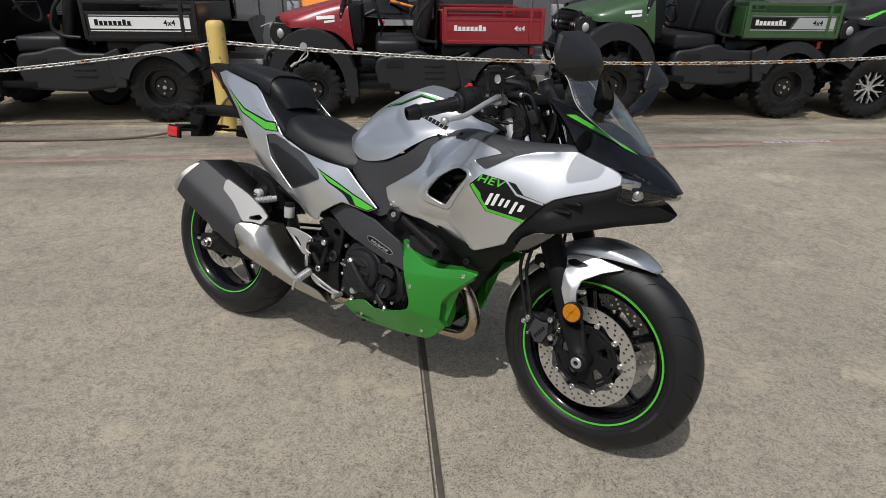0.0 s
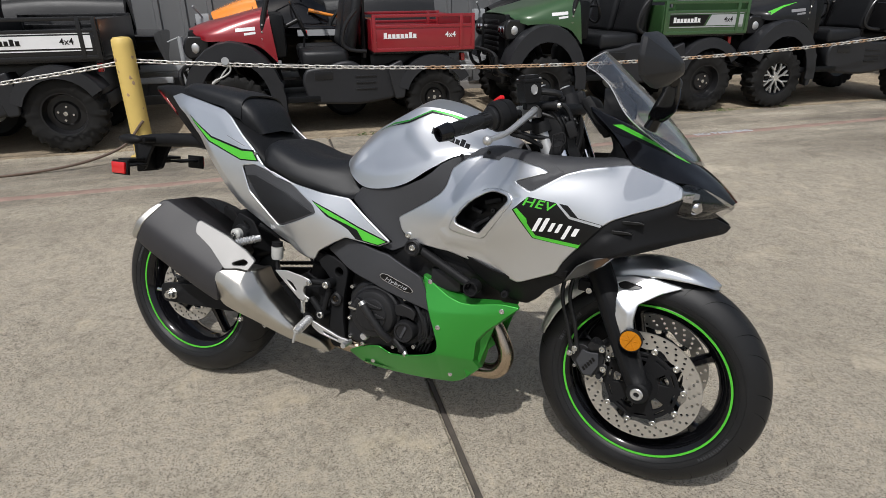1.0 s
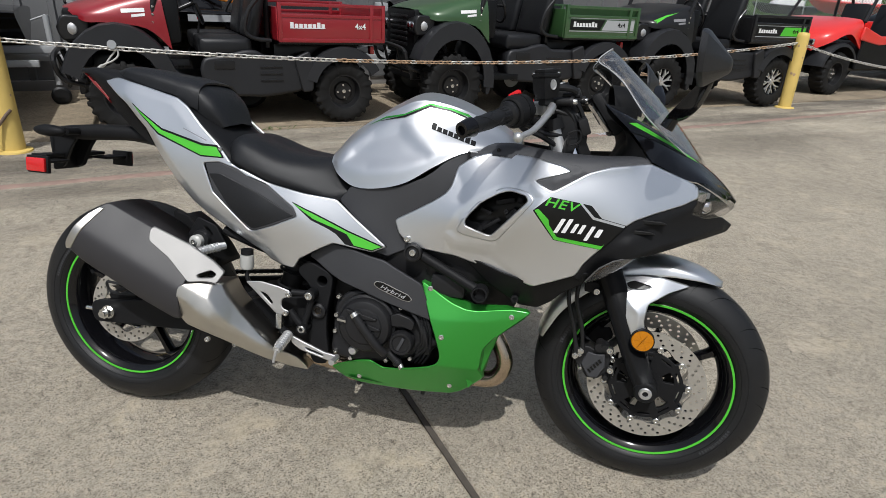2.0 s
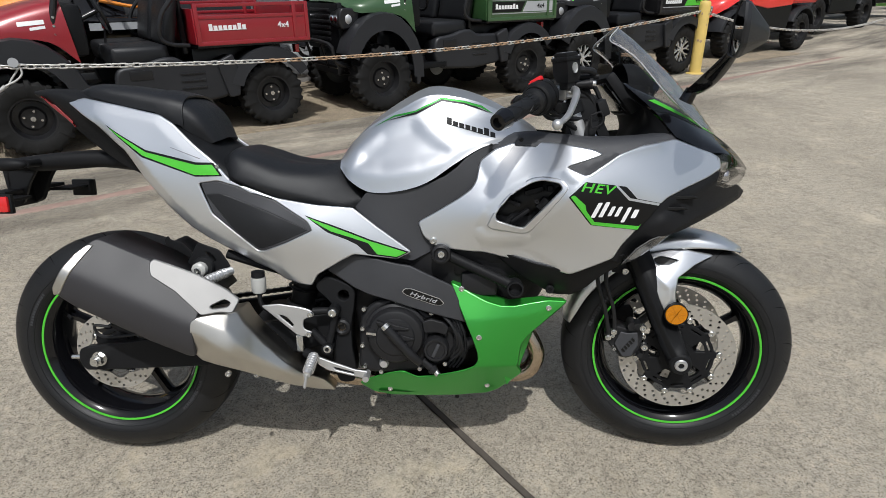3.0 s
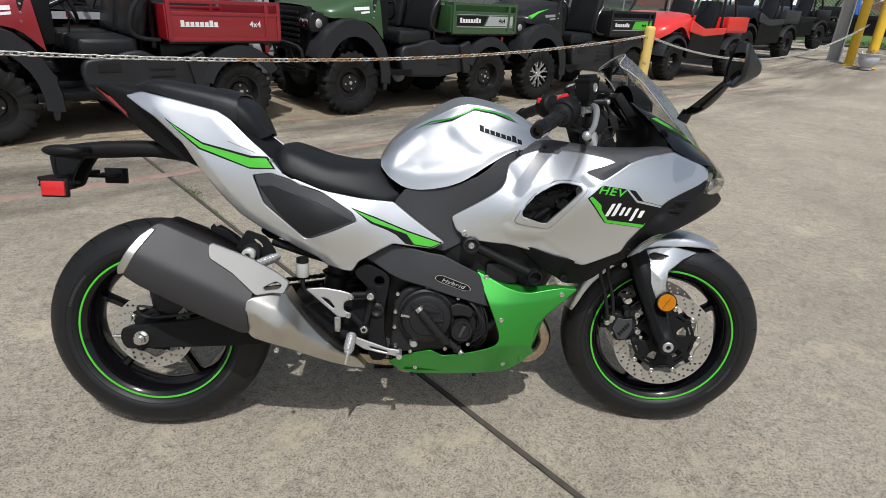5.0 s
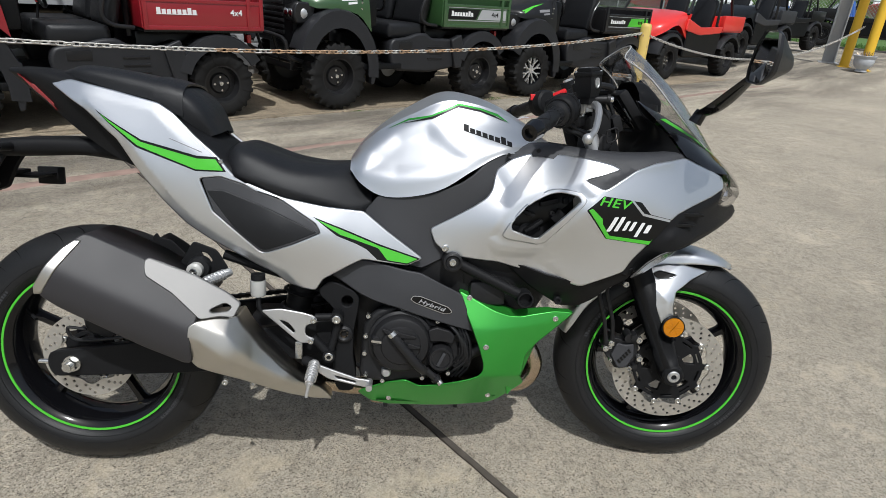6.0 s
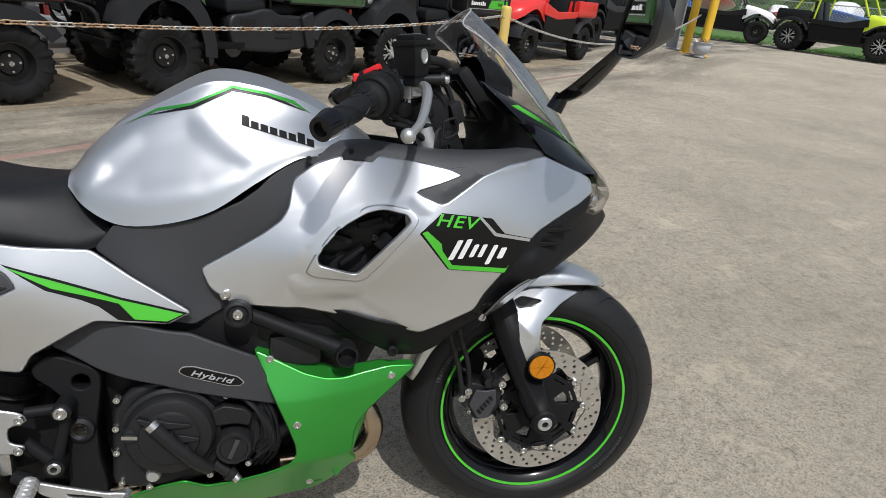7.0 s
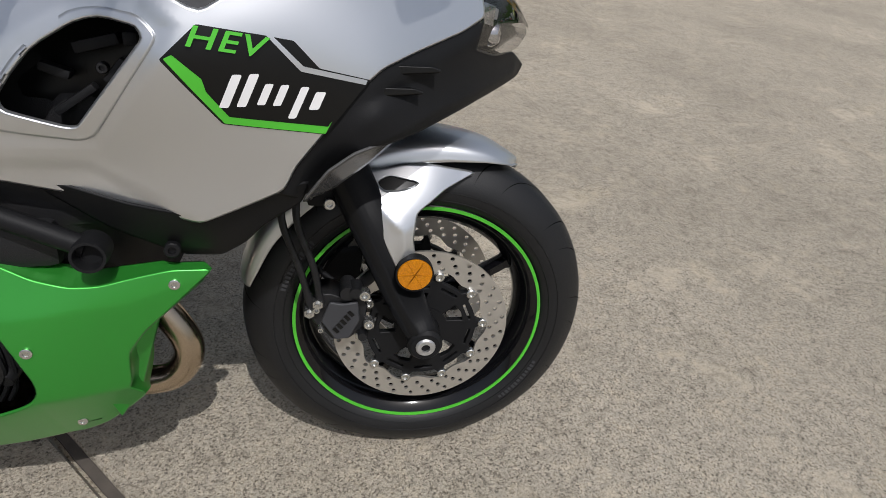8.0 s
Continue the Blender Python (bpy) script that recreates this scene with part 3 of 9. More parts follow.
def disc_rotor(bm, r1, r0, y, t, holes, waves):
    """A drilled brake disc about the Y axis."""
    work = bmesh.new()
    loops = [[(r1 * math.cos(a), r1 * math.sin(a)) for a in np.linspace(0, 2 * math.pi, 72, False)]]
    loops.append([((r0 + 0.005 * math.cos(waves * a)) * math.cos(a), (r0 + 0.005 * math.cos(waves * a)) * math.sin(a)) for a in np.linspace(0, 2 * math.pi, 60, False)])
    for i in range(holes):
        a = 2 * math.pi * i / holes
        k = i % 3
        rr = r0 + (r1 - r0) * (0.25, 0.52, 0.80)[k]
        loops.append([(rr * math.cos(a) + 0.0040 * math.cos(b), rr * math.sin(a) + 0.0040 * math.sin(b)) for b in np.linspace(0, 2 * math.pi, 8, False)])
    edges = []
    for l in loops:
        vs = [work.verts.new((p[0], y - t / 2, p[1])) for p in l]
        edges += [work.edges.new((vs[i - 1], vs[i])) for i in range(len(vs))]
    bmesh.ops.triangle_fill(work, edges=edges, use_beauty=True, normal=(0, -1, 0))
    g = bmesh.ops.extrude_face_region(work, geom=work.faces[:])
    bmesh.ops.translate(work, verts=[v for v in g["geom"] if isinstance(v, bmesh.types.BMVert)], vec=(0, t, 0))
    bmesh.ops.recalc_face_normals(work, faces=work.faces)
    me = bpy.data.meshes.new("tmp")
    work.to_mesh(me)
    work.free()
    bm.from_mesh(me)
    bpy.data.meshes.remove(me)


def bike_wheel(name, x, z, R, half, front):
    w = new(name)
    w.parent = bike
    w.matrix_basis = (STEER if front else Matrix()) @ Matrix.Translation((x, 0, z))
    bm = bmesh.new()
    arc = [(0.216, half * 0.72), (0.223, half * 0.86), (0.235, half * 0.97), (0.252, half), (0.272 if front else 0.280, half * 0.88), (R - 0.009, half * 0.58), (R - 0.001, half * 0.22)]
    arc = [(p.x, p.y) for p in spline([(a, b, 0) for a, b in arc], 3)]
    prof = arc + [(r, -y) for r, y in arc[::-1]] + [(0.207, -half * 0.6), (0.207, half * 0.6)]
    revolve(bm, prof, 96)
    tyre = part("tyre", bm, "rubber", w, "black road tyre with curved tread grooves", 40)
    for r, s in ((0.2325, -1), (0.2325, 1), (0.2480, -1), (0.2480, 1)):
        bm = bmesh.new()
        y = s * float(np.interp(r, [p for p, q in arc], [q for p, q in arc]))
        revolve(bm, [(r - 0.0012, y - s * 0.001), (r - 0.0004, y + s * 0.0011), (r + 0.0004, y + s * 0.0011), (r + 0.0012, y - s * 0.001)], 96)
        part("sidewall_ring", bm, "rubber", tyre)
    # worn moulded marks on the sidewall
    for s in (-1, 1):
        for k in range(26):
            bm = bmesh.new()
            y = s * (float(np.interp(0.2405, [p for p, q in arc], [q for p, q in arc])) + 0.0002)
            box(bm, 0.2362, 0.2448 if k % 3 else 0.2430, y - 0.0004, y + 0.0004, -0.0022, 0.0022 if k % 2 else 0.0030, 0, Matrix.Rotation(k * 0.034 + (0.4 if k < 13 else 3.0), 4, "Y"))
            part("sidewall_mark", bm, "dark", tyre)
    tread = sorted([(r, q) for r, q in arc if r >= 0.2519], key=lambda p: p[1])
    # tread grooves as slim curved strips on both shoulders, their shade painted near-black
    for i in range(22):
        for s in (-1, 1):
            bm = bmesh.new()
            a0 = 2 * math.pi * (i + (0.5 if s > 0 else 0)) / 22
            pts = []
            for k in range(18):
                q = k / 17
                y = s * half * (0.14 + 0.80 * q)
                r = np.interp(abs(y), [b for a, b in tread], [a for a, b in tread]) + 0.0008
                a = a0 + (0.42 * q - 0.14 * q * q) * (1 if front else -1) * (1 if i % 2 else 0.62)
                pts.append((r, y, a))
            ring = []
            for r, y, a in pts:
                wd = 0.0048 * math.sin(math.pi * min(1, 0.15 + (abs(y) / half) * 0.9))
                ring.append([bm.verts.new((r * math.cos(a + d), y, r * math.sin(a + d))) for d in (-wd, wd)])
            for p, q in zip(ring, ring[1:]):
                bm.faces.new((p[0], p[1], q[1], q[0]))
            part("groove_shade_strip", bm, "groove", tyre, smooth=60)
    bm = bmesh.new()
    h = half * 0.78
    prof = [(r - 0.005, y) for r, y in [(0.226, h), (0.220, h + 0.004), (0.208, h - 0.002), (0.200, h * 0.75), (0.188, h * 0.35), (0.186, 0), (0.188, -h * 0.35), (0.200, -h * 0.75), (0.208, -h + 0.002), (0.220, -h - 0.004), (0.226, -h), (0.214, -h * 0.7), (0.2, 0), (0.214, h * 0.7)]]
    revolve(bm, prof, 96)
    rim = part("rim", bm, "gloss", w, "gloss black cast rim")
    for s in (-1, 1):
        bm = bmesh.new()
        revolve(bm, [(0.2184, s * (h + 0.0035)), (0.2180, s * (h + 0.0054)), (0.2128, s * (h + 0.0048)), (0.2128, s * (h + 0.0020))], 96)
        part("rim_stripe", bm, "lime", rim, "bright green rim stripe")
    bm = bmesh.new()
    revolve(bm, [(0.0, 0.05), (0.032, 0.05), (0.04, 0.04), (0.034, 0.02), (0.034, -0.02), (0.04, -0.04), (0.032, -0.05), (0.0, -0.05)], 32, False)
    part("hub", bm, "gloss", w)
    for i in range(5):
        bm = bmesh.new()
        secs = []
        for r, wd, th in ((0.028, 0.026, 0.030), (0.07, 0.017, 0.022), (0.13, 0.012, 0.017), (0.175, 0.013, 0.016), (0.193, 0.022, 0.018)):
            secs.append([(wd, th * 0.4), (wd * 0.5, th), (-wd * 0.5, th), (-wd, th * 0.4), (-wd, -th * 0.4), (-wd * 0.5, -th), (wd * 0.5, -th), (wd, -th * 0.4)])
        rings = [[bm.verts.new((r, b, a)) for a, b in s] for s, r in zip(secs, (0.028, 0.07, 0.13, 0.175, 0.193))]
        for a, b in zip(rings, rings[1:]):
            for k in range(8):
                bm.faces.new((a[k], a[(k + 1) % 8], b[(k + 1) % 8], b[k]))
        bmesh.ops.recalc_face_normals(bm, faces=bm.faces)
        part("spoke", bm, "gloss", w, m=Matrix.Rotation(-(2 * math.pi * i / 5 + (0.55 if front else 0.2)), 4, "Y"))
    # brake discs
    for s in ((-1, 1) if front else (-1,)):
        bm = bmesh.new()
        if front:
            disc_rotor(bm, 0.150, 0.110, s * 0.072, 0.0045, 84, 10)
        else:
            disc_rotor(bm, 0.110, 0.075, s * 0.082, 0.0045, 54, 8)
        d = part("brake_disc", bm, "disc", w, "drilled steel brake disc", 30)
        bm = bmesh.new()
        q = 0.094 if front else 0.06
        n = 10 if front else 5
        lobes = [((q + 0.016 * max(0.0, math.cos(n * (a - 0.1))) ** 5) * math.cos(a), (q + 0.016 * max(0.0, math.cos(n * (a - 0.1))) ** 5) * math.sin(a)) for a in np.linspace(0, 2 * math.pi, 120, False)]
        cuts = []
        for k in range(n):
            a = 2 * math.pi * (k + 0.5) / n + 0.1
            arc = 1.9 / n
            cuts.append([(r * math.cos(a + d), r * math.sin(a + d)) for r, d in ((q - 0.012, -arc), (q - 0.0075, -arc), (q - 0.0075, arc), (q - 0.012, arc))])
            if k % 2 == 0 or not front:
                arc = 2.2 / n
                cuts.append([(r * math.cos(a + d + 0.25 * (q - r) / q), r * math.sin(a + d + 0.25 * (q - r) / q)) for r, d in ((0.046 if front else 0.038, -arc * 0.8), (q - 0.022, -arc * 1.1), (q - 0.020, 0.0), (q - 0.022, arc * 1.1), (0.046 if front else 0.038, arc * 0.8))])
        slab(bm, lobes, s * 0.064, s * 0.076, 0.001, 0.0015, cuts)
        revolve(bm, [(0.045, s * 0.05), (0.045, s * 0.078), (0.03, s * 0.078), (0.03, s * 0.05)], 32)
        part("disc_carrier", bm, "black", d, "black disc carrier")
        for k in range(10 if front else 5):
            a = 2 * math.pi * k / (10 if front else 5) + 0.1
            rr = q + 0.012
            bolt(d, rr * math.cos(a), s * 0.0760, rr * math.sin(a), 0.0085, "bolt", "disc_button", 0.004, (0, s, 0))
    bm = bmesh.new()
    rod(bm, (0.196 * math.cos(-2.7), -0.012, 0.196 * math.sin(2.7)), (0.166 * math.cos(-2.7), -0.030, 0.166 * math.sin(2.7)), 0.0045)
    part("valve", bm, "black", w)
    bm = bmesh.new()
    rod(bm, (0, -0.135 if not front else -0.12, 0), (0, 0.135 if not front else 0.12, 0), 0.013, n=20)
    part("axle", bm, "alu", w)
    return w


bike_wheel("front_wheel", FX, FZ, 0.304, 0.060, True)
bike_wheel("rear_wheel", RX, RZ, 0.315, 0.081, False)

# side fairing
FAIR = Skin([(0.889, 0.64, 0.172), (0.86, 0.69, 0.165), (1.0, 0.79, 0.182), (1.05, 0.868, 0.165), (1.12, 0.878, 0.165), (1.19, 0.77, 0.262), (1.20, 0.865, 0.225),
             (1.265, 0.855, 0.240), (1.32, 0.72, 0.252), (1.215, 0.58, 0.222), (1.05, 0.615, 0.192), (1.05, 0.70, 0.222), (1.31, 0.62, 0.235), (1.42, 0.75, 0.235),
             (1.45, 0.878, 0.182), (1.55, 0.80, 0.168), (1.585, 0.82, 0.148), (1.36, 0.862, 0.222), (1.12, 0.64, 0.20)],
            [([(1.0, 0.83), (1.025, 0.79), (1.02, 0.76)], -0.005, 0.03), ([(1.24, 0.83), (1.30, 0.855), (1.40, 0.872)], 0.006, 0.012)], (),
            [([(0.985, 0.678), (1.012, 0.733), (1.06, 0.775), (1.112, 0.808), (1.185, 0.822), (1.222, 0.792), (1.208, 0.765), (1.124, 0.655), (1.017, 0.655)], -0.004, 0.022),
             ([(0.985, 0.668), (1.017, 0.651), (1.107, 0.648), (1.150, 0.620), (1.235, 0.570), (1.22, 0.54), (0.99, 0.54)], -0.0035, 0.022)])
FAIR_LINE = [(0.855, 0.687), (0.868, 0.653), (0.902, 0.626), (0.964, 0.621), (1.017, 0.617), (1.126, 0.588), (1.215, 0.571), (1.273, 0.597), (1.311, 0.614), (1.325, 0.644),
             (1.361, 0.689), (1.398, 0.733), (1.424, 0.754), (1.47, 0.772), (1.535, 0.794), (1.570, 0.812), (1.566, 0.838), (1.529, 0.855), (1.45, 0.883), (1.361, 0.87), (1.309, 0.852),
             (1.265, 0.824), (1.236, 0.806), (1.194, 0.824), (1.275, 0.852), (1.255, 0.862), (1.194, 0.874), (1.106, 0.878), (1.073, 0.872), (1.038, 0.86), (1.004, 0.834),
             (0.995, 0.788), (0.983, 0.769), (0.954, 0.747), (0.901, 0.714)]
VENT = [(1.042, 0.701), (1.040, 0.713), (1.054, 0.733), (1.078, 0.761), (1.12, 0.787), (1.144, 0.794), (1.178, 0.788), (1.183, 0.778), (1.105, 0.684), (1.095, 0.684)]
both("side_fairing", "silver", bike, lambda bm, s: panel(bm, FAIR_LINE, FAIR, s, 0.005, 0, 0.004, 0.008, 0.005, [VENT]), "silver side fairing with a black vent")
both("vent_frame", "silver", bike, lambda bm, s: panel(bm, [(1.019, 0.686), (1.035, 0.719), (1.063, 0.756), (1.115, 0.798), (1.144, 0.804), (1.184, 0.799), (1.198, 0.782), (1.192, 0.770), (1.120, 0.672), (1.105, 0.667), (1.031, 0.678)], FAIR, s, 0.005, 0.0045, 0.004, 0.012, 0.005, [VENT]), "raised silver vent surround")
both("vent_liner", "film", bike, lambda bm, s: panel(bm, [(x + (x - 1.12) * 0.12, z + (z - 0.74) * 0.12) for x, z in VENT], FAIR, s, 0.004, -0.062, 0.0, 0.006, 0.04), "black vent liner")
DECAL = [(1.197, 0.760), (1.233, 0.794), (1.291, 0.787), (1.325, 0.782), (1.351, 0.755), (1.408, 0.743), (1.394, 0.728), (1.357, 0.683), (1.25, 0.696)]
both("side_decal", "film", bike, lambda bm, s: panel(bm, DECAL, FAIR, s, 0.002, 0.0012, 0, 0.002, 0.02), "black side decal with green edge lines")
both("decal_line", "lime", bike, lambda bm, s: panel(bm, [(1.201, 0.761), (1.209, 0.765), (1.234, 0.743), (1.237, 0.730), (1.257, 0.704), (1.360, 0.692), (1.364, 0.698), (1.357, 0.684), (1.252, 0.697)], FAIR, s, 0.002, 0.0022, 0, 0.001, 0.02))
both("decal_edge", "silver", bike, lambda bm, s: panel(bm, [(1.297, 0.787), (1.304, 0.786), (1.334, 0.757), (1.404, 0.743), (1.402, 0.738), (1.331, 0.752)], FAIR, s, 0.002, 0.0022, 0, 0.001, 0.02))

both("notch_insert", "dark", bike, lambda bm, s: panel(bm, [(1.188, 0.824), (1.236, 0.802), (1.268, 0.820), (1.314, 0.850), (1.285, 0.866), (1.240, 0.860)], FAIR, s, 0.004, -0.005, 0, 0.002, 0.01), "dark grey insert in the fairing notch")
# airbox bits inside the vent
for s in (-1, 1):
    for x, z, w, h, q in ((1.085, 0.735, 0.030, 0.010, 20), (1.13, 0.765, 0.045, 0.012, -15), (1.15, 0.735, 0.020, 0.030, 40), (1.10, 0.705, 0.050, 0.009, -35), (1.165, 0.772, 0.014, 0.014, 0)):
        bm = bmesh.new()
        box(bm, -w / 2, w / 2, -0.010, 0.010, -h / 2, h / 2, 0.003, Matrix.Translation((x, s * (FAIR(x, z) - 0.048), z)) @ pose(0, 0, 0, 0, q, 0))
        part("airbox_rib", bm, "black", bike)
    bolt(bike, 1.135, s * (FAIR(1.135, 0.742) - 0.036), 0.742, 0.006, "engine", "airbox_screw", 0.006, (0, s, 0))

# frame covers and matt upper panels
COVER = Skin([(0.70, 0.717, 0.150), (0.755, 0.674, 0.165), (0.84, 0.60, 0.168), (0.88, 0.63, 0.163), (0.86, 0.76, 0.176), (0.95, 0.82, 0.182), (0.98, 0.77, 0.178), (1.03, 0.868, 0.164), (1.11, 0.888, 0.140)])
both("frame_cover", "dark", bike, lambda bm, s: panel(bm, [(0.701, 0.717), (0.732, 0.756), (0.755, 0.753), (0.855, 0.768), (0.922, 0.796), (0.952, 0.818), (0.974, 0.841), (1.003, 0.859), (1.033, 0.871), (1.093, 0.888), (1.13, 0.89), (1.10, 0.872),
     (1.06, 0.862), (1.015, 0.838), (1.006, 0.788), (0.993, 0.765), (0.91, 0.706), (0.868, 0.688), (0.878, 0.65), (0.905, 0.622), (0.84, 0.589), (0.809, 0.597), (0.84, 0.612), (0.755, 0.674)], COVER, s, 0.006, -0.009, 0.006, 0.006, 0.009), "dark grey frame cover")


def upper_panel(bm, s):
    loft(bm, [[(1.02, s * 0.10, 0.885), (1.02, s * 0.13, 0.875), (1.03, s * 0.158, 0.858)], [(1.12, s * 0.12, 0.900), (1.12, s * 0.16, 0.893), (1.12, s * 0.175, 0.868)],
              [(1.20, s * 0.13, 0.893), (1.20, s * 0.19, 0.888), (1.21, s * 0.222, 0.835)], [(1.27, s * 0.14, 0.888), (1.27, s * 0.20, 0.880), (1.275, s * 0.232, 0.815)],
              [(1.36, s * 0.15, 0.890), (1.36, s * 0.19, 0.885), (1.365, s * 0.214, 0.860)], [(1.46, s * 0.14, 0.900), (1.455, s * 0.165, 0.895), (1.45, s * 0.178, 0.876)]], 4, 3, False, False)


both("upper_panel", "dark", bike, upper_panel, "matt dark grey upper panel")

# tank
def crisp(s, keep):
    """A half-profile with some of its corners kept sharp."""
    out = []
    for i, (y, z) in enumerate(s):
        if i in keep and 0 < i < len(s) - 1:
            for j, q in ((i - 1, 0.12), (i + 1, 0.12)):
                out.append((y + (s[j][0] - y) * q, z + (s[j][1] - z) * q))
        else:
            out.append((y, z))
    return out


bm = bmesh.new()
loft(bm, [[(x, y, z) for y, z in crisp(s, (1,))] for x, s in (
    (0.662, [(0, 0.842), (0.05, 0.840), (0.080, 0.834), (0.098, 0.824), (0.106, 0.812)]), (0.69, [(0, 0.882), (0.06, 0.874), (0.098, 0.850), (0.122, 0.815), (0.131, 0.782)]),
    (0.74, [(0, 0.928), (0.07, 0.915), (0.112, 0.872), (0.142, 0.812), (0.151, 0.758)]), (0.81, [(0, 0.975), (0.085, 0.952), (0.122, 0.900), (0.158, 0.825), (0.168, 0.762)]),
    (0.88, [(0, 1.008), (0.092, 0.984), (0.122, 0.930), (0.166, 0.850), (0.177, 0.784)]), (0.95, [(0, 1.004), (0.092, 0.981), (0.117, 0.934), (0.164, 0.872), (0.175, 0.830)]),
    (1.02, [(0, 0.982), (0.082, 0.962), (0.108, 0.929), (0.150, 0.888), (0.160, 0.868)]), (1.09, [(0, 0.945), (0.066, 0.930), (0.092, 0.908), (0.128, 0.885), (0.132, 0.868)]),
    (1.15, [(0, 0.905), (0.05, 0.898), (0.078, 0.888), (0.10, 0.878), (0.10, 0.866)]))], 10, 8)
# knee recess with a firm edge towards the front
KNEE = Skin([(0, 0, 0), (1, 0, 0), (0, 1, 0)], (), (), [([(0.70, 0.862), (0.76, 0.915), (0.842, 0.942), (0.862, 0.934), (0.911, 0.896), (0.958, 0.858), (0.935, 0.832), (0.87, 0.806), (0.77, 0.792), (0.69, 0.806)], -0.011, 0.045)])
for v in bm.verts:
    side = 1 if v.co.y > 0 else -1
    v.co.y += side * KNEE(v.co.x, v.co.z) * min(1.0, max(0.0, (abs(v.co.y) - 0.05) / 0.06))
TANK = MeshSkin(bm)
part("fuel_tank", bm, "silver", bike, "silver fuel tank with a thin green line", 60)
both("tank_stripe", "green", bike, lambda bm, s: panel(bm, [(0.746, 0.911), (0.796, 0.934), (0.851, 0.944), (0.913, 0.974), (0.967, 0.966), (1.007, 0.955), (1.039, 0.940), (1.010, 0.960), (0.967, 0.9715), (0.913, 0.9795), (0.850, 0.949), (0.796, 0.938)], TANK, s, 0.002, 0.001, 0, 0.001, 0.012))
both("tank_line", "film", bike, lambda bm, s: panel(bm, [(0.780, 0.926), (0.852, 0.9405), (0.914, 0.9705), (0.967, 0.963), (1.03, 0.943), (1.0, 0.956), (0.967, 0.967), (0.913, 0.9755), (0.851, 0.9455)], TANK, s, 0.002, 0.0014, 0, 0.001, 0.012))

# seats
bm = bmesh.new()
loft(bm, [[(x, y, z) for y, z in s] for x, s in (
    (0.372, [(0, 0.845), (0.06, 0.843), (0.105, 0.83), (0.122, 0.80), (0.118, 0.788)]), (0.40, [(0, 0.862), (0.08, 0.860), (0.128, 0.842), (0.148, 0.80), (0.142, 0.782)]),
    (0.44, [(0, 0.852), (0.08, 0.853), (0.138, 0.836), (0.160, 0.79), (0.152, 0.768)]), (0.52, [(0, 0.824), (0.08, 0.828), (0.140, 0.808), (0.163, 0.768), (0.158, 0.744)]),
    (0.60, [(0, 0.814), (0.075, 0.818), (0.128, 0.796), (0.153, 0.75), (0.152, 0.727)]), (0.67, [(0, 0.822), (0.06, 0.818), (0.105, 0.785), (0.135, 0.735), (0.138, 0.713)]),
    (0.715, [(0, 0.79), (0.05, 0.785), (0.085, 0.765), (0.112, 0.742), (0.118, 0.722)]))], 5, 5)
part("rider_seat", bm, "vinyl", bike, "black vinyl rider seat", 60)
bm = bmesh.new()
loft(bm, [[(0.025, 0, 1.006), (0.025, 0.03, 1.005), (0.027, 0.045, 1.001), (0.03, 0.05, 0.995)], [(0.08, 0, 1.019), (0.08, 0.05, 1.018), (0.08, 0.075, 1.006), (0.08, 0.08, 0.985)],
          [(0.16, 0, 1.014), (0.16, 0.06, 1.012), (0.16, 0.09, 0.995), (0.16, 0.095, 0.965)], [(0.25, 0, 0.997), (0.25, 0.065, 0.994), (0.25, 0.097, 0.976), (0.243, 0.102, 0.945)],
          [(0.285, 0, 0.985), (0.285, 0.068, 0.981), (0.283, 0.102, 0.962), (0.268, 0.106, 0.928)], [(0.325, 0, 0.95), (0.325, 0.066, 0.943), (0.318, 0.096, 0.925), (0.30, 0.10, 0.90)],
          [(0.352, 0, 0.885), (0.352, 0.055, 0.880), (0.345, 0.075, 0.876), (0.338, 0.08, 0.872)]], 5, 5)
part("pillion_seat", bm, "vinyl", bike, "black vinyl pillion pad", 60)
bm = bmesh.new()
rows = []
for y, za, zb in ((0.1075, 0.930, 0.915), (0.1065, 0.958, 0.945), (0.098, 0.983, 0.970), (0.068, 1.0, 0.986), (0.03, 1.004, 0.990), (0.0, 1.005, 0.991)):
    rows.append([(0.236, y, za), (0.262, y + 0.0015, (za + zb) / 2 + 0.002), (0.291, y, zb)])
rows = rows + [[(x, -y, z) for x, y, z in r] for r in rows[-2::-1]]
loft(bm, rows, 3, 3, False, False)
bmesh.ops.solidify(bm, geom=bm.faces[:], thickness=0.005)
bmesh.ops.recalc_face_normals(bm, faces=bm.faces)
part("pillion_strap", bm, "vinyl", bike, "black vinyl seat strap")

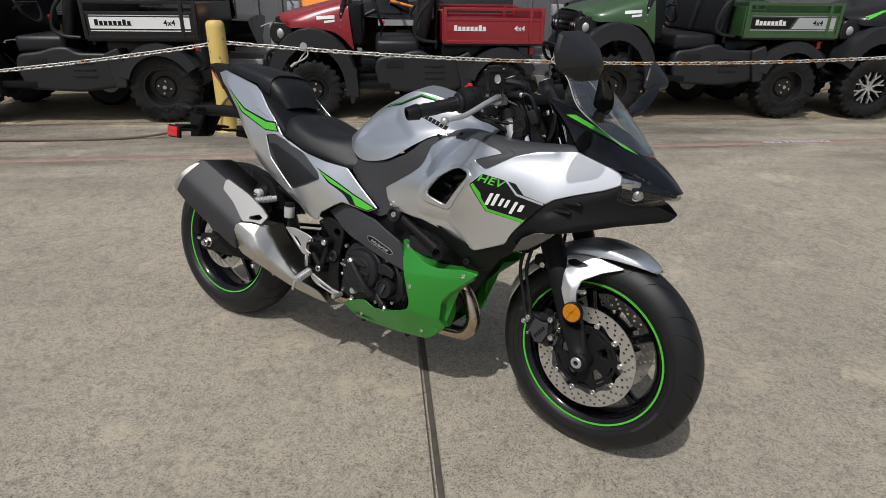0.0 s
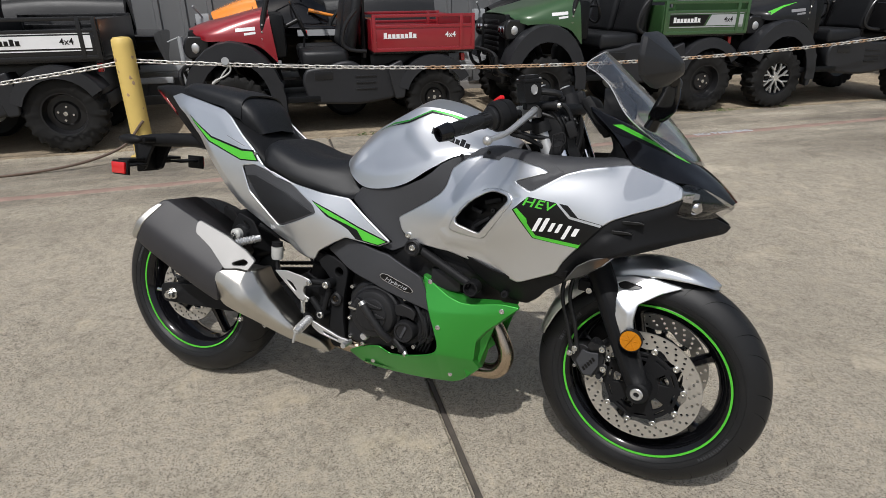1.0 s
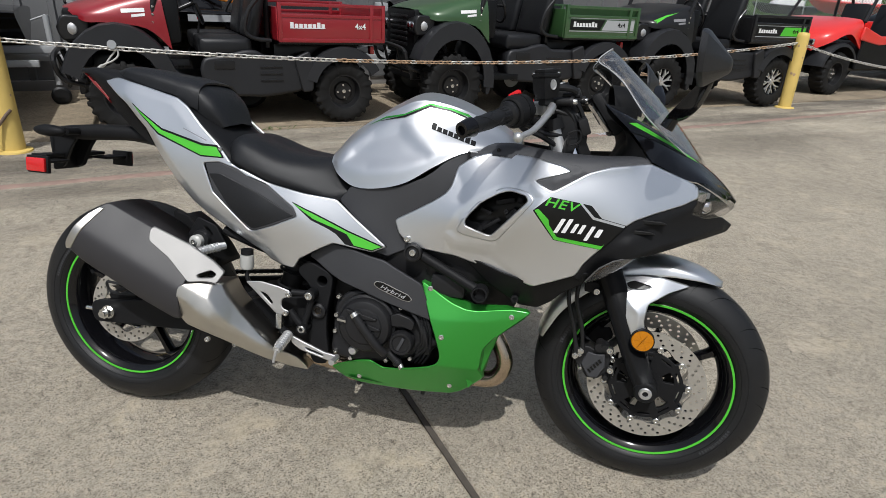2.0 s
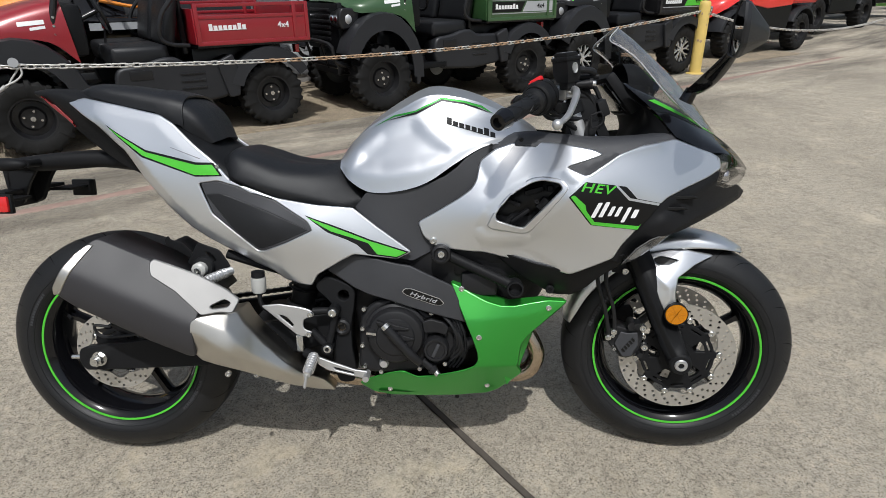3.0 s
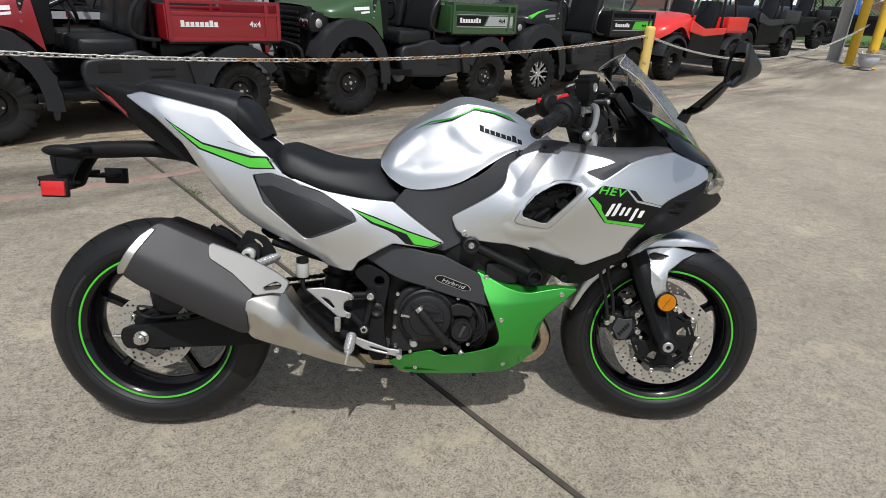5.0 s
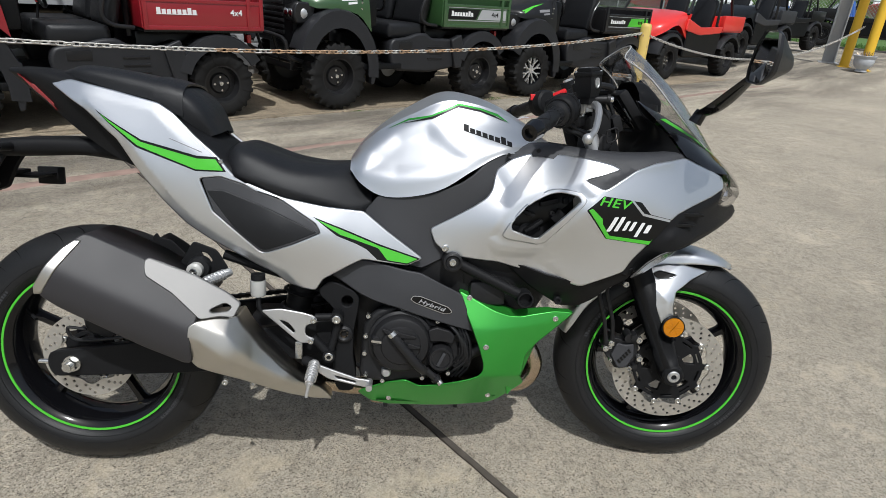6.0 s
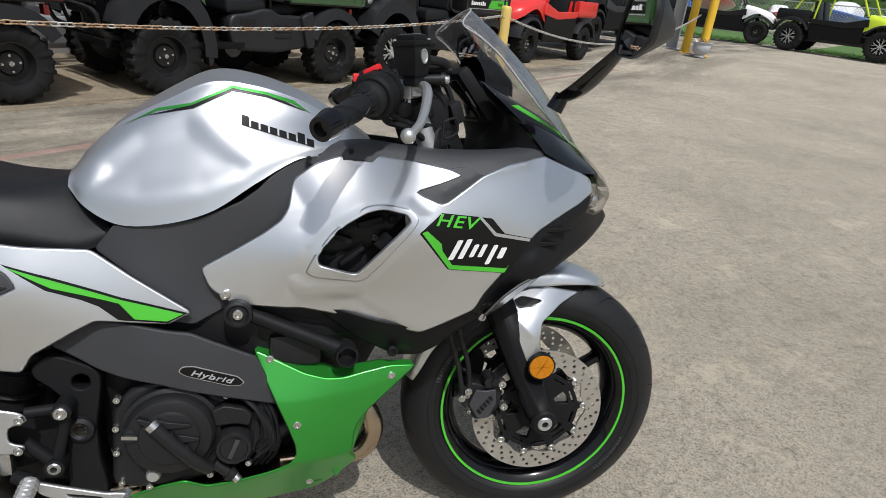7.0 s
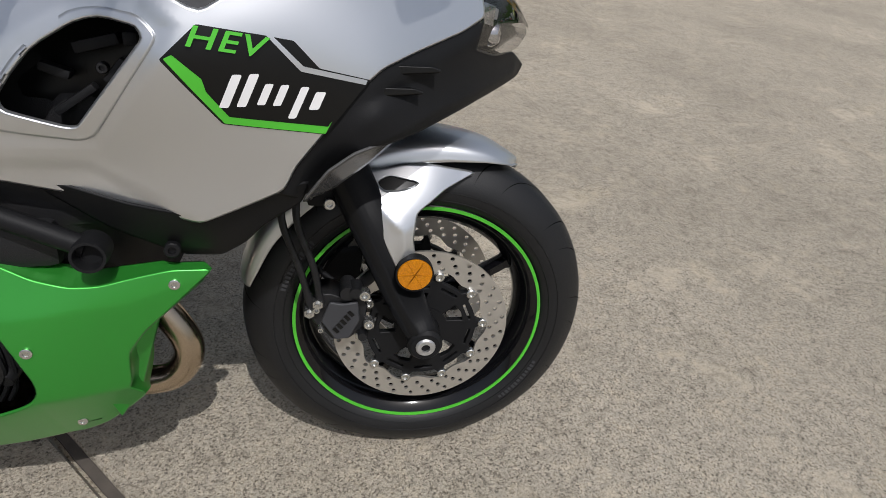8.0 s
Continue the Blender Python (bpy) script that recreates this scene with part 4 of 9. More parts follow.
# tail core and side panels
bm = bmesh.new()
loft(bm, [[(-0.10, 0, 1.006), (-0.10, 0.03, 1.004), (-0.096, 0.04, 0.996), (-0.09, 0.03, 0.985)], [(-0.03, 0, 1.010), (-0.03, 0.06, 1.006), (-0.03, 0.075, 0.985), (-0.02, 0.05, 0.935)],
          [(0.05, 0, 0.998), (0.05, 0.07, 0.992), (0.05, 0.095, 0.965), (0.06, 0.07, 0.872)], [(0.15, 0, 0.975), (0.15, 0.08, 0.968), (0.15, 0.115, 0.94), (0.15, 0.09, 0.815)],
          [(0.26, 0, 0.935), (0.26, 0.09, 0.928), (0.26, 0.128, 0.90), (0.26, 0.10, 0.76)], [(0.36, 0, 0.858), (0.36, 0.10, 0.850), (0.36, 0.145, 0.82), (0.36, 0.11, 0.70)],
          [(0.48, 0, 0.76), (0.48, 0.10, 0.758), (0.48, 0.15, 0.74), (0.48, 0.11, 0.66)], [(0.66, 0, 0.73), (0.66, 0.09, 0.725), (0.66, 0.13, 0.70), (0.66, 0.10, 0.60)]], 4, 4)
part("tail_core", bm, "black", bike, "matt black tail body", 50)
GREY = [(0.332, 0.783), (0.374, 0.789), (0.43, 0.772), (0.511, 0.741), (0.592, 0.691), (0.604, 0.670), (0.54, 0.640), (0.478, 0.616), (0.462, 0.617), (0.41, 0.662), (0.357, 0.708)]
TAIL = Skin([(0.018, 0.974, 0.088), (0.16, 0.965, 0.115), (0.25, 0.94, 0.130), (0.37, 0.83, 0.160), (0.10, 0.92, 0.130), (0.2, 0.82, 0.158), (0.30, 0.68, 0.165), (0.45, 0.585, 0.165),
             (0.59, 0.53, 0.170), (0.5, 0.68, 0.185), (0.61, 0.67, 0.187), (0.70, 0.72, 0.165), (0.52, 0.74, 0.168), (0.84, 0.615, 0.178), (0.70, 0.612, 0.182)],
            [([(0.10, 0.955), (0.24, 0.925), (0.30, 0.86), (0.36, 0.81)], 0.003, 0.035), ([(0.12, 0.90), (0.25, 0.76), (0.36, 0.66), (0.50, 0.60)], -0.003, 0.03)],
            [([(0.10, 0.945), (0.12, 0.930), (0.187, 0.874), (0.230, 0.808), (0.277, 0.740), (0.320, 0.692), (0.360, 0.659), (0.46, 0.602), (0.52, 0.574), (0.60, 0.50), (0.84, 0.40)], -1, 0.28)])
both("tail_panel", "silver", bike, lambda bm, s: panel(bm, [(0.018, 0.974), (0.065, 0.983), (0.16, 0.965), (0.251, 0.942), (0.28, 0.922), (0.325, 0.873), (0.375, 0.826), (0.403, 0.792), (0.454, 0.763), (0.521, 0.744), (0.612, 0.729), (0.699, 0.721),
     (0.755, 0.677), (0.84, 0.616), (0.805, 0.599), (0.754, 0.605), (0.70, 0.612), (0.669, 0.596), (0.607, 0.558), (0.59, 0.529), (0.559, 0.533), (0.521, 0.544), (0.498, 0.565), (0.453, 0.585), (0.348, 0.643), (0.304, 0.677), (0.261, 0.727), (0.213, 0.795), (0.173, 0.862), (0.106, 0.92)],
     TAIL, s, 0.005, 0, 0.007, 0.006, 0.007, [[(0.47 + (x - 0.47) * 0.985, 0.70 + (z - 0.70) * 0.985) for x, z in GREY]]), "silver tail panel with a green stripe")
both("side_cover", "dark", bike, lambda bm, s: panel(bm, GREY, TAIL, s, 0.005, -0.003, 0.005, 0.006, 0.008), "dark grey side cover")
both("cover_inlay", "vinyl", bike, lambda bm, s: panel(bm, [(0.344, 0.756), (0.380, 0.758), (0.49, 0.717), (0.594, 0.671), (0.54, 0.648), (0.474, 0.622), (0.463, 0.624), (0.405, 0.672)], TAIL, s, 0.003, -0.0012, 0.003, 0.006, 0.009), "black mesh inlay")
both("tail_stripe_edge", "film", bike, lambda bm, s: panel(bm, [(0.130, 0.921), (0.223, 0.861), (0.330, 0.832), (0.369, 0.831), (0.389, 0.799), (0.328, 0.798), (0.214, 0.844)], TAIL, s, 0.002, 0.0008, 0, 0.001, 0.006))
both("tail_stripe", "lime", bike, lambda bm, s: panel(bm, [(0.142, 0.912), (0.223, 0.856), (0.33, 0.826), (0.366, 0.826), (0.383, 0.802), (0.328, 0.802), (0.217, 0.848)], TAIL, s, 0.002, 0.0022, 0, 0.001, 0.006), "bright green stripe")
both("side_stripe_edge", "film", bike, lambda bm, s: panel(bm, [(0.585, 0.707), (0.648, 0.684), (0.739, 0.647), (0.835, 0.616), (0.804, 0.601), (0.746, 0.609), (0.734, 0.611), (0.708, 0.635), (0.685, 0.647), (0.64, 0.665)], TAIL, s, 0.002, 0.0008, 0, 0.001, 0.006))
both("side_stripe", "lime", bike, lambda bm, s: panel(bm, [(0.592, 0.702), (0.648, 0.680), (0.739, 0.643), (0.828, 0.615), (0.804, 0.6045), (0.757, 0.611), (0.736, 0.638), (0.693, 0.653), (0.648, 0.668)], TAIL, s, 0.002, 0.0022, 0, 0.001, 0.006), "bright green stripe")

# nose: gloss cowl, chin, headlights, screen
bm = bmesh.new()
loft(bm, [[(1.455, 0, 0.965), (1.41, 0.085, 0.982), (1.335, 0.134, 1.008), (1.402, 0.160, 0.945), (1.45, 0.180, 0.886)], [(1.52, 0, 0.935), (1.50, 0.078, 0.942), (1.455, 0.125, 0.945), (1.465, 0.158, 0.905), (1.485, 0.172, 0.872)],
          [(1.57, 0, 0.905), (1.555, 0.065, 0.907), (1.53, 0.112, 0.898), (1.53, 0.143, 0.874), (1.54, 0.155, 0.850)], [(1.63, 0, 0.866), (1.62, 0.045, 0.866), (1.60, 0.085, 0.862), (1.595, 0.112, 0.852), (1.592, 0.127, 0.843)],
          [(1.67, 0, 0.832), (1.665, 0.028, 0.831), (1.655, 0.052, 0.829), (1.649, 0.066, 0.824), (1.646, 0.077, 0.818)], [(1.697, 0, 0.802), (1.695, 0.010, 0.801), (1.692, 0.020, 0.80), (1.688, 0.028, 0.798), (1.685, 0.034, 0.795)]], 4, 4, False)
COWL = MeshSkin(bm)
part("nose_cowl", bm, "gloss", bike, "gloss black nose cowl with green lines", 50)
both("nose_line", "lime", bike, lambda bm, s: panel(bm, [(1.392, 0.969), (1.412, 0.971), (1.452, 0.953), (1.50, 0.930), (1.545, 0.907), (1.578, 0.888), (1.542, 0.903), (1.498, 0.925), (1.44, 0.949)], COWL, s, 0.002, 0.0012, 0, 0.001, 0.015))
CHIN = Skin([(1.32, 0.61, 0.222), (1.42, 0.70, 0.240), (1.36, 0.685, 0.240), (1.48, 0.72, 0.205), (1.48, 0.766, 0.208), (1.57, 0.705, 0.135), (1.57, 0.79, 0.152), (1.65, 0.75, 0.065), (1.68, 0.73, 0.025), (1.43, 0.737, 0.232), (1.37, 0.618, 0.205)],
            [([(1.40, 0.66), (1.50, 0.70), (1.66, 0.735)], 0.012, 0.02), ([(1.40, 0.72), (1.46, 0.735)], -0.006, 0.01)])
CHIN_EDGE = np.array([(1.311, 0.614), (1.325, 0.644), (1.361, 0.689), (1.398, 0.733), (1.424, 0.754), (1.47, 0.772), (1.535, 0.794), (1.570, 0.812)])


def chin_width(x, z):
    """The chin leaves the fairing's edge flush, then takes its own shape."""
    k = np.clip(line_gap(CHIN_EDGE, np.stack([np.atleast_1d(x), np.atleast_1d(z)], -1).astype(float)) / 0.035, 0, 1)
    k = k * k * (3 - 2 * k)
    y = k * CHIN(np.atleast_1d(x), np.atleast_1d(z)) + (1 - k) * (FAIR(np.atleast_1d(x), np.atleast_1d(z)) - 0.003)
    return y if np.ndim(x) else float(y[0])


for s in (-1, 1):
    for x, z in ((1.455, 0.752), (1.432, 0.728)):
        bm = bmesh.new()
        slab(bm, [(x - 0.045, z - 0.006), (x - 0.03, z + 0.004), (x + 0.030, z + 0.004), (x + 0.042, z)], s * (CHIN(x, z) - 0.02), s * (CHIN(x, z) + 0.0005), 0.002, 0.002)
        part("chin_fin", bm, "film", bike, "short black air fin")
both("chin_cowl", "black", bike, lambda bm, s: panel(bm, [(1.292, 0.612), (1.306, 0.630), (1.350, 0.700), (1.415, 0.760), (1.478, 0.786), (1.54, 0.805), (1.572, 0.812), (1.560, 0.775), (1.60, 0.764), (1.650, 0.765), (1.692, 0.742), (1.68, 0.724), (1.574, 0.704), (1.482, 0.677), (1.404, 0.661), (1.369, 0.618), (1.328, 0.598)], chin_width, s, 0.006, -0.003, 0.006, 0.006, 0.006), "matt black chin cowl")


def lamp_shell(bm, s, back=0.0, shrink=1.0):
    rows = [((1.556, 0.155, 0.842), (1.556, 0.157, 0.772)), ((1.594, 0.126, 0.842), (1.602, 0.124, 0.763)), ((1.647, 0.077, 0.817), (1.652, 0.070, 0.768)), ((1.684, 0.030, 0.797), (1.680, 0.030, 0.778)), ((1.692, 0.0, 0.793), (1.686, 0.0, 0.780))]
    loft(bm, [[(x - back, s * y * shrink, z), (x2 - back * 0.4 + 0.006, s * (y + y2) / 2 * shrink, (z + z2) / 2), (x2 - back, s * y2 * shrink, z2)] for (x, y, z), (x2, y2, z2) in rows], 4, 3, False, False)


both("headlight_lens", "lens", bike, lambda bm, s: lamp_shell(bm, s), "clear headlight lens")
both("headlight_housing", "gloss", bike, lambda bm, s: lamp_shell(bm, s, 0.024, 0.93), "dark headlight housing")


def projector(bm, s):
    revolve(bm, [(0.0, 0.0), (0.012, 0.002), (0.018, 0.010), (0.019, 0.03), (0.0, 0.03)], 20, False, Matrix.Translation((1.612, s * 0.108, 0.790)) @ Vector((-1, -s * 0.6, 0)).to_track_quat("Y", "Z").to_matrix().to_4x4())


both("headlight_reflector", "chrome", bike, projector, "bright reflector")
for s in (-1, 1):
    for x, y, z, a, h, q in ((1.590, 0.116, 0.815, 0.018, 0.010, 42),):
        bm = bmesh.new()
        box(bm, -a, a, -0.004, 0.004, -h, h, 0.0025, Matrix.Translation((x, s * y, z)) @ pose(0, 0, 0, 0, 10, s * -q))
        part("lamp_facet", bm, "alu", bike, "bright lamp facet")
both("upper_reflector", "chrome", bike, lambda bm, s: box(bm, -0.020, 0.020, -0.006, 0.006, -0.013, 0.013, 0.003, Matrix.Translation((1.574, s * 0.136, 0.816)) @ pose(0, 0, 0, 0, 8, s * -38)))
bm = bmesh.new()
loft(bm, [[(1.611, 0, 0.884), (1.59, 0.05, 0.888), (1.54, 0.095, 0.905)], [(1.55, 0, 0.957), (1.53, 0.068, 0.953), (1.474, 0.128, 0.950)], [(1.475, 0, 1.034), (1.465, 0.078, 1.022), (1.420, 0.150, 0.994)],
          [(1.40, 0, 1.100), (1.394, 0.07, 1.088), (1.374, 0.118, 1.056)], [(1.371, 0, 1.126), (1.366, 0.06, 1.114), (1.340, 0.102, 1.086)], [(1.345, 0, 1.146), (1.336, 0.05, 1.138), (1.309, 0.090, 1.108)]], 5, 5, False)
scr = part("windscreen", bm, "screen", bike, "smoked clear windscreen", 60)
scr.visible_shadow = False
so = scr.modifiers.new("thickness", "SOLIDIFY")
so.thickness = 0.003
bm = bmesh.new()
edge = [(1.54, 0.0955, 0.905), (1.474, 0.1285, 0.950), (1.420, 0.1505, 0.994), (1.374, 0.1185, 1.056), (1.340, 0.1025, 1.086), (1.309, 0.0905, 1.108), (1.336, 0.05, 1.138)]
tube(bm, [(x, -y, z) for x, y, z in edge] + [(1.345, 0, 1.146)] + edge[::-1], 0.0014, 6, 5)
part("screen_edge", bm, "grey", scr)

# cockpit: a dished liner from cowl edge to cowl edge, the display under its hood
bm = bmesh.new()
loft(bm, [[(1.430, 0, 1.000), (1.415, 0.07, 1.002), (1.375, 0.112, 1.004), (1.331, 0.132, 1.009)], [(1.425, 0, 0.965), (1.415, 0.07, 0.966), (1.382, 0.122, 0.968), (1.352, 0.138, 0.975)],
          [(1.405, 0, 0.925), (1.400, 0.07, 0.926), (1.395, 0.13, 0.928), (1.398, 0.156, 0.942)], [(1.380, 0, 0.885), (1.380, 0.07, 0.885), (1.405, 0.14, 0.886), (1.440, 0.174, 0.888)], [(1.368, 0, 0.850), (1.368, 0.07, 0.850), (1.395, 0.14, 0.855), (1.43, 0.172, 0.862)]], 5, 5, False)
liner = part("cockpit_liner", bm, "black", bike, "matt black dished cockpit liner", 60)
for s in (-1, 1):
    bolt(liner, 1.428, s * 0.158, 0.905, 0.006, "engine", "liner_screw", 0.004, (-0.8, -s * 0.5, 0.2))
TILT = pose(1.345, 0, 0.985, 0, -38, 0)
bm = bmesh.new()
box(bm, -0.012, 0.016, -0.092, 0.092, -0.056, 0.056, 0.010, TILT)
dash = part("instrument", bm, "black", bike, "black instrument display")
bm = bmesh.new()
box(bm, -0.0150, -0.0125, -0.076, 0.076, -0.040, 0.044, 0.001, TILT)
part("display", bm, "gloss", dash)
for y, z, w, h in ((0.0, -0.049, 0.050, 0.003), (-0.082, 0.0, 0.003, 0.018), (0.082, 0.0, 0.003, 0.018)):
    bm = bmesh.new()
    box(bm, -0.0155, -0.0125, y - w, y + w, z - h, z + h, 0.001, TILT)
    part("key_bar", bm, "dark", dash)
bm = bmesh.new()
loft(bm, [[(1.352, 0, 1.058), (1.354, 0.045, 1.056), (1.358, 0.078, 1.030), (1.362, 0.086, 1.000)], [(1.392, 0, 1.056), (1.392, 0.040, 1.052), (1.394, 0.066, 1.028), (1.396, 0.072, 0.995)], [(1.430, 0, 1.025), (1.430, 0.032, 1.022), (1.430, 0.050, 1.010), (1.430, 0.055, 0.985)]], 4, 4, False)
part("display_hood", bm, "black", bike, "matt black display hood", 40)

# dark core behind the panels
bm = bmesh.new()
loft(bm, [[(0.66, 0, 0.72), (0.66, 0.09, 0.70), (0.66, 0.10, 0.45), (0.66, 0, 0.28)], [(0.80, 0, 0.78), (0.80, 0.12, 0.74), (0.80, 0.13, 0.5), (0.80, 0, 0.24)], [(1.0, 0, 0.86), (1.0, 0.13, 0.80), (1.0, 0.14, 0.5), (1.0, 0, 0.22)],
          [(1.12, 0, 0.86), (1.12, 0.14, 0.82), (1.12, 0.15, 0.6), (1.12, 0, 0.36)], [(1.20, 0, 0.80), (1.20, 0.14, 0.78), (1.20, 0.15, 0.62), (1.20, 0, 0.50)]], 3, 3)
part("engine_core", bm, "engine", bike, "black engine and radiator mass", 40)

# belly pan
BELLY = Skin([(0.94, 0.54, 0.174), (1.22, 0.495, 0.183), (1.0, 0.41, 0.199), (1.11, 0.30, 0.165), (0.76, 0.245, 0.150), (0.70, 0.28, 0.150), (0.85, 0.27, 0.172), (1.08, 0.48, 0.192), (1.0, 0.33, 0.195), (1.1, 0.40, 0.185)],
             (), [([(0.93, 0.45), (1.0, 0.448), (1.12, 0.456), (1.22, 0.485)], 1, 0.22), ([(0.70, 0.283), (0.95, 0.315), (1.0, 0.326), (1.11, 0.318)], -1, 0.45)])
both("belly_pan", "green", bike, lambda bm, s: panel(bm, [(0.935, 0.534), (0.977, 0.514), (1.02, 0.493), (1.058, 0.482), (1.089, 0.481), (1.134, 0.489), (1.171, 0.495), (1.22, 0.493), (1.204, 0.478), (1.168, 0.444), (1.132, 0.411), (1.109, 0.380), (1.106, 0.357), (1.104, 0.327), (1.100, 0.318), (1.116, 0.291), (1.091, 0.264), (1.055, 0.230), (1.026, 0.217),
     (0.927, 0.213), (0.772, 0.204), (0.726, 0.216), (0.702, 0.240), (0.694, 0.249), (0.72, 0.265), (0.766, 0.287), (0.812, 0.301), (0.847, 0.282), (0.895, 0.291), (0.945, 0.306), (0.976, 0.316), (0.994, 0.326), (1.003, 0.340), (1.002, 0.361), (0.989, 0.401), (0.971, 0.445), (0.952, 0.489)], BELLY, s, 0.005, 0, 0.004, 0.008, 0.005), "metallic green belly pan")
LIP_X, LIP_Z = [0.935, 0.977, 1.02, 1.058, 1.089, 1.134, 1.171, 1.22], [0.533, 0.513, 0.492, 0.481, 0.480, 0.488, 0.494, 0.492]


def lip_width(x, z):
    e = np.interp(x, LIP_X, LIP_Z)
    return BELLY(x, e) - 0.003 - 2.8 * (z - e)


both("belly_lip", "green", bike, lambda bm, s: panel(bm, [*zip(LIP_X, LIP_Z), (1.21, 0.497), (1.16, 0.499), (1.08, 0.489), (1.02, 0.503), (0.948, 0.537)], lip_width, s, 0.003, 0, 0, 0.001, 0.008))


def belly_duct(bm, s):
    """The inturned front edge of the belly pan."""
    loft(bm, [[(x, s * (BELLY(x, z) - 0.001), z), (x + 0.004, s * (BELLY(x, z) - 0.02), z - 0.004), (x - 0.002 + d, s * 0.105, z - 0.012)] for x, z, d in ((1.203, 0.477, -0.03), (1.168, 0.444, -0.01), (1.132, 0.411, 0.0), (1.109, 0.380, 0.012), (1.105, 0.352, 0.022), (1.100, 0.320, 0.022), (1.114, 0.292, 0.0))], 3, 3, False, False)


both("belly_duct", "green", bike, belly_duct, "inturned green front edge")
both("belly_inner", "green", bike, lambda bm, s: panel(bm, [(1.106, 0.394), (1.130, 0.422), (1.148, 0.420), (1.108, 0.292), (1.078, 0.252), (1.066, 0.300), (1.078, 0.345)], Skin([(1.13, 0.40, 0.150), (1.17, 0.42, 0.128), (1.13, 0.29, 0.125), (1.09, 0.27, 0.142), (1.09, 0.33, 0.152)]), s, 0.005, 0, 0.003, 0.004, 0.01), "green inner duct panel")
bm = bmesh.new()
loft(bm, [[(0.74, 0, 0.215), (0.74, 0.09, 0.216), (0.74, 0.120, 0.222)], [(0.90, 0, 0.212), (0.90, 0.10, 0.213), (0.90, 0.128, 0.222)], [(1.05, 0, 0.235), (1.05, 0.10, 0.238), (1.05, 0.135, 0.245)]], 3, 3, False)
part("belly_floor", bm, "black", bike)

# lower black trim
TRIM = Skin([(1.05, 0.61, 0.186), (1.215, 0.565, 0.214), (1.33, 0.60, 0.222), (1.20, 0.51, 0.165), (1.10, 0.55, 0.170)])
both("lower_trim", "black", bike, lambda bm, s: panel(bm, [(1.03, 0.622), (1.06, 0.616), (1.138, 0.592), (1.22, 0.578), (1.294, 0.608), (1.339, 0.622), (1.330, 0.592), (1.285, 0.560), (1.262, 0.530), (1.232, 0.505), (1.189, 0.505), (1.149, 0.53), (1.108, 0.555), (1.067, 0.59)], TRIM, s, 0.006, -0.006, 0.005, 0.006, 0.008), "matt black lower trim")
both("turn_signal", "signal", bike, lambda bm, s: panel(bm, [(1.333, 0.598), (1.36, 0.64), (1.39, 0.660), (1.440, 0.672), (1.415, 0.644), (1.37, 0.610)], Skin([(1.33, 0.59, 0.215), (1.36, 0.634, 0.235), (1.447, 0.671, 0.212), (1.37, 0.606, 0.200)]), s, 0.012, 0.008, 0.005, 0.004, 0.02), "clear flush turn signal")

# engine side, both sides alike
both("engine_shroud", "dark", bike, lambda bm, s: panel(bm, [(0.623, 0.563), (0.66, 0.592), (0.682, 0.606), (0.727, 0.602), (0.801, 0.588), (0.838, 0.583), (0.888, 0.558), (0.940, 0.532), (0.958, 0.484), (0.976, 0.432), (0.929, 0.446), (0.878, 0.462), (0.834, 0.476), (0.79, 0.491), (0.768, 0.496), (0.728, 0.505), (0.693, 0.520), (0.650, 0.548)],
     Skin([(0.63, 0.566, 0.15), (0.70, 0.60, 0.160), (0.80, 0.53, 0.185), (0.97, 0.50, 0.178), (0.99, 0.42, 0.170), (0.73, 0.50, 0.168)]), s, 0.02, 0, 0.008, 0.008, 0.007), "dark grey engine shroud")


def on_skin(skin, x, z, lift=0.002):
    """A pose on the right-hand skin: x along the machine, y up the side, z outwards."""
    e = 0.004
    hx = (skin(x + e, z) - skin(x - e, z)) / (2 * e)
    hz = (skin(x, z + e) - skin(x, z - e)) / (2 * e)
    X = Vector((1, -hx, 0)).normalized()
    Y = Vector((0, -hz, 1))
    Z = X.cross(Y).normalized()
    Y = Z.cross(X)
    m = Matrix((X, Y, Z)).transposed().to_4x4()
    m.translation = Vector((x, -skin(x, z), z)) + Z * lift
    return m


# plain shapes in place of maker's marks; short words that are no names
writing("HEV", 0.031, "lime", bike, on_skin(FAIR, 1.257, 0.7785, 0.0022) @ pose(0, 0, 0, 0, 0, -7) @ Matrix.Diagonal((1.22, 0.92, 1, 1)), "hybrid_word", shear=0.25, spacing=1.1)
# five slanted strokes and eight bars
def decal_mark(bm, s):
    for x, z, w, h in ((1.260, 0.731, 0.0095, 0.034), (1.277, 0.732, 0.0095, 0.034), (1.294, 0.728, 0.0085, 0.022), (1.310, 0.727, 0.0085, 0.022), (1.328, 0.719, 0.0085, 0.034), (1.348, 0.721, 0.0110, 0.019)):
        k = h * 0.45
        panel(bm, [(x - w / 2 - k / 2, z - h / 2), (x + w / 2 - k / 2, z - h / 2), (x + w / 2 + k / 2, z + h / 2), (x - w / 2 + k / 2, z + h / 2)], FAIR, s, 0.002, 0.0022, 0, 0.002, 0.02)


def tank_mark(bm, s):
    panel(bm, [(0.926, 0.9190), (1.0407, 0.8862), (1.0407, 0.8848), (0.926, 0.9176)], TANK, s, 0.002, 0.0008, 0, 0.0004, 0.02)
    for k in range(8):
        x = 0.926 + 0.0147 * k
        z = 0.9225 - 0.0042 * k
        h = 0.0165 if k in (0, 6) else 0.0115
        panel(bm, [(x, z + h - 0.005), (x + 0.0118, z + h - 0.0083), (x + 0.0118, z - 0.0083), (x, z - 0.005)], TANK, s, 0.002, 0.001, 0, 0.001, 0.02)


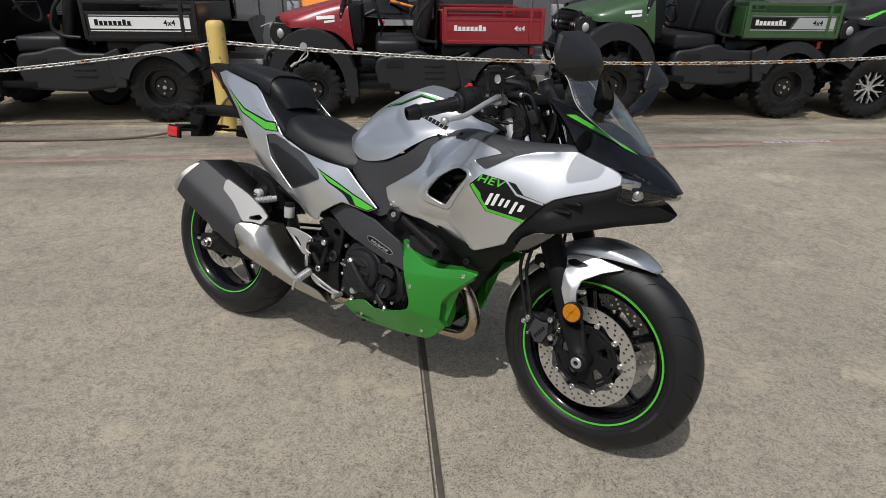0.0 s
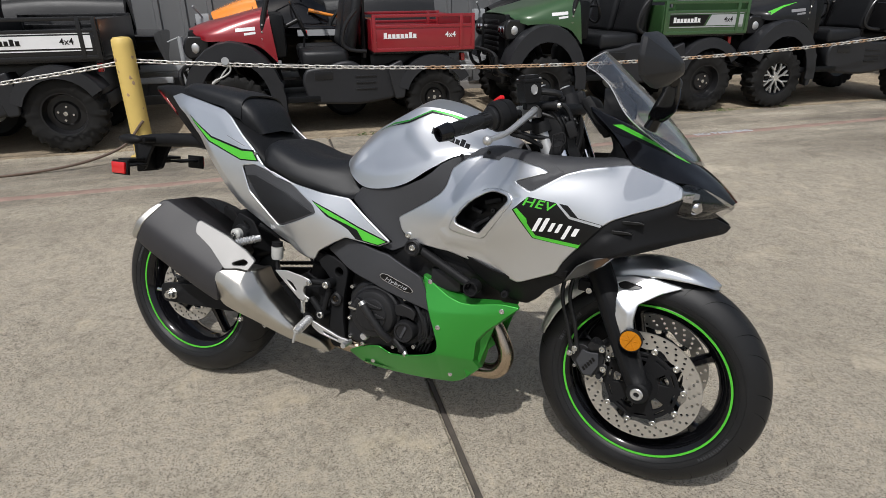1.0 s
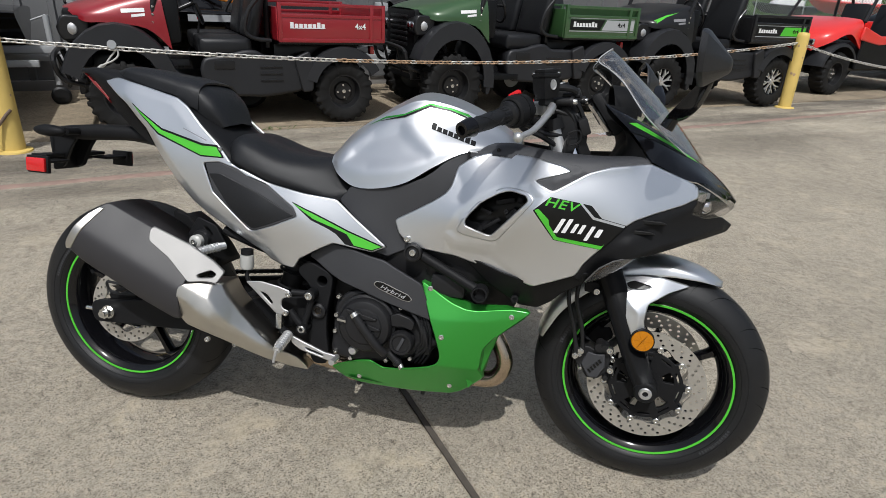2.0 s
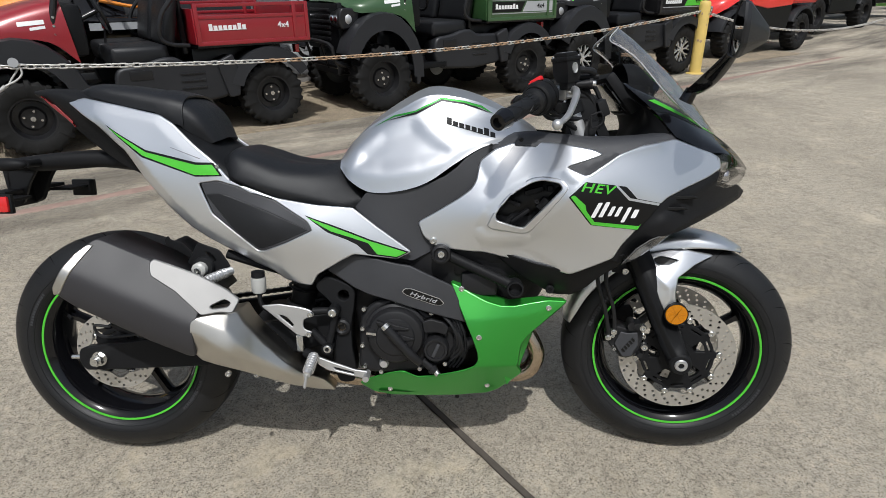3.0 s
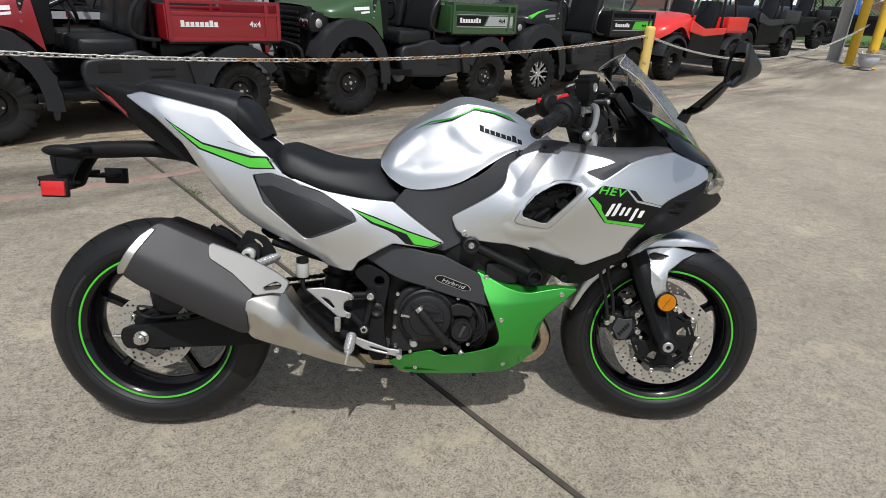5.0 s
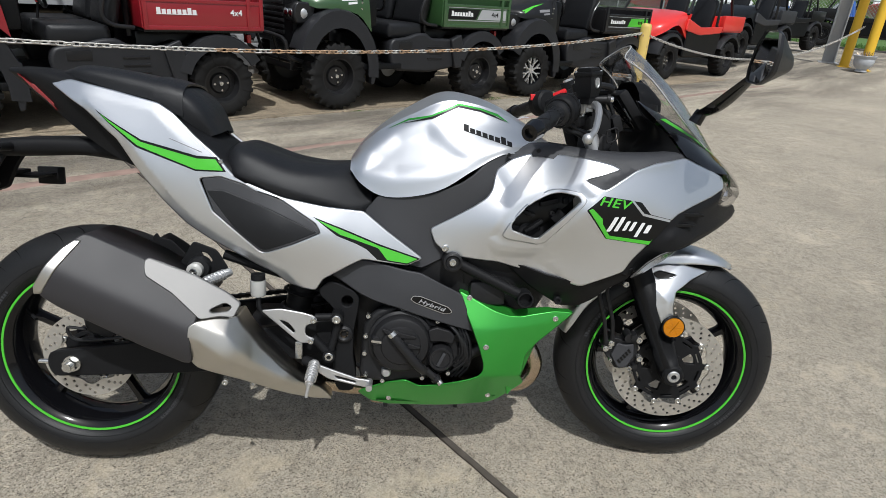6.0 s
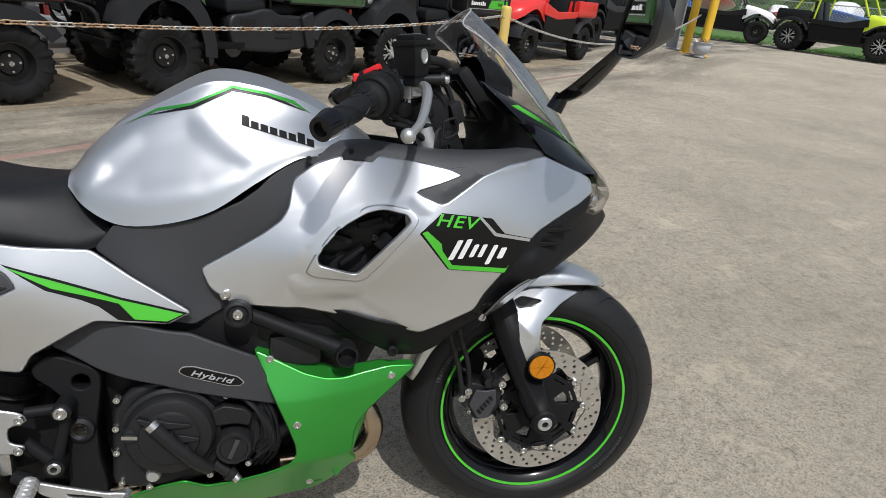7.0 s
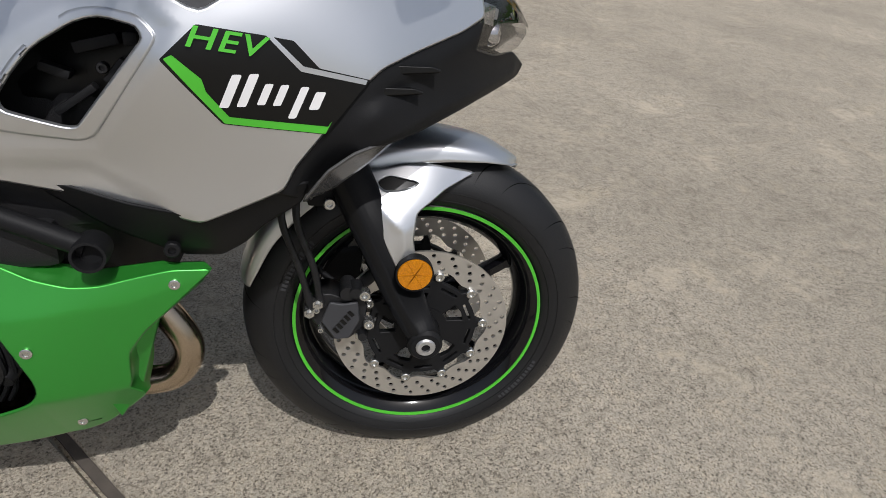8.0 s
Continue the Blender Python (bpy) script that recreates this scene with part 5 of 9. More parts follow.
both("decal_mark", "white", bike, decal_mark, "white script mark as plain strokes")
both("tank_mark", "film", bike, tank_mark, "black mark as plain bars")
both("tail_mark", "greyprint", bike, lambda bm, s: panel(bm, [(0.276, 0.867), (0.279, 0.867), (0.340, 0.841), (0.339, 0.8395)], TAIL, s, 0.002, 0.0008, 0, 0.001, 0.02))

# fork, in the straight-ahead frame, turned with the bars
for s in (-1, 1):
    ax = Vector((FX, s * 0.098, FZ))
    bm = bmesh.new()
    rod(bm, ax - RAKE * 0.012, ax + RAKE * 0.10, 0.025, 0.0325, 24)
    rod(bm, ax + RAKE * 0.10, ax + RAKE * 0.40, 0.0325, 0.0325, 24)
    leg = part("fork_slider", bm, "black", bike, "matt black fork slider", m=STEER)
    bm = bmesh.new()
    revolve(bm, [(0.0, -0.030), (0.024, -0.030), (0.029, -0.024), (0.029, 0.024), (0.024, 0.030), (0.0, 0.030)], 28, False, Matrix.Translation(ax))
    part("axle_clamp", bm, "black", leg)
    bm = bmesh.new()
    revolve(bm, [(0.0075, -s * 0.012), (0.0075, s * 0.034), (0.0140, s * 0.034), (0.0165, s * 0.031), (0.0165, -s * 0.012)], 20, True, Matrix.Translation(ax))
    part("axle_end", bm, "alu", leg)
    bm = bmesh.new()
    rod(bm, ax + RAKE * 0.39, ax + RAKE * 0.80, 0.0205, None, 20)
    part("fork_tube", bm, "chrome", bike, "chrome fork tube", m=STEER)
    bm = bmesh.new()
    rod(bm, ax + RAKE * 0.795, ax + RAKE * 0.815, 0.023, None, 20)
    part("fork_cap", bm, "black", bike, m=STEER)
    bm = bmesh.new()
    rod(bm, ax + RAKE * 0.755, ax + RAKE * 0.795, 0.033, None, 24)
    box(bm, -0.010, 0.046, -0.012, 0.012, -0.016, 0.016, 0.004, Matrix.Translation(ax + RAKE * 0.775) @ pose(0, 0, 0, 0, -24, 0))
    part("bar_clamp", bm, "engine", bike, "black bar clamp", m=STEER)
    bolt(bike, *(STEER @ (ax + RAKE * 0.816)), 0.014, "alu", "fork_bolt", 0.004, RAKE)
for q in (0.50, 0.745):
    bm = bmesh.new()
    box(bm, -0.035, 0.035, -0.125, 0.125, -0.017, 0.017, 0.012, Matrix.Translation(Vector((FX, 0, FZ)) + RAKE * q) @ pose(0, 0, 0, 0, -24, 0))
    part("triple_clamp", bm, "black", bike, "black fork clamp", m=STEER)


def arc_pt(deg, r, y):
    a = radians(deg)
    return (FX + r * math.cos(a), y, FZ + r * math.sin(a))


bm = bmesh.new()
secs = []
for a, w, lift, drop in ((166, 0.050, 0.000, 0.020), (160, 0.060, 0.004, 0.028), (145, 0.064, 0.008, 0.034), (125, 0.068, 0.014, 0.040), (105, 0.070, 0.020, 0.042), (90, 0.070, 0.022, 0.036), (76, 0.060, 0.020, 0.026), (68, 0.042, 0.016, 0.016), (63, 0.016, 0.012, 0.006)):
    r = 0.312 + lift
    secs.append([arc_pt(a, r, 0), arc_pt(a, r - 0.003, w * 0.5), arc_pt(a, r - 0.012, w * 0.88), arc_pt(a, r - drop, w)])
loft(bm, secs, 5, 5, False)
fen = part("front_fender", bm, "silver", bike, "silver front fender", 60, m=STEER)
so = fen.modifiers.new("thickness", "SOLIDIFY")
so.thickness = 0.003
FCOV = Skin([(1.43, 0.58, 0.090), (1.45, 0.598, 0.085), (1.50, 0.605, 0.080), (1.595, 0.59, 0.062), (1.55, 0.57, 0.092), (1.50, 0.545, 0.118), (1.47, 0.52, 0.125), (1.50, 0.45, 0.130)], [([(1.445, 0.57), (1.50, 0.52), (1.505, 0.45)], 0.006, 0.012)])
for s in (-1, 1):
    bm = bmesh.new()
    panel(bm, [(1.430, 0.579), (1.452, 0.597), (1.501, 0.606), (1.548, 0.603), (1.612, 0.588), (1.563, 0.571), (1.518, 0.544), (1.513, 0.506), (1.522, 0.456), (1.498, 0.449), (1.483, 0.481), (1.458, 0.533)], FCOV, s, 0.006, 0, 0.005, 0.006, 0.005,
          [[(1.460, 0.583), (1.478, 0.591), (1.522, 0.582), (1.497, 0.575), (1.470, 0.574)]])
    part("fender_mount", bm, "silver", bike, "silver fender side mount", m=STEER)
    bm = bmesh.new()
    panel(bm, [(1.452, 0.583), (1.478, 0.597), (1.53, 0.584), (1.497, 0.568), (1.465, 0.567)], FCOV, s, 0.004, -0.008, 0, 0.004, 0.03)
    part("mount_recess", bm, "film", bike, m=STEER)
    bm = bmesh.new()
    revolve(bm, [(0.0, s * 0.147), (0.0255, s * 0.147), (0.027, s * 0.144)], 32, False, Matrix.Translation((1.518, 0, 0.457)))
    for k in range(6):
        rod(bm, (1.518, s * 0.1472, 0.457), (1.518 + 0.025 * math.cos(k * 1.047), s * 0.1472, 0.457 + 0.025 * math.sin(k * 1.047)), 0.0008, n=6)
    refl = part("reflector", bm, "amber", bike, "round amber side reflector", m=STEER)
    bm = bmesh.new()
    revolve(bm, [(0.0, s * 0.128), (0.0285, s * 0.130), (0.0290, s * 0.1455), (0.0272, s * 0.1462), (0.0265, s * 0.144)], 32, False, Matrix.Translation((1.518, 0, 0.457)))
    part("reflector_rim", bm, "black", refl)
    # caliper
    bm = bmesh.new()
    slab(bm, [(1.350, 0.378), (1.368, 0.396), (1.392, 0.400), (1.412, 0.392), (1.440, 0.398), (1.452, 0.376), (1.446, 0.334), (1.424, 0.312), (1.396, 0.310), (1.384, 0.326), (1.366, 0.346)], s * 0.050, s * 0.104, 0.004, 0.005)
    cal = part("brake_caliper", bm, "engine", bike, "black radial brake caliper", m=STEER)
    bm = bmesh.new()
    slab(bm, [(1.378, 0.352), (1.392, 0.388), (1.412, 0.384), (1.436, 0.388), (1.440, 0.352), (1.424, 0.318), (1.400, 0.316)], s * 0.100, s * 0.112, 0.003, 0.004)
    part("caliper_face", bm, "dark", cal)
    for k in range(5):
        bm = bmesh.new()
        box(bm, -0.0028, 0.0028, -0.0012, 0.0012, -0.0055, 0.0055, 0.0, Matrix.Translation((1.402 + k * 0.0058, s * 0.1123, 0.336 + k * 0.0078)) @ pose(0, 0, 0, 0, -40, 0))
        part("caliper_mark", bm, "film", cal)
    for x, z in ((1.361, 0.372), (1.374, 0.388)):
        bm = bmesh.new()
        rod(bm, (x, s * 0.10, z), (x, s * 0.119, z), 0.0085, None, 6)
        rod(bm, (x, s * 0.119, z), (x, s * 0.124, z), 0.005, None, 10)
        part("bleed_screw", bm, "bolt", cal)
    for x, z, r in ((1.444, 0.325, 0.0095), (1.432, 0.408, 0.0115)):
        bm = bmesh.new()
        rod(bm, (x, s * 0.092, z), (x, s * 0.119, z), r, r * 0.75, 16)
        part("pin_boot", bm, "rubber", cal)
    for x, z, r in ((1.446, 0.403, 0.0095), (1.454, 0.349, 0.0095), (1.372, 0.378, 0.006), (1.378, 0.340, 0.005)):
        bolt(cal, x, s * 0.112, z, r, "bolt", "caliper_bolt", 0.008, (0, s, 0))
    bm = bmesh.new()
    rod(bm, (1.420, s * 0.075, 0.405), (1.420, s * 0.115, 0.405), 0.012)
    rod(bm, (1.446, s * 0.075, 0.403), (1.470, s * 0.095, 0.44), 0.010)
    part("caliper_boss", bm, "engine", cal)
    for x0, x1 in ((1.325, 1.360), (1.346, 1.377)):
        bm = bmesh.new()
        tube(bm, [(x0 + 0.005, s * 0.10, 0.60), (x0, s * 0.112, 0.53), (x0 + 0.022, s * 0.115, 0.455), (x1, s * 0.110, 0.395)], 0.0055, 8, 6)
        part("brake_hose", bm, "rubber", bike, "black rubber brake hose", m=STEER)
        bm = bmesh.new()
        rod(bm, (x1 - 0.002, s * 0.110, 0.405), (x1 + 0.003, s * 0.108, 0.380), 0.0065)
        part("hose_fitting", bm, "engine", bike, m=STEER)
    bm = bmesh.new()
    box(bm, 1.36, 1.40, s * 0.07, s * 0.10, 0.545, 0.575, 0.006)
    part("fender_bracket", bm, "black", bike, m=STEER)
    bolt(bike, *(STEER @ Vector((1.392, s * 0.104, 0.553))), 0.009, "bolt", "bracket_bolt", 0.006, (0, s, 0))

# bars: right-hand places turned back to straight ahead, so that the left side is a true twin
def bar_pt(x, y, z, s):
    p = UNSTEER @ Vector((x, y, z))
    return STEER @ Vector((p.x, p.y * (1 if s < 0 else -1), p.z))


for s in (-1, 1):
    a, b, c = bar_pt(1.205, -0.105, 0.985, s), bar_pt(1.118, -0.232, 0.966, s), bar_pt(1.052, -0.322, 0.933, s)
    d = (c - b).normalized()
    along = Matrix.Translation(b) @ d.to_track_quat("Y", "Z").to_matrix().to_4x4()
    bm = bmesh.new()
    tube(bm, [a, bar_pt(1.165, -0.165, 0.980, s), b, c], 0.0115, 12, 5)
    bar = part("handlebar", bm, "black", bike, "black clip-on handlebar")
    bm = bmesh.new()
    long = (c - b).length
    revolve(bm, [(0.0, -0.008), (0.027, -0.008), (0.0285, -0.004), (0.0270, 0.002), (0.0200, 0.006), (0.0182, 0.016), (0.0176, 0.030), (0.0172, long - 0.008), (0.0180, long - 0.004), (0.0178, long), (0.0, long)], 28, False, along)
    grip = part("grip", bm, "rubber", bar, "black rubber grip with crossed ribs")
    for k in range(6):
        bm = bmesh.new()
        w = 1 if k % 2 else -1
        tube(bm, [along @ Vector((0.0174 * math.cos(k * 1.05 + w * q * 2.6), 0.034 + (long - 0.046) * q, 0.0174 * math.sin(k * 1.05 + w * q * 2.6))) for q in np.linspace(0, 1, 12)], 0.0011, 5, 2)
        part("grip_rib", bm, "rubber", grip)
    for k in range(14):
        bm = bmesh.new()
        box(bm, 0.0172, 0.0196, 0.008, 0.028, -0.0018, 0.0018, 0.0006, along @ Matrix.Rotation(k * 2 * math.pi / 14, 4, "Y"))
        part("grip_flute", bm, "rubber", grip)
    bm = bmesh.new()
    revolve(bm, [(0.0, long), (0.0195, long), (0.0215, long + 0.003), (0.0212, long + 0.008), (0.0180, long + 0.030), (0.0172, long + 0.034), (0.0105, long + 0.034), (0.0095, long + 0.024), (0.0, long + 0.024)], 24, False, along)
    part("bar_end", bm, "gloss", bar, "black bar end weight")
    # switch housing: a rounded drum on the bar with a raised top
    bm = bmesh.new()
    revolve(bm, [(0.0, -0.062), (0.026, -0.062), (0.033, -0.057), (0.0365, -0.046), (0.0375, -0.024), (0.0360, -0.012), (0.0310, -0.008), (0.0, -0.008)], 28, False, along)
    sw = part("switch_housing", bm, "black", bar, "black switch housing", 30)
    bm = bmesh.new()
    revolve(bm, [(0.0345, -0.0365), (0.0379, -0.0360), (0.0379, -0.0345), (0.0345, -0.0340)], 28, True, along)
    part("housing_seam", bm, "film", sw)
    if s < 0:
        h = along @ Vector((0, -0.036, 0))
        bm = bmesh.new()
        box(bm, -0.015, 0.015, -0.006, 0.006, 0.0, 0.010, 0.003, Matrix.Translation(h + Vector((-0.010, 0, 0.031))) @ pose(0, 0, 0, 0, -24, -35))
        part("stop_switch", bm, "red", sw, "red stop switch")
        bm = bmesh.new()
        tube(bm, [h + Vector((0.004, 0.006, -0.030)), h + Vector((0.022, 0.030, -0.044)), bar_pt(1.19, -0.165, 0.925, s), bar_pt(1.24, -0.13, 0.90, s)], 0.0065, 8, 6)
        part("throttle_cable", bm, "rubber", sw)
    else:
        bm = bmesh.new()
        box(bm, -0.007, 0.007, -0.007, 0.007, -0.009, 0.009, 0.002, Matrix.Translation(along @ Vector((0, -0.036, 0)) + Vector((-0.034, -0.004, 0.014))))
        part("hazard_switch", bm, "red", sw, "red hazard switch")
    bm = bmesh.new()
    piv = bar_pt(1.205, -0.165, 0.990, s)
    tube(bm, [piv, bar_pt(1.214, -0.20, 0.990, s), bar_pt(1.206, -0.245, 0.972, s), bar_pt(1.182, -0.305, 0.938, s), bar_pt(1.158, -0.348, 0.922, s)], 0.0100, 10, 5, 0.0060)
    bmesh.ops.create_uvsphere(bm, u_segments=16, v_segments=10, radius=0.0112, matrix=Matrix.Translation(bar_pt(1.152, -0.353, 0.919, s)))
    lever = part("brake_lever" if s < 0 else "clutch_lever", bm, "alu", bar, "cast aluminium lever with a ball end")
    bolt(lever, *bar_pt(1.207, -0.172, 0.997, s), 0.009, "bolt", "pivot_bolt", 0.006, (0, 0, 1))
    q = (b - a).to_track_quat("X", "Z").to_matrix().to_4x4()
    bm = bmesh.new()
    box(bm, -0.024, 0.022, -0.030, 0.020, -0.016, 0.014, 0.006, Matrix.Translation(bar_pt(1.192, -0.150, 0.988, s)) @ q)
    rod(bm, bar_pt(1.205, -0.165, 0.976, s), bar_pt(1.205, -0.165, 1.000, s), 0.013)
    mount = part("lever_mount", bm, "black" if s > 0 else "alu", bar)
    bm = bmesh.new()
    rod(bm, bar_pt(1.212, -0.140, 1.004, s), bar_pt(1.255, -0.150, 1.006, s), 0.010, 0.010, 16)
    rod(bm, bar_pt(1.255, -0.150, 1.006, s), bar_pt(1.262, -0.152, 1.006, s), 0.013, 0.012, 16)
    part("banjo_union", bm, "engine", mount)
    bolt(mount, *bar_pt(1.262, -0.152, 1.006, s), 0.008, "bolt", "banjo_bolt", 0.007, (1, -0.2, 0))
    # fork top and clamp under the bar
    bm = bmesh.new()
    rod(bm, bar_pt(1.218, -0.125, 0.955, s), bar_pt(1.262, -0.125, 0.850, s), 0.0195, None, 20)
    part("fork_tube", bm, "alu", bike, "bare alloy fork tube")
    bm = bmesh.new()
    rod(bm, bar_pt(1.214, -0.125, 0.962, s), bar_pt(1.224, -0.125, 0.938, s), 0.030, None, 20)
    box(bm, -0.03, 0.03, -0.016, 0.016, -0.012, 0.012, 0.006, Matrix.Translation(bar_pt(1.190, -0.150, 0.955, s)) @ q)
    part("bar_clamp", bm, "black", bike, "black handlebar clamp")
    bolt(bike, *bar_pt(1.196, -0.158, 0.968, s), 0.006, "bolt", "clamp_bolt", 0.006, (0, 0, 1))
    if s < 0:
        at = Matrix.Translation(bar_pt(1.194, -0.186, 1.038, s)) @ pose(0, 0, 0, 0, -8, 40) @ Matrix.Diagonal((0.74, 0.80, 1.0, 1.0))
        bm = bmesh.new()
        loft(bm, [[at @ Vector(p) for p in ring] for ring in (
            [(-0.022, -0.020, -0.030), (0.024, -0.020, -0.030), (0.024, 0.020, -0.030), (-0.022, 0.020, -0.030), (-0.022, -0.020, -0.030)],
            [(-0.028, -0.026, -0.012), (0.029, -0.026, -0.012), (0.029, 0.026, -0.012), (-0.028, 0.026, -0.012), (-0.028, -0.026, -0.012)],
            [(-0.029, -0.027, 0.018), (0.030, -0.027, 0.018), (0.030, 0.027, 0.018), (-0.029, 0.027, 0.018), (-0.029, -0.027, 0.018)])], 1, 1, False, False)
        box(bm, -0.018, 0.018, -0.016, 0.016, -0.046, -0.024, 0.005, at)
        res = part("fluid_reservoir", bm, "black", bar, "black brake fluid reservoir")
        bm = bmesh.new()
        box(bm, -0.032, 0.033, -0.030, 0.030, 0.016, 0.025, 0.004, at)
        box(bm, -0.026, 0.026, -0.024, 0.024, 0.022, 0.034, 0.006, at)
        cap = part("reservoir_cap", bm, "black", res, "moulded black reservoir cap")
        for k in range(4):
            bm = bmesh.new()
            box(bm, -0.018, 0.016, -0.0012, 0.0012, 0.0340, 0.0346, 0, at @ pose(0, -0.013 + 0.009 * k, 0))
            part("cap_mark", bm, "greyprint", cap)
        for x, y in ((-0.026, 0.024), (0.027, -0.024)):
            bolt(cap, *(at @ Vector((x, y, 0.024))), 0.004, "bolt", "cap_screw", 0.003, (0, 0, 1))
        bm = bmesh.new()
        revolve(bm, [(0.0, 0.0), (0.0085, 0.0), (0.0095, 0.002), (0.0115, 0.002), (0.012, -0.004), (0.0, -0.004)], 20, False, at @ pose(0.004, -0.0275, 0.0, 180, 0, 0))
        part("sight_glass", bm, "alu", res)
        bm = bmesh.new()
        tube(bm, [at @ Vector((0.030, 0, -0.005)), bar_pt(1.250, -0.158, 1.035, s), bar_pt(1.264, -0.150, 1.030, s)], 0.008, 10, 4)
        part("reservoir_hose", bm, "rubber", res)
# cables round the steering head
for k, pts in enumerate(([(1.20, -0.14, 0.99), (1.26, -0.13, 0.97), (1.29, -0.09, 0.91), (1.25, -0.05, 0.84)], [(1.21, -0.13, 1.0), (1.27, -0.11, 1.005), (1.30, -0.10, 0.93), (1.28, -0.09, 0.85)],
                         [(1.14, -0.19, 0.955), (1.20, -0.16, 0.93), (1.26, -0.12, 0.92), (1.27, -0.08, 0.85)], [(1.20, 0.14, 0.99), (1.26, 0.12, 0.97), (1.29, 0.08, 0.91), (1.25, 0.04, 0.84)], [(1.22, 0.05, 1.02), (1.28, 0.06, 0.99), (1.29, 0.05, 0.90), (1.24, 0.03, 0.85)])):
    bm = bmesh.new()
    tube(bm, pts, 0.0055, 8, 6)
    part("cable", bm, "rubber", bike, "black control cable")
bm = bmesh.new()
box(bm, -0.02, 0.02, -0.018, 0.018, -0.05, 0.05, 0.006, pose(1.255, -0.12, 0.945, 0, -18, 0))
box(bm, -0.016, 0.016, -0.016, 0.016, -0.02, 0.02, 0.006, pose(1.235, -0.118, 1.015, 0, -18, 0))
rod(bm, (1.235, -0.14, 1.02), (1.275, -0.145, 1.022), 0.006)
part("connector_block", bm, "black", bike, "black cable connectors")
bm = bmesh.new()
tube(bm, [(1.258, -0.165, 0.935), (1.282, -0.160, 0.942), (1.286, -0.158, 0.918), (1.262, -0.163, 0.908), (1.258, -0.165, 0.935)], 0.0022, 6, 4)
part("cable_loop", bm, "engine", bike, "bent wire cable guide")
for x, y, z, a, b, h, q in ((1.285, -0.085, 0.905, 0.020, 0.022, 0.038, -30), (1.262, -0.135, 0.900, 0.014, 0.012, 0.026, 10), (1.292, -0.118, 0.952, 0.012, 0.014, 0.020, -25), (1.235, -0.095, 0.905, 0.016, 0.020, 0.030, 0), (1.275, 0.09, 0.920, 0.022, 0.022, 0.045, -24), (1.245, 0.03, 0.93, 0.025, 0.03, 0.035, -24)):
    bm = bmesh.new()
    box(bm, -a, a, -b, b, -h, h, 0.005, pose(x, y, z, 6, q, 12))
    part("wiring_plug", bm, "engine", bike)
for k in range(5):
    bm = bmesh.new()
    y = -0.125 + 0.012 * k
    tube(bm, [(1.215 + 0.01 * k, y, 1.005 - 0.01 * k), (1.262 + 0.008 * k, y - 0.012, 0.975), (1.278, y + 0.006, 0.92), (1.262 - 0.008 * k, y + 0.012, 0.862)], 0.0042, 8, 6)
    part("cable", bm, "rubber", bike, "black control cable")
bm = bmesh.new()
box(bm, -0.03, 0.03, -0.05, 0.05, -0.01, 0.012, 0.006, pose(1.20, 0, 0.995, 0, -24, 0))
rod(bm, (1.185, 0, 1.0), (1.178, 0, 1.02), 0.016)
part("ignition_lock", bm, "black", bike)

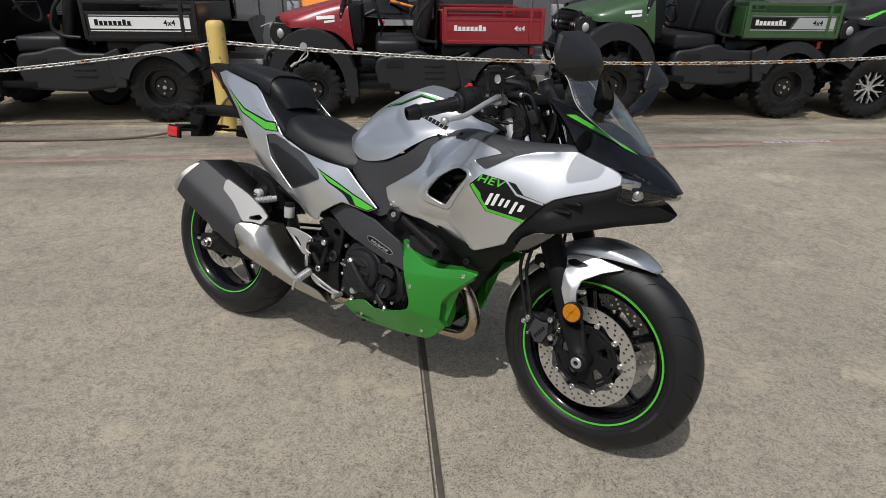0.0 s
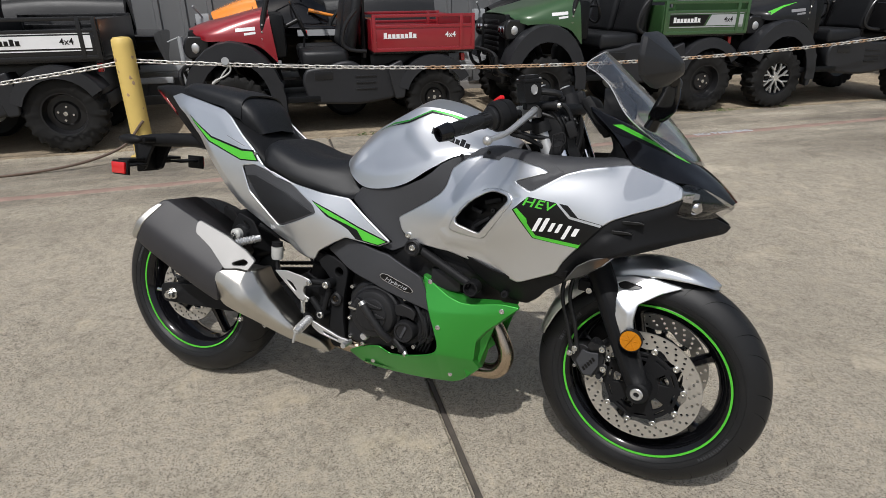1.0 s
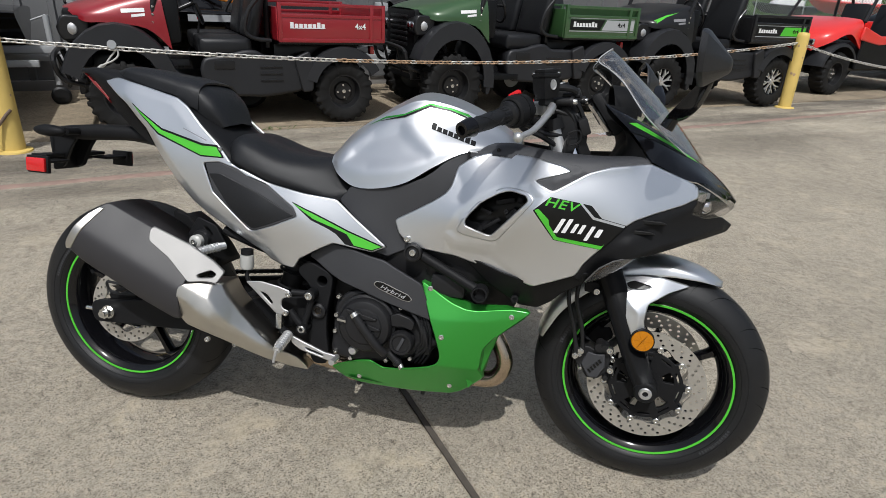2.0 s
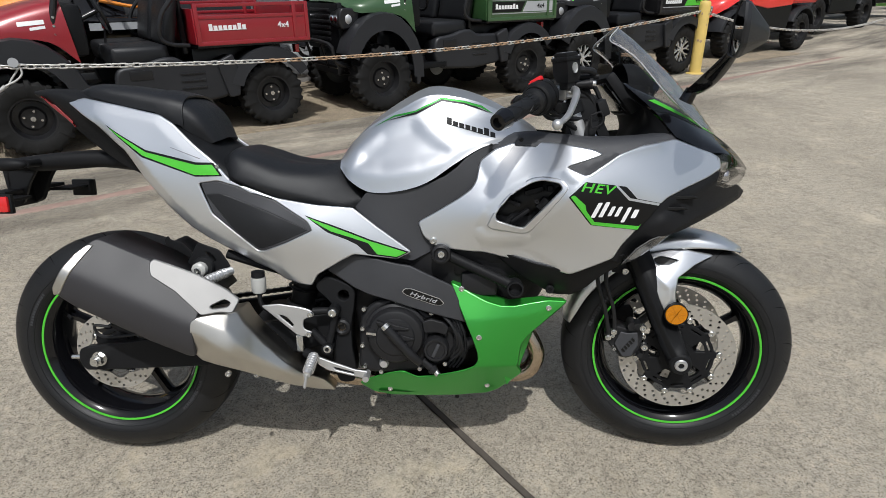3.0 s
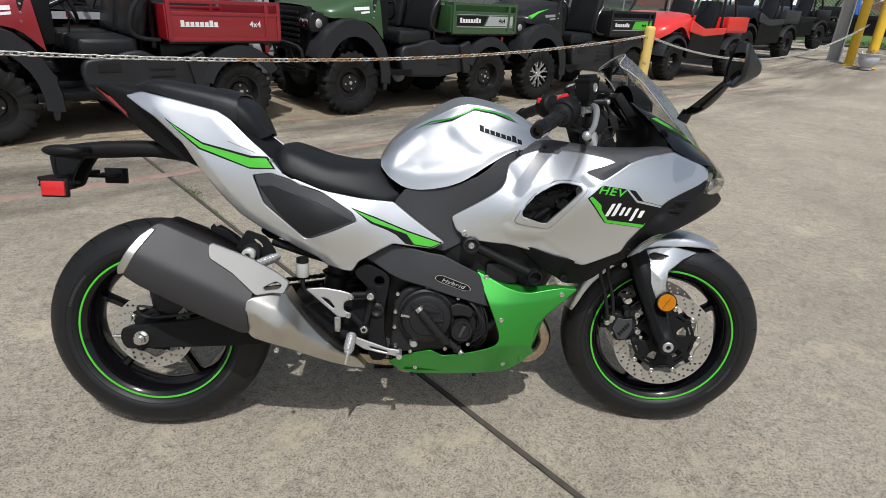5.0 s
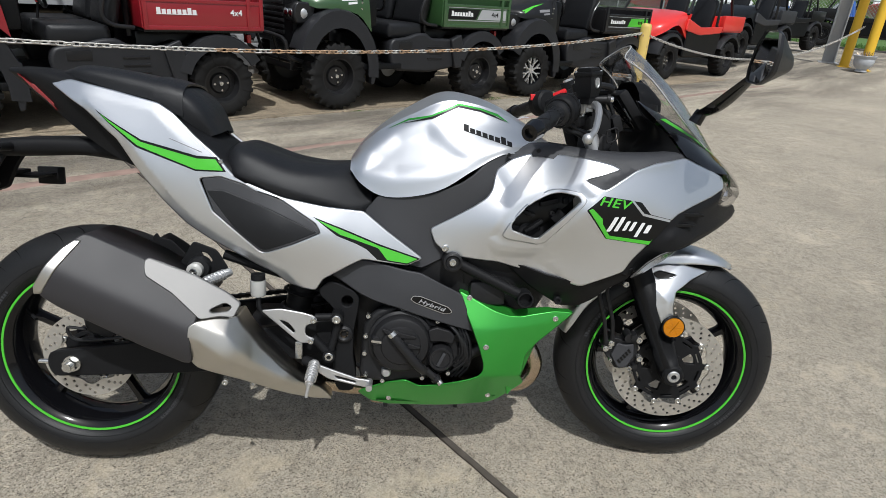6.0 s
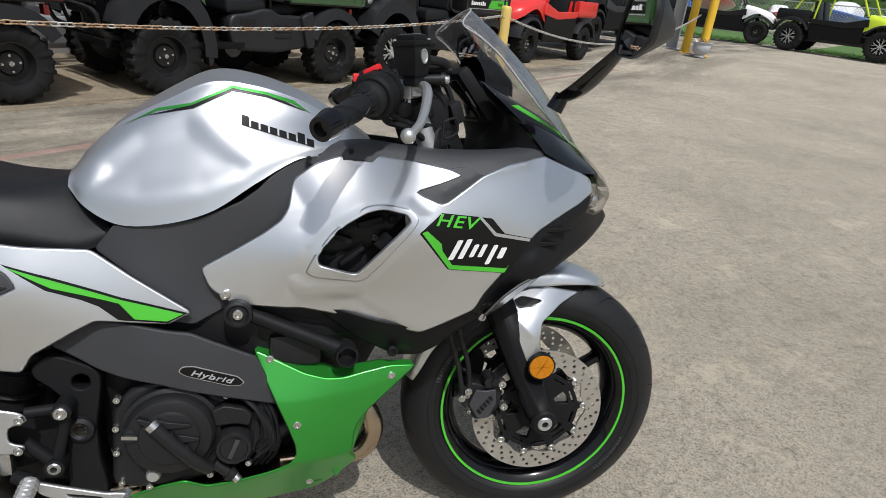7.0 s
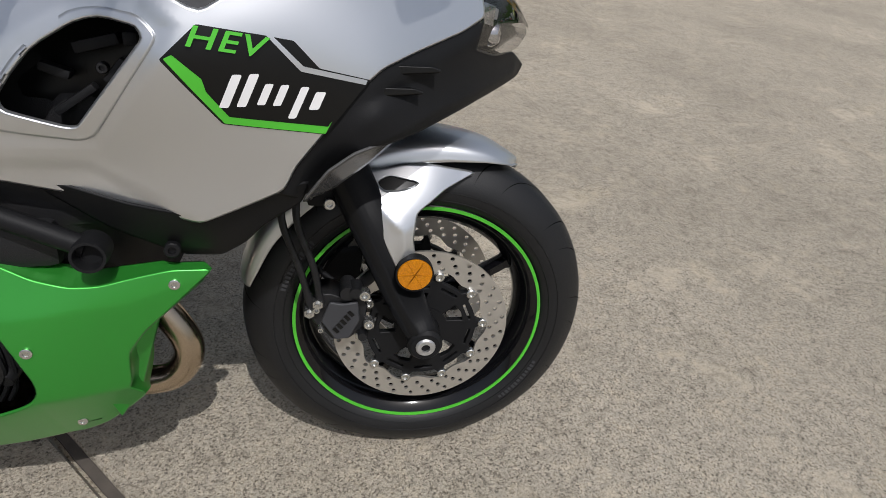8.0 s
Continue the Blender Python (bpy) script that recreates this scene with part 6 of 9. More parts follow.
# mirrors
for s in (-1, 1):
    k = -s
    up = Vector((0, 0, 0.018 if s > 0 else 0))
    base = Vector((1.484, s * 0.146, 0.980)) + up * 0.5
    bm = bmesh.new()
    rod(bm, base + Vector((-0.008, 0, -0.016)), base + Vector((0.004, s * 0.006, 0.012)), 0.016, 0.014, 16)
    st = part("mirror_stem", bm, "gloss", bike, "black mirror stem")
    bm = bmesh.new()
    line = spline([base + Vector((0.002, s * 0.004, 0.004)), Vector((1.498, s * 0.192, 1.002)) + up * 0.7, Vector((1.510, s * 0.240, 1.034)) + up, Vector((1.516, s * 0.288, 1.064)) + up], 5)
    rings = []
    for i, p in enumerate(line):
        q = i / (len(line) - 1)
        w = 0.012 + 0.013 * math.sin(math.pi * min(1, q ** 0.62))
        rings.append([bm.verts.new(p + Vector((w * math.cos(a), 0.006 * math.sin(a) * s, 0.009 * math.sin(a)))) for a in np.linspace(0, 2 * math.pi, 10, False)])
    for p, q in zip(rings, rings[1:]):
        for i in range(10):
            bm.faces.new((p[i], p[(i + 1) % 10], q[(i + 1) % 10], q[i]))
    bm.faces.new(rings[0])
    bm.faces.new(rings[-1])
    bmesh.ops.recalc_face_normals(bm, faces=bm.faces)
    part("mirror_arm", bm, "gloss", st)
    rim = [(1.502, 0.262, 1.060), (1.476, 0.338, 1.048), (1.450, 0.410, 1.064), (1.444, 0.428, 1.100), (1.447, 0.421, 1.138), (1.474, 0.345, 1.152), (1.498, 0.288, 1.130), (1.504, 0.262, 1.090)]
    rim = [Vector((1.476 + (x - 1.474) * (0.15 if s > 0 else 0.80), s * (y + 0.030), z - 0.006)) + up for x, y, z in rim]
    n = len(rim)
    rim = [p for i in range(n) for p in (rim[i] * 0.88 + rim[i - 1] * 0.12, rim[i] * 0.88 + rim[(i + 1) % n] * 0.12)]
    mid = sum(rim, Vector()) / len(rim)
    apex = Vector((1.530, s * 0.388, 1.080)) + up
    nrm = Vector((0.92, s * 0.39, 0.0)).normalized()
    bm = bmesh.new()
    loops = []
    for sc, dp in ((0.95, 0.05), (1.0, 0.0), (1.01, 0.08), (0.97, 0.20), (0.30, 0.92), (0.18, 0.99), (0.05, 1.0)):
        loops.append([bm.verts.new(mid + Vector(((p - mid).x * sc, (p - mid).y * sc, (p - mid).z * sc)) + (apex - mid) * dp) for p in rim])
    for a, b in zip(loops, loops[1:]):
        for i in range(2 * n):
            bm.faces.new((a[i], a[(i + 1) % (2 * n)], b[(i + 1) % (2 * n)], b[i]))
    bm.faces.new(loops[-1])
    bmesh.ops.recalc_face_normals(bm, faces=bm.faces)
    part("mirror_shell", bm, "satin", st, "matt black mirror shell", 20)
    bm = bmesh.new()
    bm.faces.new([bm.verts.new(mid + (p - mid) * 0.955 + nrm * 0.004) for p in rim])
    bmesh.ops.solidify(bm, geom=bm.faces[:], thickness=0.001)
    part("mirror_glass", bm, "mirror", st, "mirror glass", 0)

# exhaust
MUF = Skin([(0.04, 0.56, 0.320), (0.10, 0.52, 0.318), (0.34, 0.44, 0.302), (0.34, 0.39, 0.300), (0.12, 0.60, 0.317), (0.30, 0.53, 0.305)], (), [([(0.0, 0.640), (0.10, 0.592), (0.36, 0.458), (0.45, 0.41)], 1, 0.62, 3e-4), ([(0.0, 0.575), (0.10, 0.525), (0.36, 0.400), (0.45, 0.36)], -1, 0.40, 3e-4)])
bm = bmesh.new()
panel(bm, [(0.046, 0.548), (0.052, 0.579), (0.078, 0.624), (0.108, 0.659), (0.122, 0.668), (0.139, 0.662), (0.242, 0.612), (0.302, 0.574), (0.358, 0.515), (0.350, 0.490), (0.340, 0.440), (0.340, 0.392), (0.323, 0.390), (0.238, 0.430), (0.148, 0.482), (0.079, 0.521)], MUF, -1, 0.125, 0, 0.010, 0.012, 0.007)
muf = part("silencer", bm, "heatblack", bike, "matt black silencer with steel end band")
bm = bmesh.new()
panel(bm, [(0.040, 0.548), (0.042, 0.567), (0.067, 0.611), (0.089, 0.641), (0.109, 0.657), (0.121, 0.654), (0.088, 0.604), (0.056, 0.550)], MUF, -1, 0.130, 0.003, 0.003, 0.004, 0.005)
part("silencer_band", bm, "steel", muf, "brushed steel end band")
bm = bmesh.new()
rod(bm, (0.085, -0.25, 0.61), (0.075, -0.25, 0.618), 0.045, None, 24)
part("silencer_outlet", bm, "film", muf)
COLL = Skin([(0.34, 0.45, 0.300), (0.37, 0.50, 0.285), (0.42, 0.40, 0.292), (0.40, 0.35, 0.283), (0.48, 0.39, 0.25), (0.50, 0.31, 0.24), (0.56, 0.31, 0.205), (0.632, 0.235, 0.145), (0.60, 0.295, 0.16)],
            (), [([(0.33, 0.500), (0.352, 0.482), (0.412, 0.455), (0.46, 0.385), (0.58, 0.285), (0.64, 0.255)], 1, 0.60), ([(0.33, 0.455), (0.355, 0.445), (0.397, 0.412), (0.46, 0.365), (0.561, 0.297), (0.64, 0.248)], -1, 0.42)])
bm = bmesh.new()
panel(bm, [(0.352, 0.488), (0.336, 0.478), (0.333, 0.465), (0.332, 0.423), (0.332, 0.392), (0.343, 0.370), (0.387, 0.352), (0.434, 0.333), (0.52, 0.286), (0.587, 0.244), (0.630, 0.230), (0.623, 0.247), (0.602, 0.276), (0.561, 0.310), (0.52, 0.353), (0.48, 0.401), (0.444, 0.455), (0.426, 0.486), (0.412, 0.486), (0.386, 0.490)], COLL, -1, 0.09, 0, 0.009, 0.008, 0.005)
part("exhaust_chamber", bm, "steel", bike, "brushed steel exhaust chamber")
bm = bmesh.new()
panel(bm, [(0.238, 0.612), (0.247, 0.618), (0.340, 0.578), (0.405, 0.541), (0.437, 0.516), (0.424, 0.487), (0.396, 0.492), (0.358, 0.489), (0.347, 0.499), (0.298, 0.544), (0.244, 0.581), (0.239, 0.597)], MUF, -1, 0.012, 0.008, 0.005, 0.006, 0.005, [[(0.376, 0.507), (0.403, 0.518), (0.416, 0.509), (0.411, 0.503), (0.381, 0.502)]])
part("exhaust_shield", bm, "shield", bike, "brushed steel heat shield")
for x, z in ((0.405, 0.340), (0.455, 0.315)):
    bolt(bike, x, -0.275 + (x - 0.405) * 1.0, z, 0.007, "bolt", "shield_bolt", 0.005)
bm = bmesh.new()
tube(bm, [(0.60, -0.09, 0.26), (0.68, -0.06, 0.232), (0.78, -0.04, 0.228), (0.98, -0.03, 0.230), (1.08, -0.04, 0.236), (1.14, -0.05, 0.25), (1.165, -0.055, 0.30), (1.14, -0.05, 0.36), (1.09, -0.04, 0.42)], 0.023, 16, 6)
part("header_pipe", bm, "pipe", bike, "heat-tinted exhaust header pipe")
bm = bmesh.new()
box(bm, 0.72, 0.98, -0.10, 0.07, 0.196, 0.250, 0.02)
part("catalyst_box", bm, "pipe", bike, "heat-tinted exhaust box")
for x in (0.765, 0.95):
    bm = bmesh.new()
    box(bm, x - 0.006, x + 0.006, -0.104, 0.074, 0.192, 0.254, 0.004)
    part("exhaust_clamp", bm, "engine", bike)

# engine, right side
bm = bmesh.new()
slab(bm, [(0.695, 0.30), (0.705, 0.446), (0.737, 0.479), (0.777, 0.490), (0.84, 0.477), (0.889, 0.443), (0.937, 0.426), (0.954, 0.375), (0.931, 0.323), (0.874, 0.298), (0.792, 0.288), (0.735, 0.288)], -0.08, -0.155, 0.012, 0.015)
crank = part("crankcase_cover", bm, "engine", bike, "black cast crankcase cover", 40)
bm = bmesh.new()
revolve(bm, [(0.0, -0.1985), (0.038, -0.1990), (0.046, -0.1975), (0.049, -0.1935), (0.060, -0.1925), (0.066, -0.190), (0.0705, -0.184), (0.0730, -0.172), (0.0790, -0.169), (0.0800, -0.150), (0.0, -0.150)], 48, False, Matrix.Translation((0.797, 0, 0.402)))
cl = part("clutch_cover", bm, "engine", crank, "black round clutch cover", 30)
bm = bmesh.new()
revolve(bm, [(0.0, -0.186), (0.022, -0.186), (0.0235, -0.190), (0.0285, -0.190), (0.032, -0.184), (0.033, -0.150), (0.0, -0.150)], 32, False, Matrix.Translation((0.897, 0, 0.366)))
part("timing_cover", bm, "engine", crank, "black round cap", 30)
bm = bmesh.new()
revolve(bm, [(0.0, -0.196), (0.010, -0.196), (0.013, -0.192), (0.016, -0.180), (0.017, -0.15), (0.0, -0.15)], 24, False, Matrix.Translation((0.738, 0, 0.412)))
cap = part("oil_filler", bm, "engine", crank, "oil filler cap with a bright slot")
bm = bmesh.new()
box(bm, -0.012, 0.012, -0.1975, -0.1955, -0.003, 0.003, 0, pose(0.738, 0, 0.412, 0, 8, 0))
part("cap_slot", bm, "bolt", cap)
bm = bmesh.new()
revolve(bm, [(0.0, -0.176), (0.009, -0.176), (0.012, -0.172), (0.013, -0.150), (0.0, -0.150)], 24, False, Matrix.Translation((0.764, 0, 0.322)))
part("sight_window", bm, "alu", crank, "oil sight window")
bm = bmesh.new()
tube(bm, [(0.778, -0.206, 0.432), (0.800, -0.207, 0.404), (0.838, -0.203, 0.358), (0.856, -0.190, 0.336)], 0.0112, 14, 4)
pipe = part("coolant_pipe", bm, "engine", crank, "black coolant pipe")
for q in (0.25, 0.62):
    bm = bmesh.new()
    c0, c1 = Vector((0.778, -0.206, 0.432)), Vector((0.838, -0.203, 0.358))
    rod(bm, c0.lerp(c1, q), c0.lerp(c1, q + 0.07), 0.0128, None, 16)
    part("pipe_collar", bm, "engine", pipe)
bm = bmesh.new()
rod(bm, (0.772, -0.205, 0.439), (0.779, -0.207, 0.431), 0.0118, 0.0118, 14)
part("pipe_end", bm, "bolt", crank)
# cast fins and a bridge boss on the clutch cover
for loop in ([(0.784, 0.444), (0.796, 0.437), (0.834, 0.4285), (0.829, 0.424), (0.790, 0.425)], [(0.812, 0.412), (0.822, 0.409), (0.845, 0.402), (0.841, 0.398), (0.814, 0.397)], [(0.752, 0.448), (0.776, 0.438), (0.772, 0.430), (0.758, 0.438)]):
    bm = bmesh.new()
    slab(bm, loop, -0.188, -0.2045, 0.002, 0.003)
    part("cover_fin", bm, "engine", cl)
bm = bmesh.new()
slab(bm, [(0.862, 0.438), (0.884, 0.446), (0.916, 0.437), (0.930, 0.424), (0.924, 0.402), (0.902, 0.409), (0.868, 0.408)], -0.15, -0.182, 0.004, 0.004)
part("sensor_cover", bm, "engine", crank)
bm = bmesh.new()
box(bm, -0.004, 0.004, -0.1915, -0.1885, -0.019, 0.019, 0.001, pose(0.897, 0, 0.366, 0, 24, 0))
part("timing_slot", bm, "dark", crank)
bm = bmesh.new()
rod(bm, (0.862, -0.168, 0.332), (0.894, -0.170, 0.302), 0.0105, None, 14)
rod(bm, (0.884, -0.170, 0.311), (0.890, -0.170, 0.306), 0.0135, None, 14)
part("hose_elbow", bm, "engine", crank)
bolt(crank, 0.898, -0.171, 0.298, 0.008, "bolt", "elbow_bolt", 0.008, (0.6, -0.5, -0.6))
for x, z, r in ((0.950, 0.428, 0.013), (0.962, 0.398, 0.012), (0.972, 0.362, 0.014)):
    bm = bmesh.new()
    rod(bm, (x, -0.130, z), (x - 0.012, -0.168, z - 0.014), r, r * 0.85, 14)
    part("plug_boot", bm, "rubber", bike)
for k in range(3):
    bm = bmesh.new()
    z = 0.455 - 0.01 * k
    tube(bm, [(0.905 + 0.01 * k, -0.155, z), (0.938 + 0.008 * k, -0.172, z - 0.03), (0.950 + 0.006 * k, -0.170, z - 0.075), (0.935, -0.155, z - 0.11)], 0.005, 8, 5)
    part("wire", bm, "rubber", bike)
# dark shock and linkage behind the footrest plate
bm = bmesh.new()
rod(bm, (0.50, -0.03, 0.30), (0.56, -0.03, 0.60), 0.034, None, 20)
box(bm, 0.46, 0.66, -0.055, 0.0, 0.245, 0.330, 0.012)
part("shock_absorber", bm, "engine", bike, "black rear shock absorber")
for k in range(6):
    bm = bmesh.new()
    revolve(bm, [(0.040, -0.005), (0.046, 0.0), (0.040, 0.005), (0.036, 0.0)], 24, True, Matrix.Translation(Vector((0.51, -0.03, 0.35)).lerp(Vector((0.555, -0.03, 0.575)), k / 5)) @ Vector((0.2, 0, 1)).to_track_quat("Y", "Z").to_matrix().to_4x4())
    part("shock_coil", bm, "engine", bike)
for x, z in ((0.716, 0.464), (0.711, 0.412), (0.709, 0.367), (0.713, 0.31), (0.755, 0.295), (0.854, 0.304), (0.939, 0.416), (0.886, 0.455), (0.919, 0.318), (0.80, 0.483), (0.945, 0.36)):
    bolt(crank, x, -0.158, z, 0.0062, "bolt", "case_bolt", 0.006)
for k in range(4):
    bm = bmesh.new()
    tube(bm, [(0.93 + 0.006 * k, -0.15, 0.45), (0.945 + 0.008 * k, -0.165, 0.40), (0.94 + 0.010 * k, -0.160, 0.34), (0.92 + 0.01 * k, -0.14, 0.30)], 0.0035, 6, 5)
    part("wire", bm, "rubber", bike)
bm = bmesh.new()
rod(bm, (0.94, -0.14, 0.345), (1.0, -0.15, 0.385), 0.016, None, 16)
part("water_hose", bm, "rubber", bike)
# cover badge
SHR = Skin([(0.63, 0.566, 0.15), (0.70, 0.60, 0.160), (0.80, 0.53, 0.185), (0.97, 0.50, 0.178), (0.99, 0.42, 0.170), (0.73, 0.50, 0.168)])
both("badge_rim", "alu", bike, lambda bm, s: panel(bm, [(0.815, 0.518), (0.822, 0.527), (0.840, 0.5265), (0.908, 0.500), (0.919, 0.487), (0.912, 0.4815), (0.895, 0.4825), (0.826, 0.509)], SHR, s, 0.003, 0.0012, 0.0, 0.004, 0.03))
both("badge", "film", bike, lambda bm, s: panel(bm, [(0.8172, 0.518), (0.8232, 0.5255), (0.8395, 0.525), (0.907, 0.4985), (0.9168, 0.4872), (0.9112, 0.4830), (0.8955, 0.4840), (0.827, 0.5105)], SHR, s, 0.003, 0.0020, 0, 0.004, 0.03))
writing("Hybrid", 0.0165, "grey", bike, on_skin(SHR, 0.867, 0.5045, 0.0032) @ pose(0, 0, 0, 0, 0, -20) @ Matrix.Diagonal((1.35, 0.85, 1, 1)), "hybrid_badge_word", shear=0.2, spacing=1.1)
# upper engine mount and crash bar
bm = bmesh.new()
rod(bm, (0.912, -0.164, 0.612), (1.085, -0.186, 0.535), 0.0130, None, 18)
sl = part("frame_slider", bm, "black", bike, "black frame tube with round ends")
bm = bmesh.new()
revolve(bm, [(0.0, -0.186), (0.014, -0.186), (0.018, -0.192), (0.0225, -0.190), (0.024, -0.182), (0.024, -0.15), (0.0, -0.15)], 24, False, Matrix.Translation((0.912, 0, 0.612)))
part("slider_mount", bm, "engine", sl)
bolt(sl, 0.912, -0.186, 0.612, 0.009, "bolt", "mount_bolt", 0.006)
bm = bmesh.new()
revolve(bm, [(0.0, -0.190), (0.0145, -0.190), (0.0160, -0.208), (0.0195, -0.208), (0.0205, -0.195), (0.0205, -0.17), (0.0, -0.17)], 24, False, Matrix.Translation((1.090, 0, 0.530)))
part("slider_cap", bm, "black", sl)
bm = bmesh.new()
box(bm, 0.94, 1.16, -0.15, -0.10, 0.545, 0.62, 0.015)
box(bm, 0.96, 1.05, -0.165, -0.12, 0.50, 0.56, 0.012, pose(0, 0, 0, 0, 0, 0))
part("radiator_shroud", bm, "engine", bike)
bolt(bike, 1.176, -0.178, 0.523, 0.010, "black", "trim_bolt", 0.006)
for x, z in ((1.174, 0.477), (1.004, 0.405), (0.961, 0.519), (0.772, 0.229), (1.028, 0.250)):
    bolt(bike, x, -BELLY(x, z) - 0.001, z, 0.0070 if z > 0.3 else 0.0065, "bolt", "belly_bolt", 0.002)
bolt(bike, 0.893, -FAIR(0.893, 0.643) - 0.002, 0.643, 0.0085, "bolt", "fairing_bolt", 0.003)
bolt(bike, 0.378, -TAIL(0.372, 0.826) - 0.001, 0.822, 0.005, "bolt", "tail_bolt", 0.004)
bolt(bike, 1.03, -0.168, 0.868, 0.005, "engine", "cover_bolt", 0.004)
bolt(bike, 1.10, -0.162, 0.882, 0.005, "engine", "cover_bolt", 0.004)

# right rear-set: pivot plate, heel guard, peg, lever
bm = bmesh.new()
hole = lambda x, z, r: [(x + r * math.cos(a), z + r * math.sin(a)) for a in np.linspace(0, 2 * math.pi, 14, False)]
for s in (-1, 1):
    bm = bmesh.new()
    slab(bm, [(0.594, 0.528), (0.621, 0.548), (0.642, 0.542), (0.683, 0.522), (0.694, 0.505), (0.690, 0.467), (0.681, 0.42), (0.681, 0.353), (0.690, 0.300), (0.684, 0.262), (0.645, 0.260), (0.630, 0.301), (0.631, 0.352), (0.638, 0.413), (0.642, 0.46), (0.620, 0.490), (0.598, 0.509)], s * 0.085, s * 0.152, 0.006, 0.012, [hole(0.664, 0.497, 0.0135)])
    part("pivot_plate", bm, "black", bike, "matt black swingarm pivot plate", 40)
    bm = bmesh.new()
    revolve(bm, [(0.0095, s * 0.140), (0.0095, s * 0.160), (0.015, s * 0.163), (0.021, s * 0.160), (0.0225, s * 0.150), (0.0225, s * 0.140)], 20, True, Matrix.Translation((0.658, 0, 0.415)))
    part("pivot_nut", bm, "engine", bike)
    bm = bmesh.new()
    revolve(bm, [(0.0, s * 0.150), (0.0075, s * 0.150), (0.0095, s * 0.1585), (0.0115, s * 0.158), (0.012, s * 0.145), (0.0, s * 0.145)], 6, False, Matrix.Translation((0.658, 0, 0.415)))
    part("pivot_bolt", bm, "pipe", bike)
    bm = bmesh.new()
    slab(bm, [(0.466, 0.484), (0.513, 0.489), (0.567, 0.480), (0.593, 0.472), (0.600, 0.457), (0.571, 0.449), (0.570, 0.424), (0.593, 0.416), (0.586, 0.404), (0.556, 0.404), (0.482, 0.470)], s * 0.188, s * 0.196, 0.003, 0.008, [[(0.508, 0.462), (0.530, 0.455), (0.546, 0.434), (0.543, 0.430)]])
    part("heel_guard", bm, "alu", bike, "bright aluminium heel guard")
    for x, z in ((0.589, 0.462), (0.583, 0.410)):
        bolt(bike, x, s * 0.196, z, 0.007, "bolt", "guard_bolt", 0.005, (0, s, 0))
    bm = bmesh.new()
    rod(bm, (0.59, s * 0.175, 0.463), (0.645, s * 0.17, 0.464), 0.009)
    rod(bm, (0.585, s * 0.175, 0.412), (0.625, s * 0.175, 0.368), 0.010)
    rod(bm, (0.625, s * 0.175, 0.368), (0.645, s * 0.17, 0.45), 0.009)
    rod(bm, (0.625, s * 0.14, 0.368), (0.625, s * 0.19, 0.368), 0.015, None, 16)
    rod(bm, (0.642, s * 0.14, 0.463), (0.642, s * 0.185, 0.463), 0.015, None, 16)
    rod(bm, (0.565, s * 0.17, 0.35), (0.60, s * 0.19, 0.345), 0.012)
    hp = part("peg_hanger", bm, "black", bike, "black footrest hanger")
    for x, z in ((0.642, 0.463), (0.625, 0.368)):
        bolt(hp, x, s * 0.187, z, 0.0105, "bolt", "hanger_bolt", 0.006, (0, s, 0))
    bm = bmesh.new()
    a, b = Vector((0.592, s * 0.195, 0.352)), Vector((0.588, s * 0.258, 0.330))
    prof = [(0.0, -0.002), (0.0125, -0.002)]
    for k in range(7):
        y = 0.008 * k
        prof += [(0.0125, y), (0.0145, y + 0.002), (0.0140, y + 0.005), (0.0118, y + 0.006)]
    revolve(bm, prof + [(0.010, (b - a).length), (0.0, (b - a).length)], 10, False, Matrix.Translation(a) @ (b - a).to_track_quat("Y", "Z").to_matrix().to_4x4())
    tip = bmesh.new()
    rod(tip, b, b + Vector((-0.006, s * 0.004, -0.032)), 0.0045, 0.0038, 10)
    part("peg_feeler", tip, "alu", bike)
    part("footpeg", bm, "alu", bike, "ridged aluminium footpeg")
    bm = bmesh.new()
    slab(bm, [(0.598, 0.352), (0.634, 0.338), (0.696, 0.316), (0.728, 0.312), (0.732, 0.296), (0.716, 0.292), (0.680, 0.300), (0.626, 0.313), (0.600, 0.330)], s * 0.185, s * 0.197, 0.003, 0.006, [[(0.640, 0.323), (0.690, 0.309), (0.692, 0.304), (0.645, 0.316)]])
    lv = part("foot_brake_lever" if s < 0 else "gear_lever", bm, "alu", bike, "bright foot lever")
    bm = bmesh.new()
    rod(bm, (0.724, s * 0.180, 0.302), (0.724, s * 0.222, 0.302), 0.008, None, 10)
    part("lever_tip", bm, "alu", lv)
    bm = bmesh.new()
    box(bm, 0.542, 0.560, s * 0.150, s * 0.170, 0.352, 0.398, 0.004)
    rod(bm, (0.551, s * 0.16, 0.36), (0.551, s * 0.16, 0.43), 0.005)
    part("pushrod", bm, "bolt", bike)
    # pillion hanger
    bm = bmesh.new()
    slab(bm, [(0.270, 0.570), (0.309, 0.636), (0.362, 0.617), (0.385, 0.578), (0.392, 0.553), (0.335, 0.548), (0.300, 0.545)], s * 0.150, s * 0.160, 0.003, 0.008, [[(0.325, 0.612), (0.340, 0.607), (0.352, 0.590), (0.345, 0.585)]])
    ph = part("pillion_hanger", bm, "black", bike, "black pillion footrest bracket")
    bm = bmesh.new()
    revolve(bm, [(0.0, s * 0.192), (0.012, s * 0.192), (0.0175, s * 0.188), (0.0175, s * 0.172), (0.0, s * 0.172)], 24, False, Matrix.Translation((0.318, 0, 0.572)))
    part("hanger_washer", bm, "cup", ph)
    bolt(ph, 0.318, s * 0.192, 0.572, 0.008, "bolt", "hanger_bolt", 0.006, (0, s, 0))
    bm = bmesh.new()
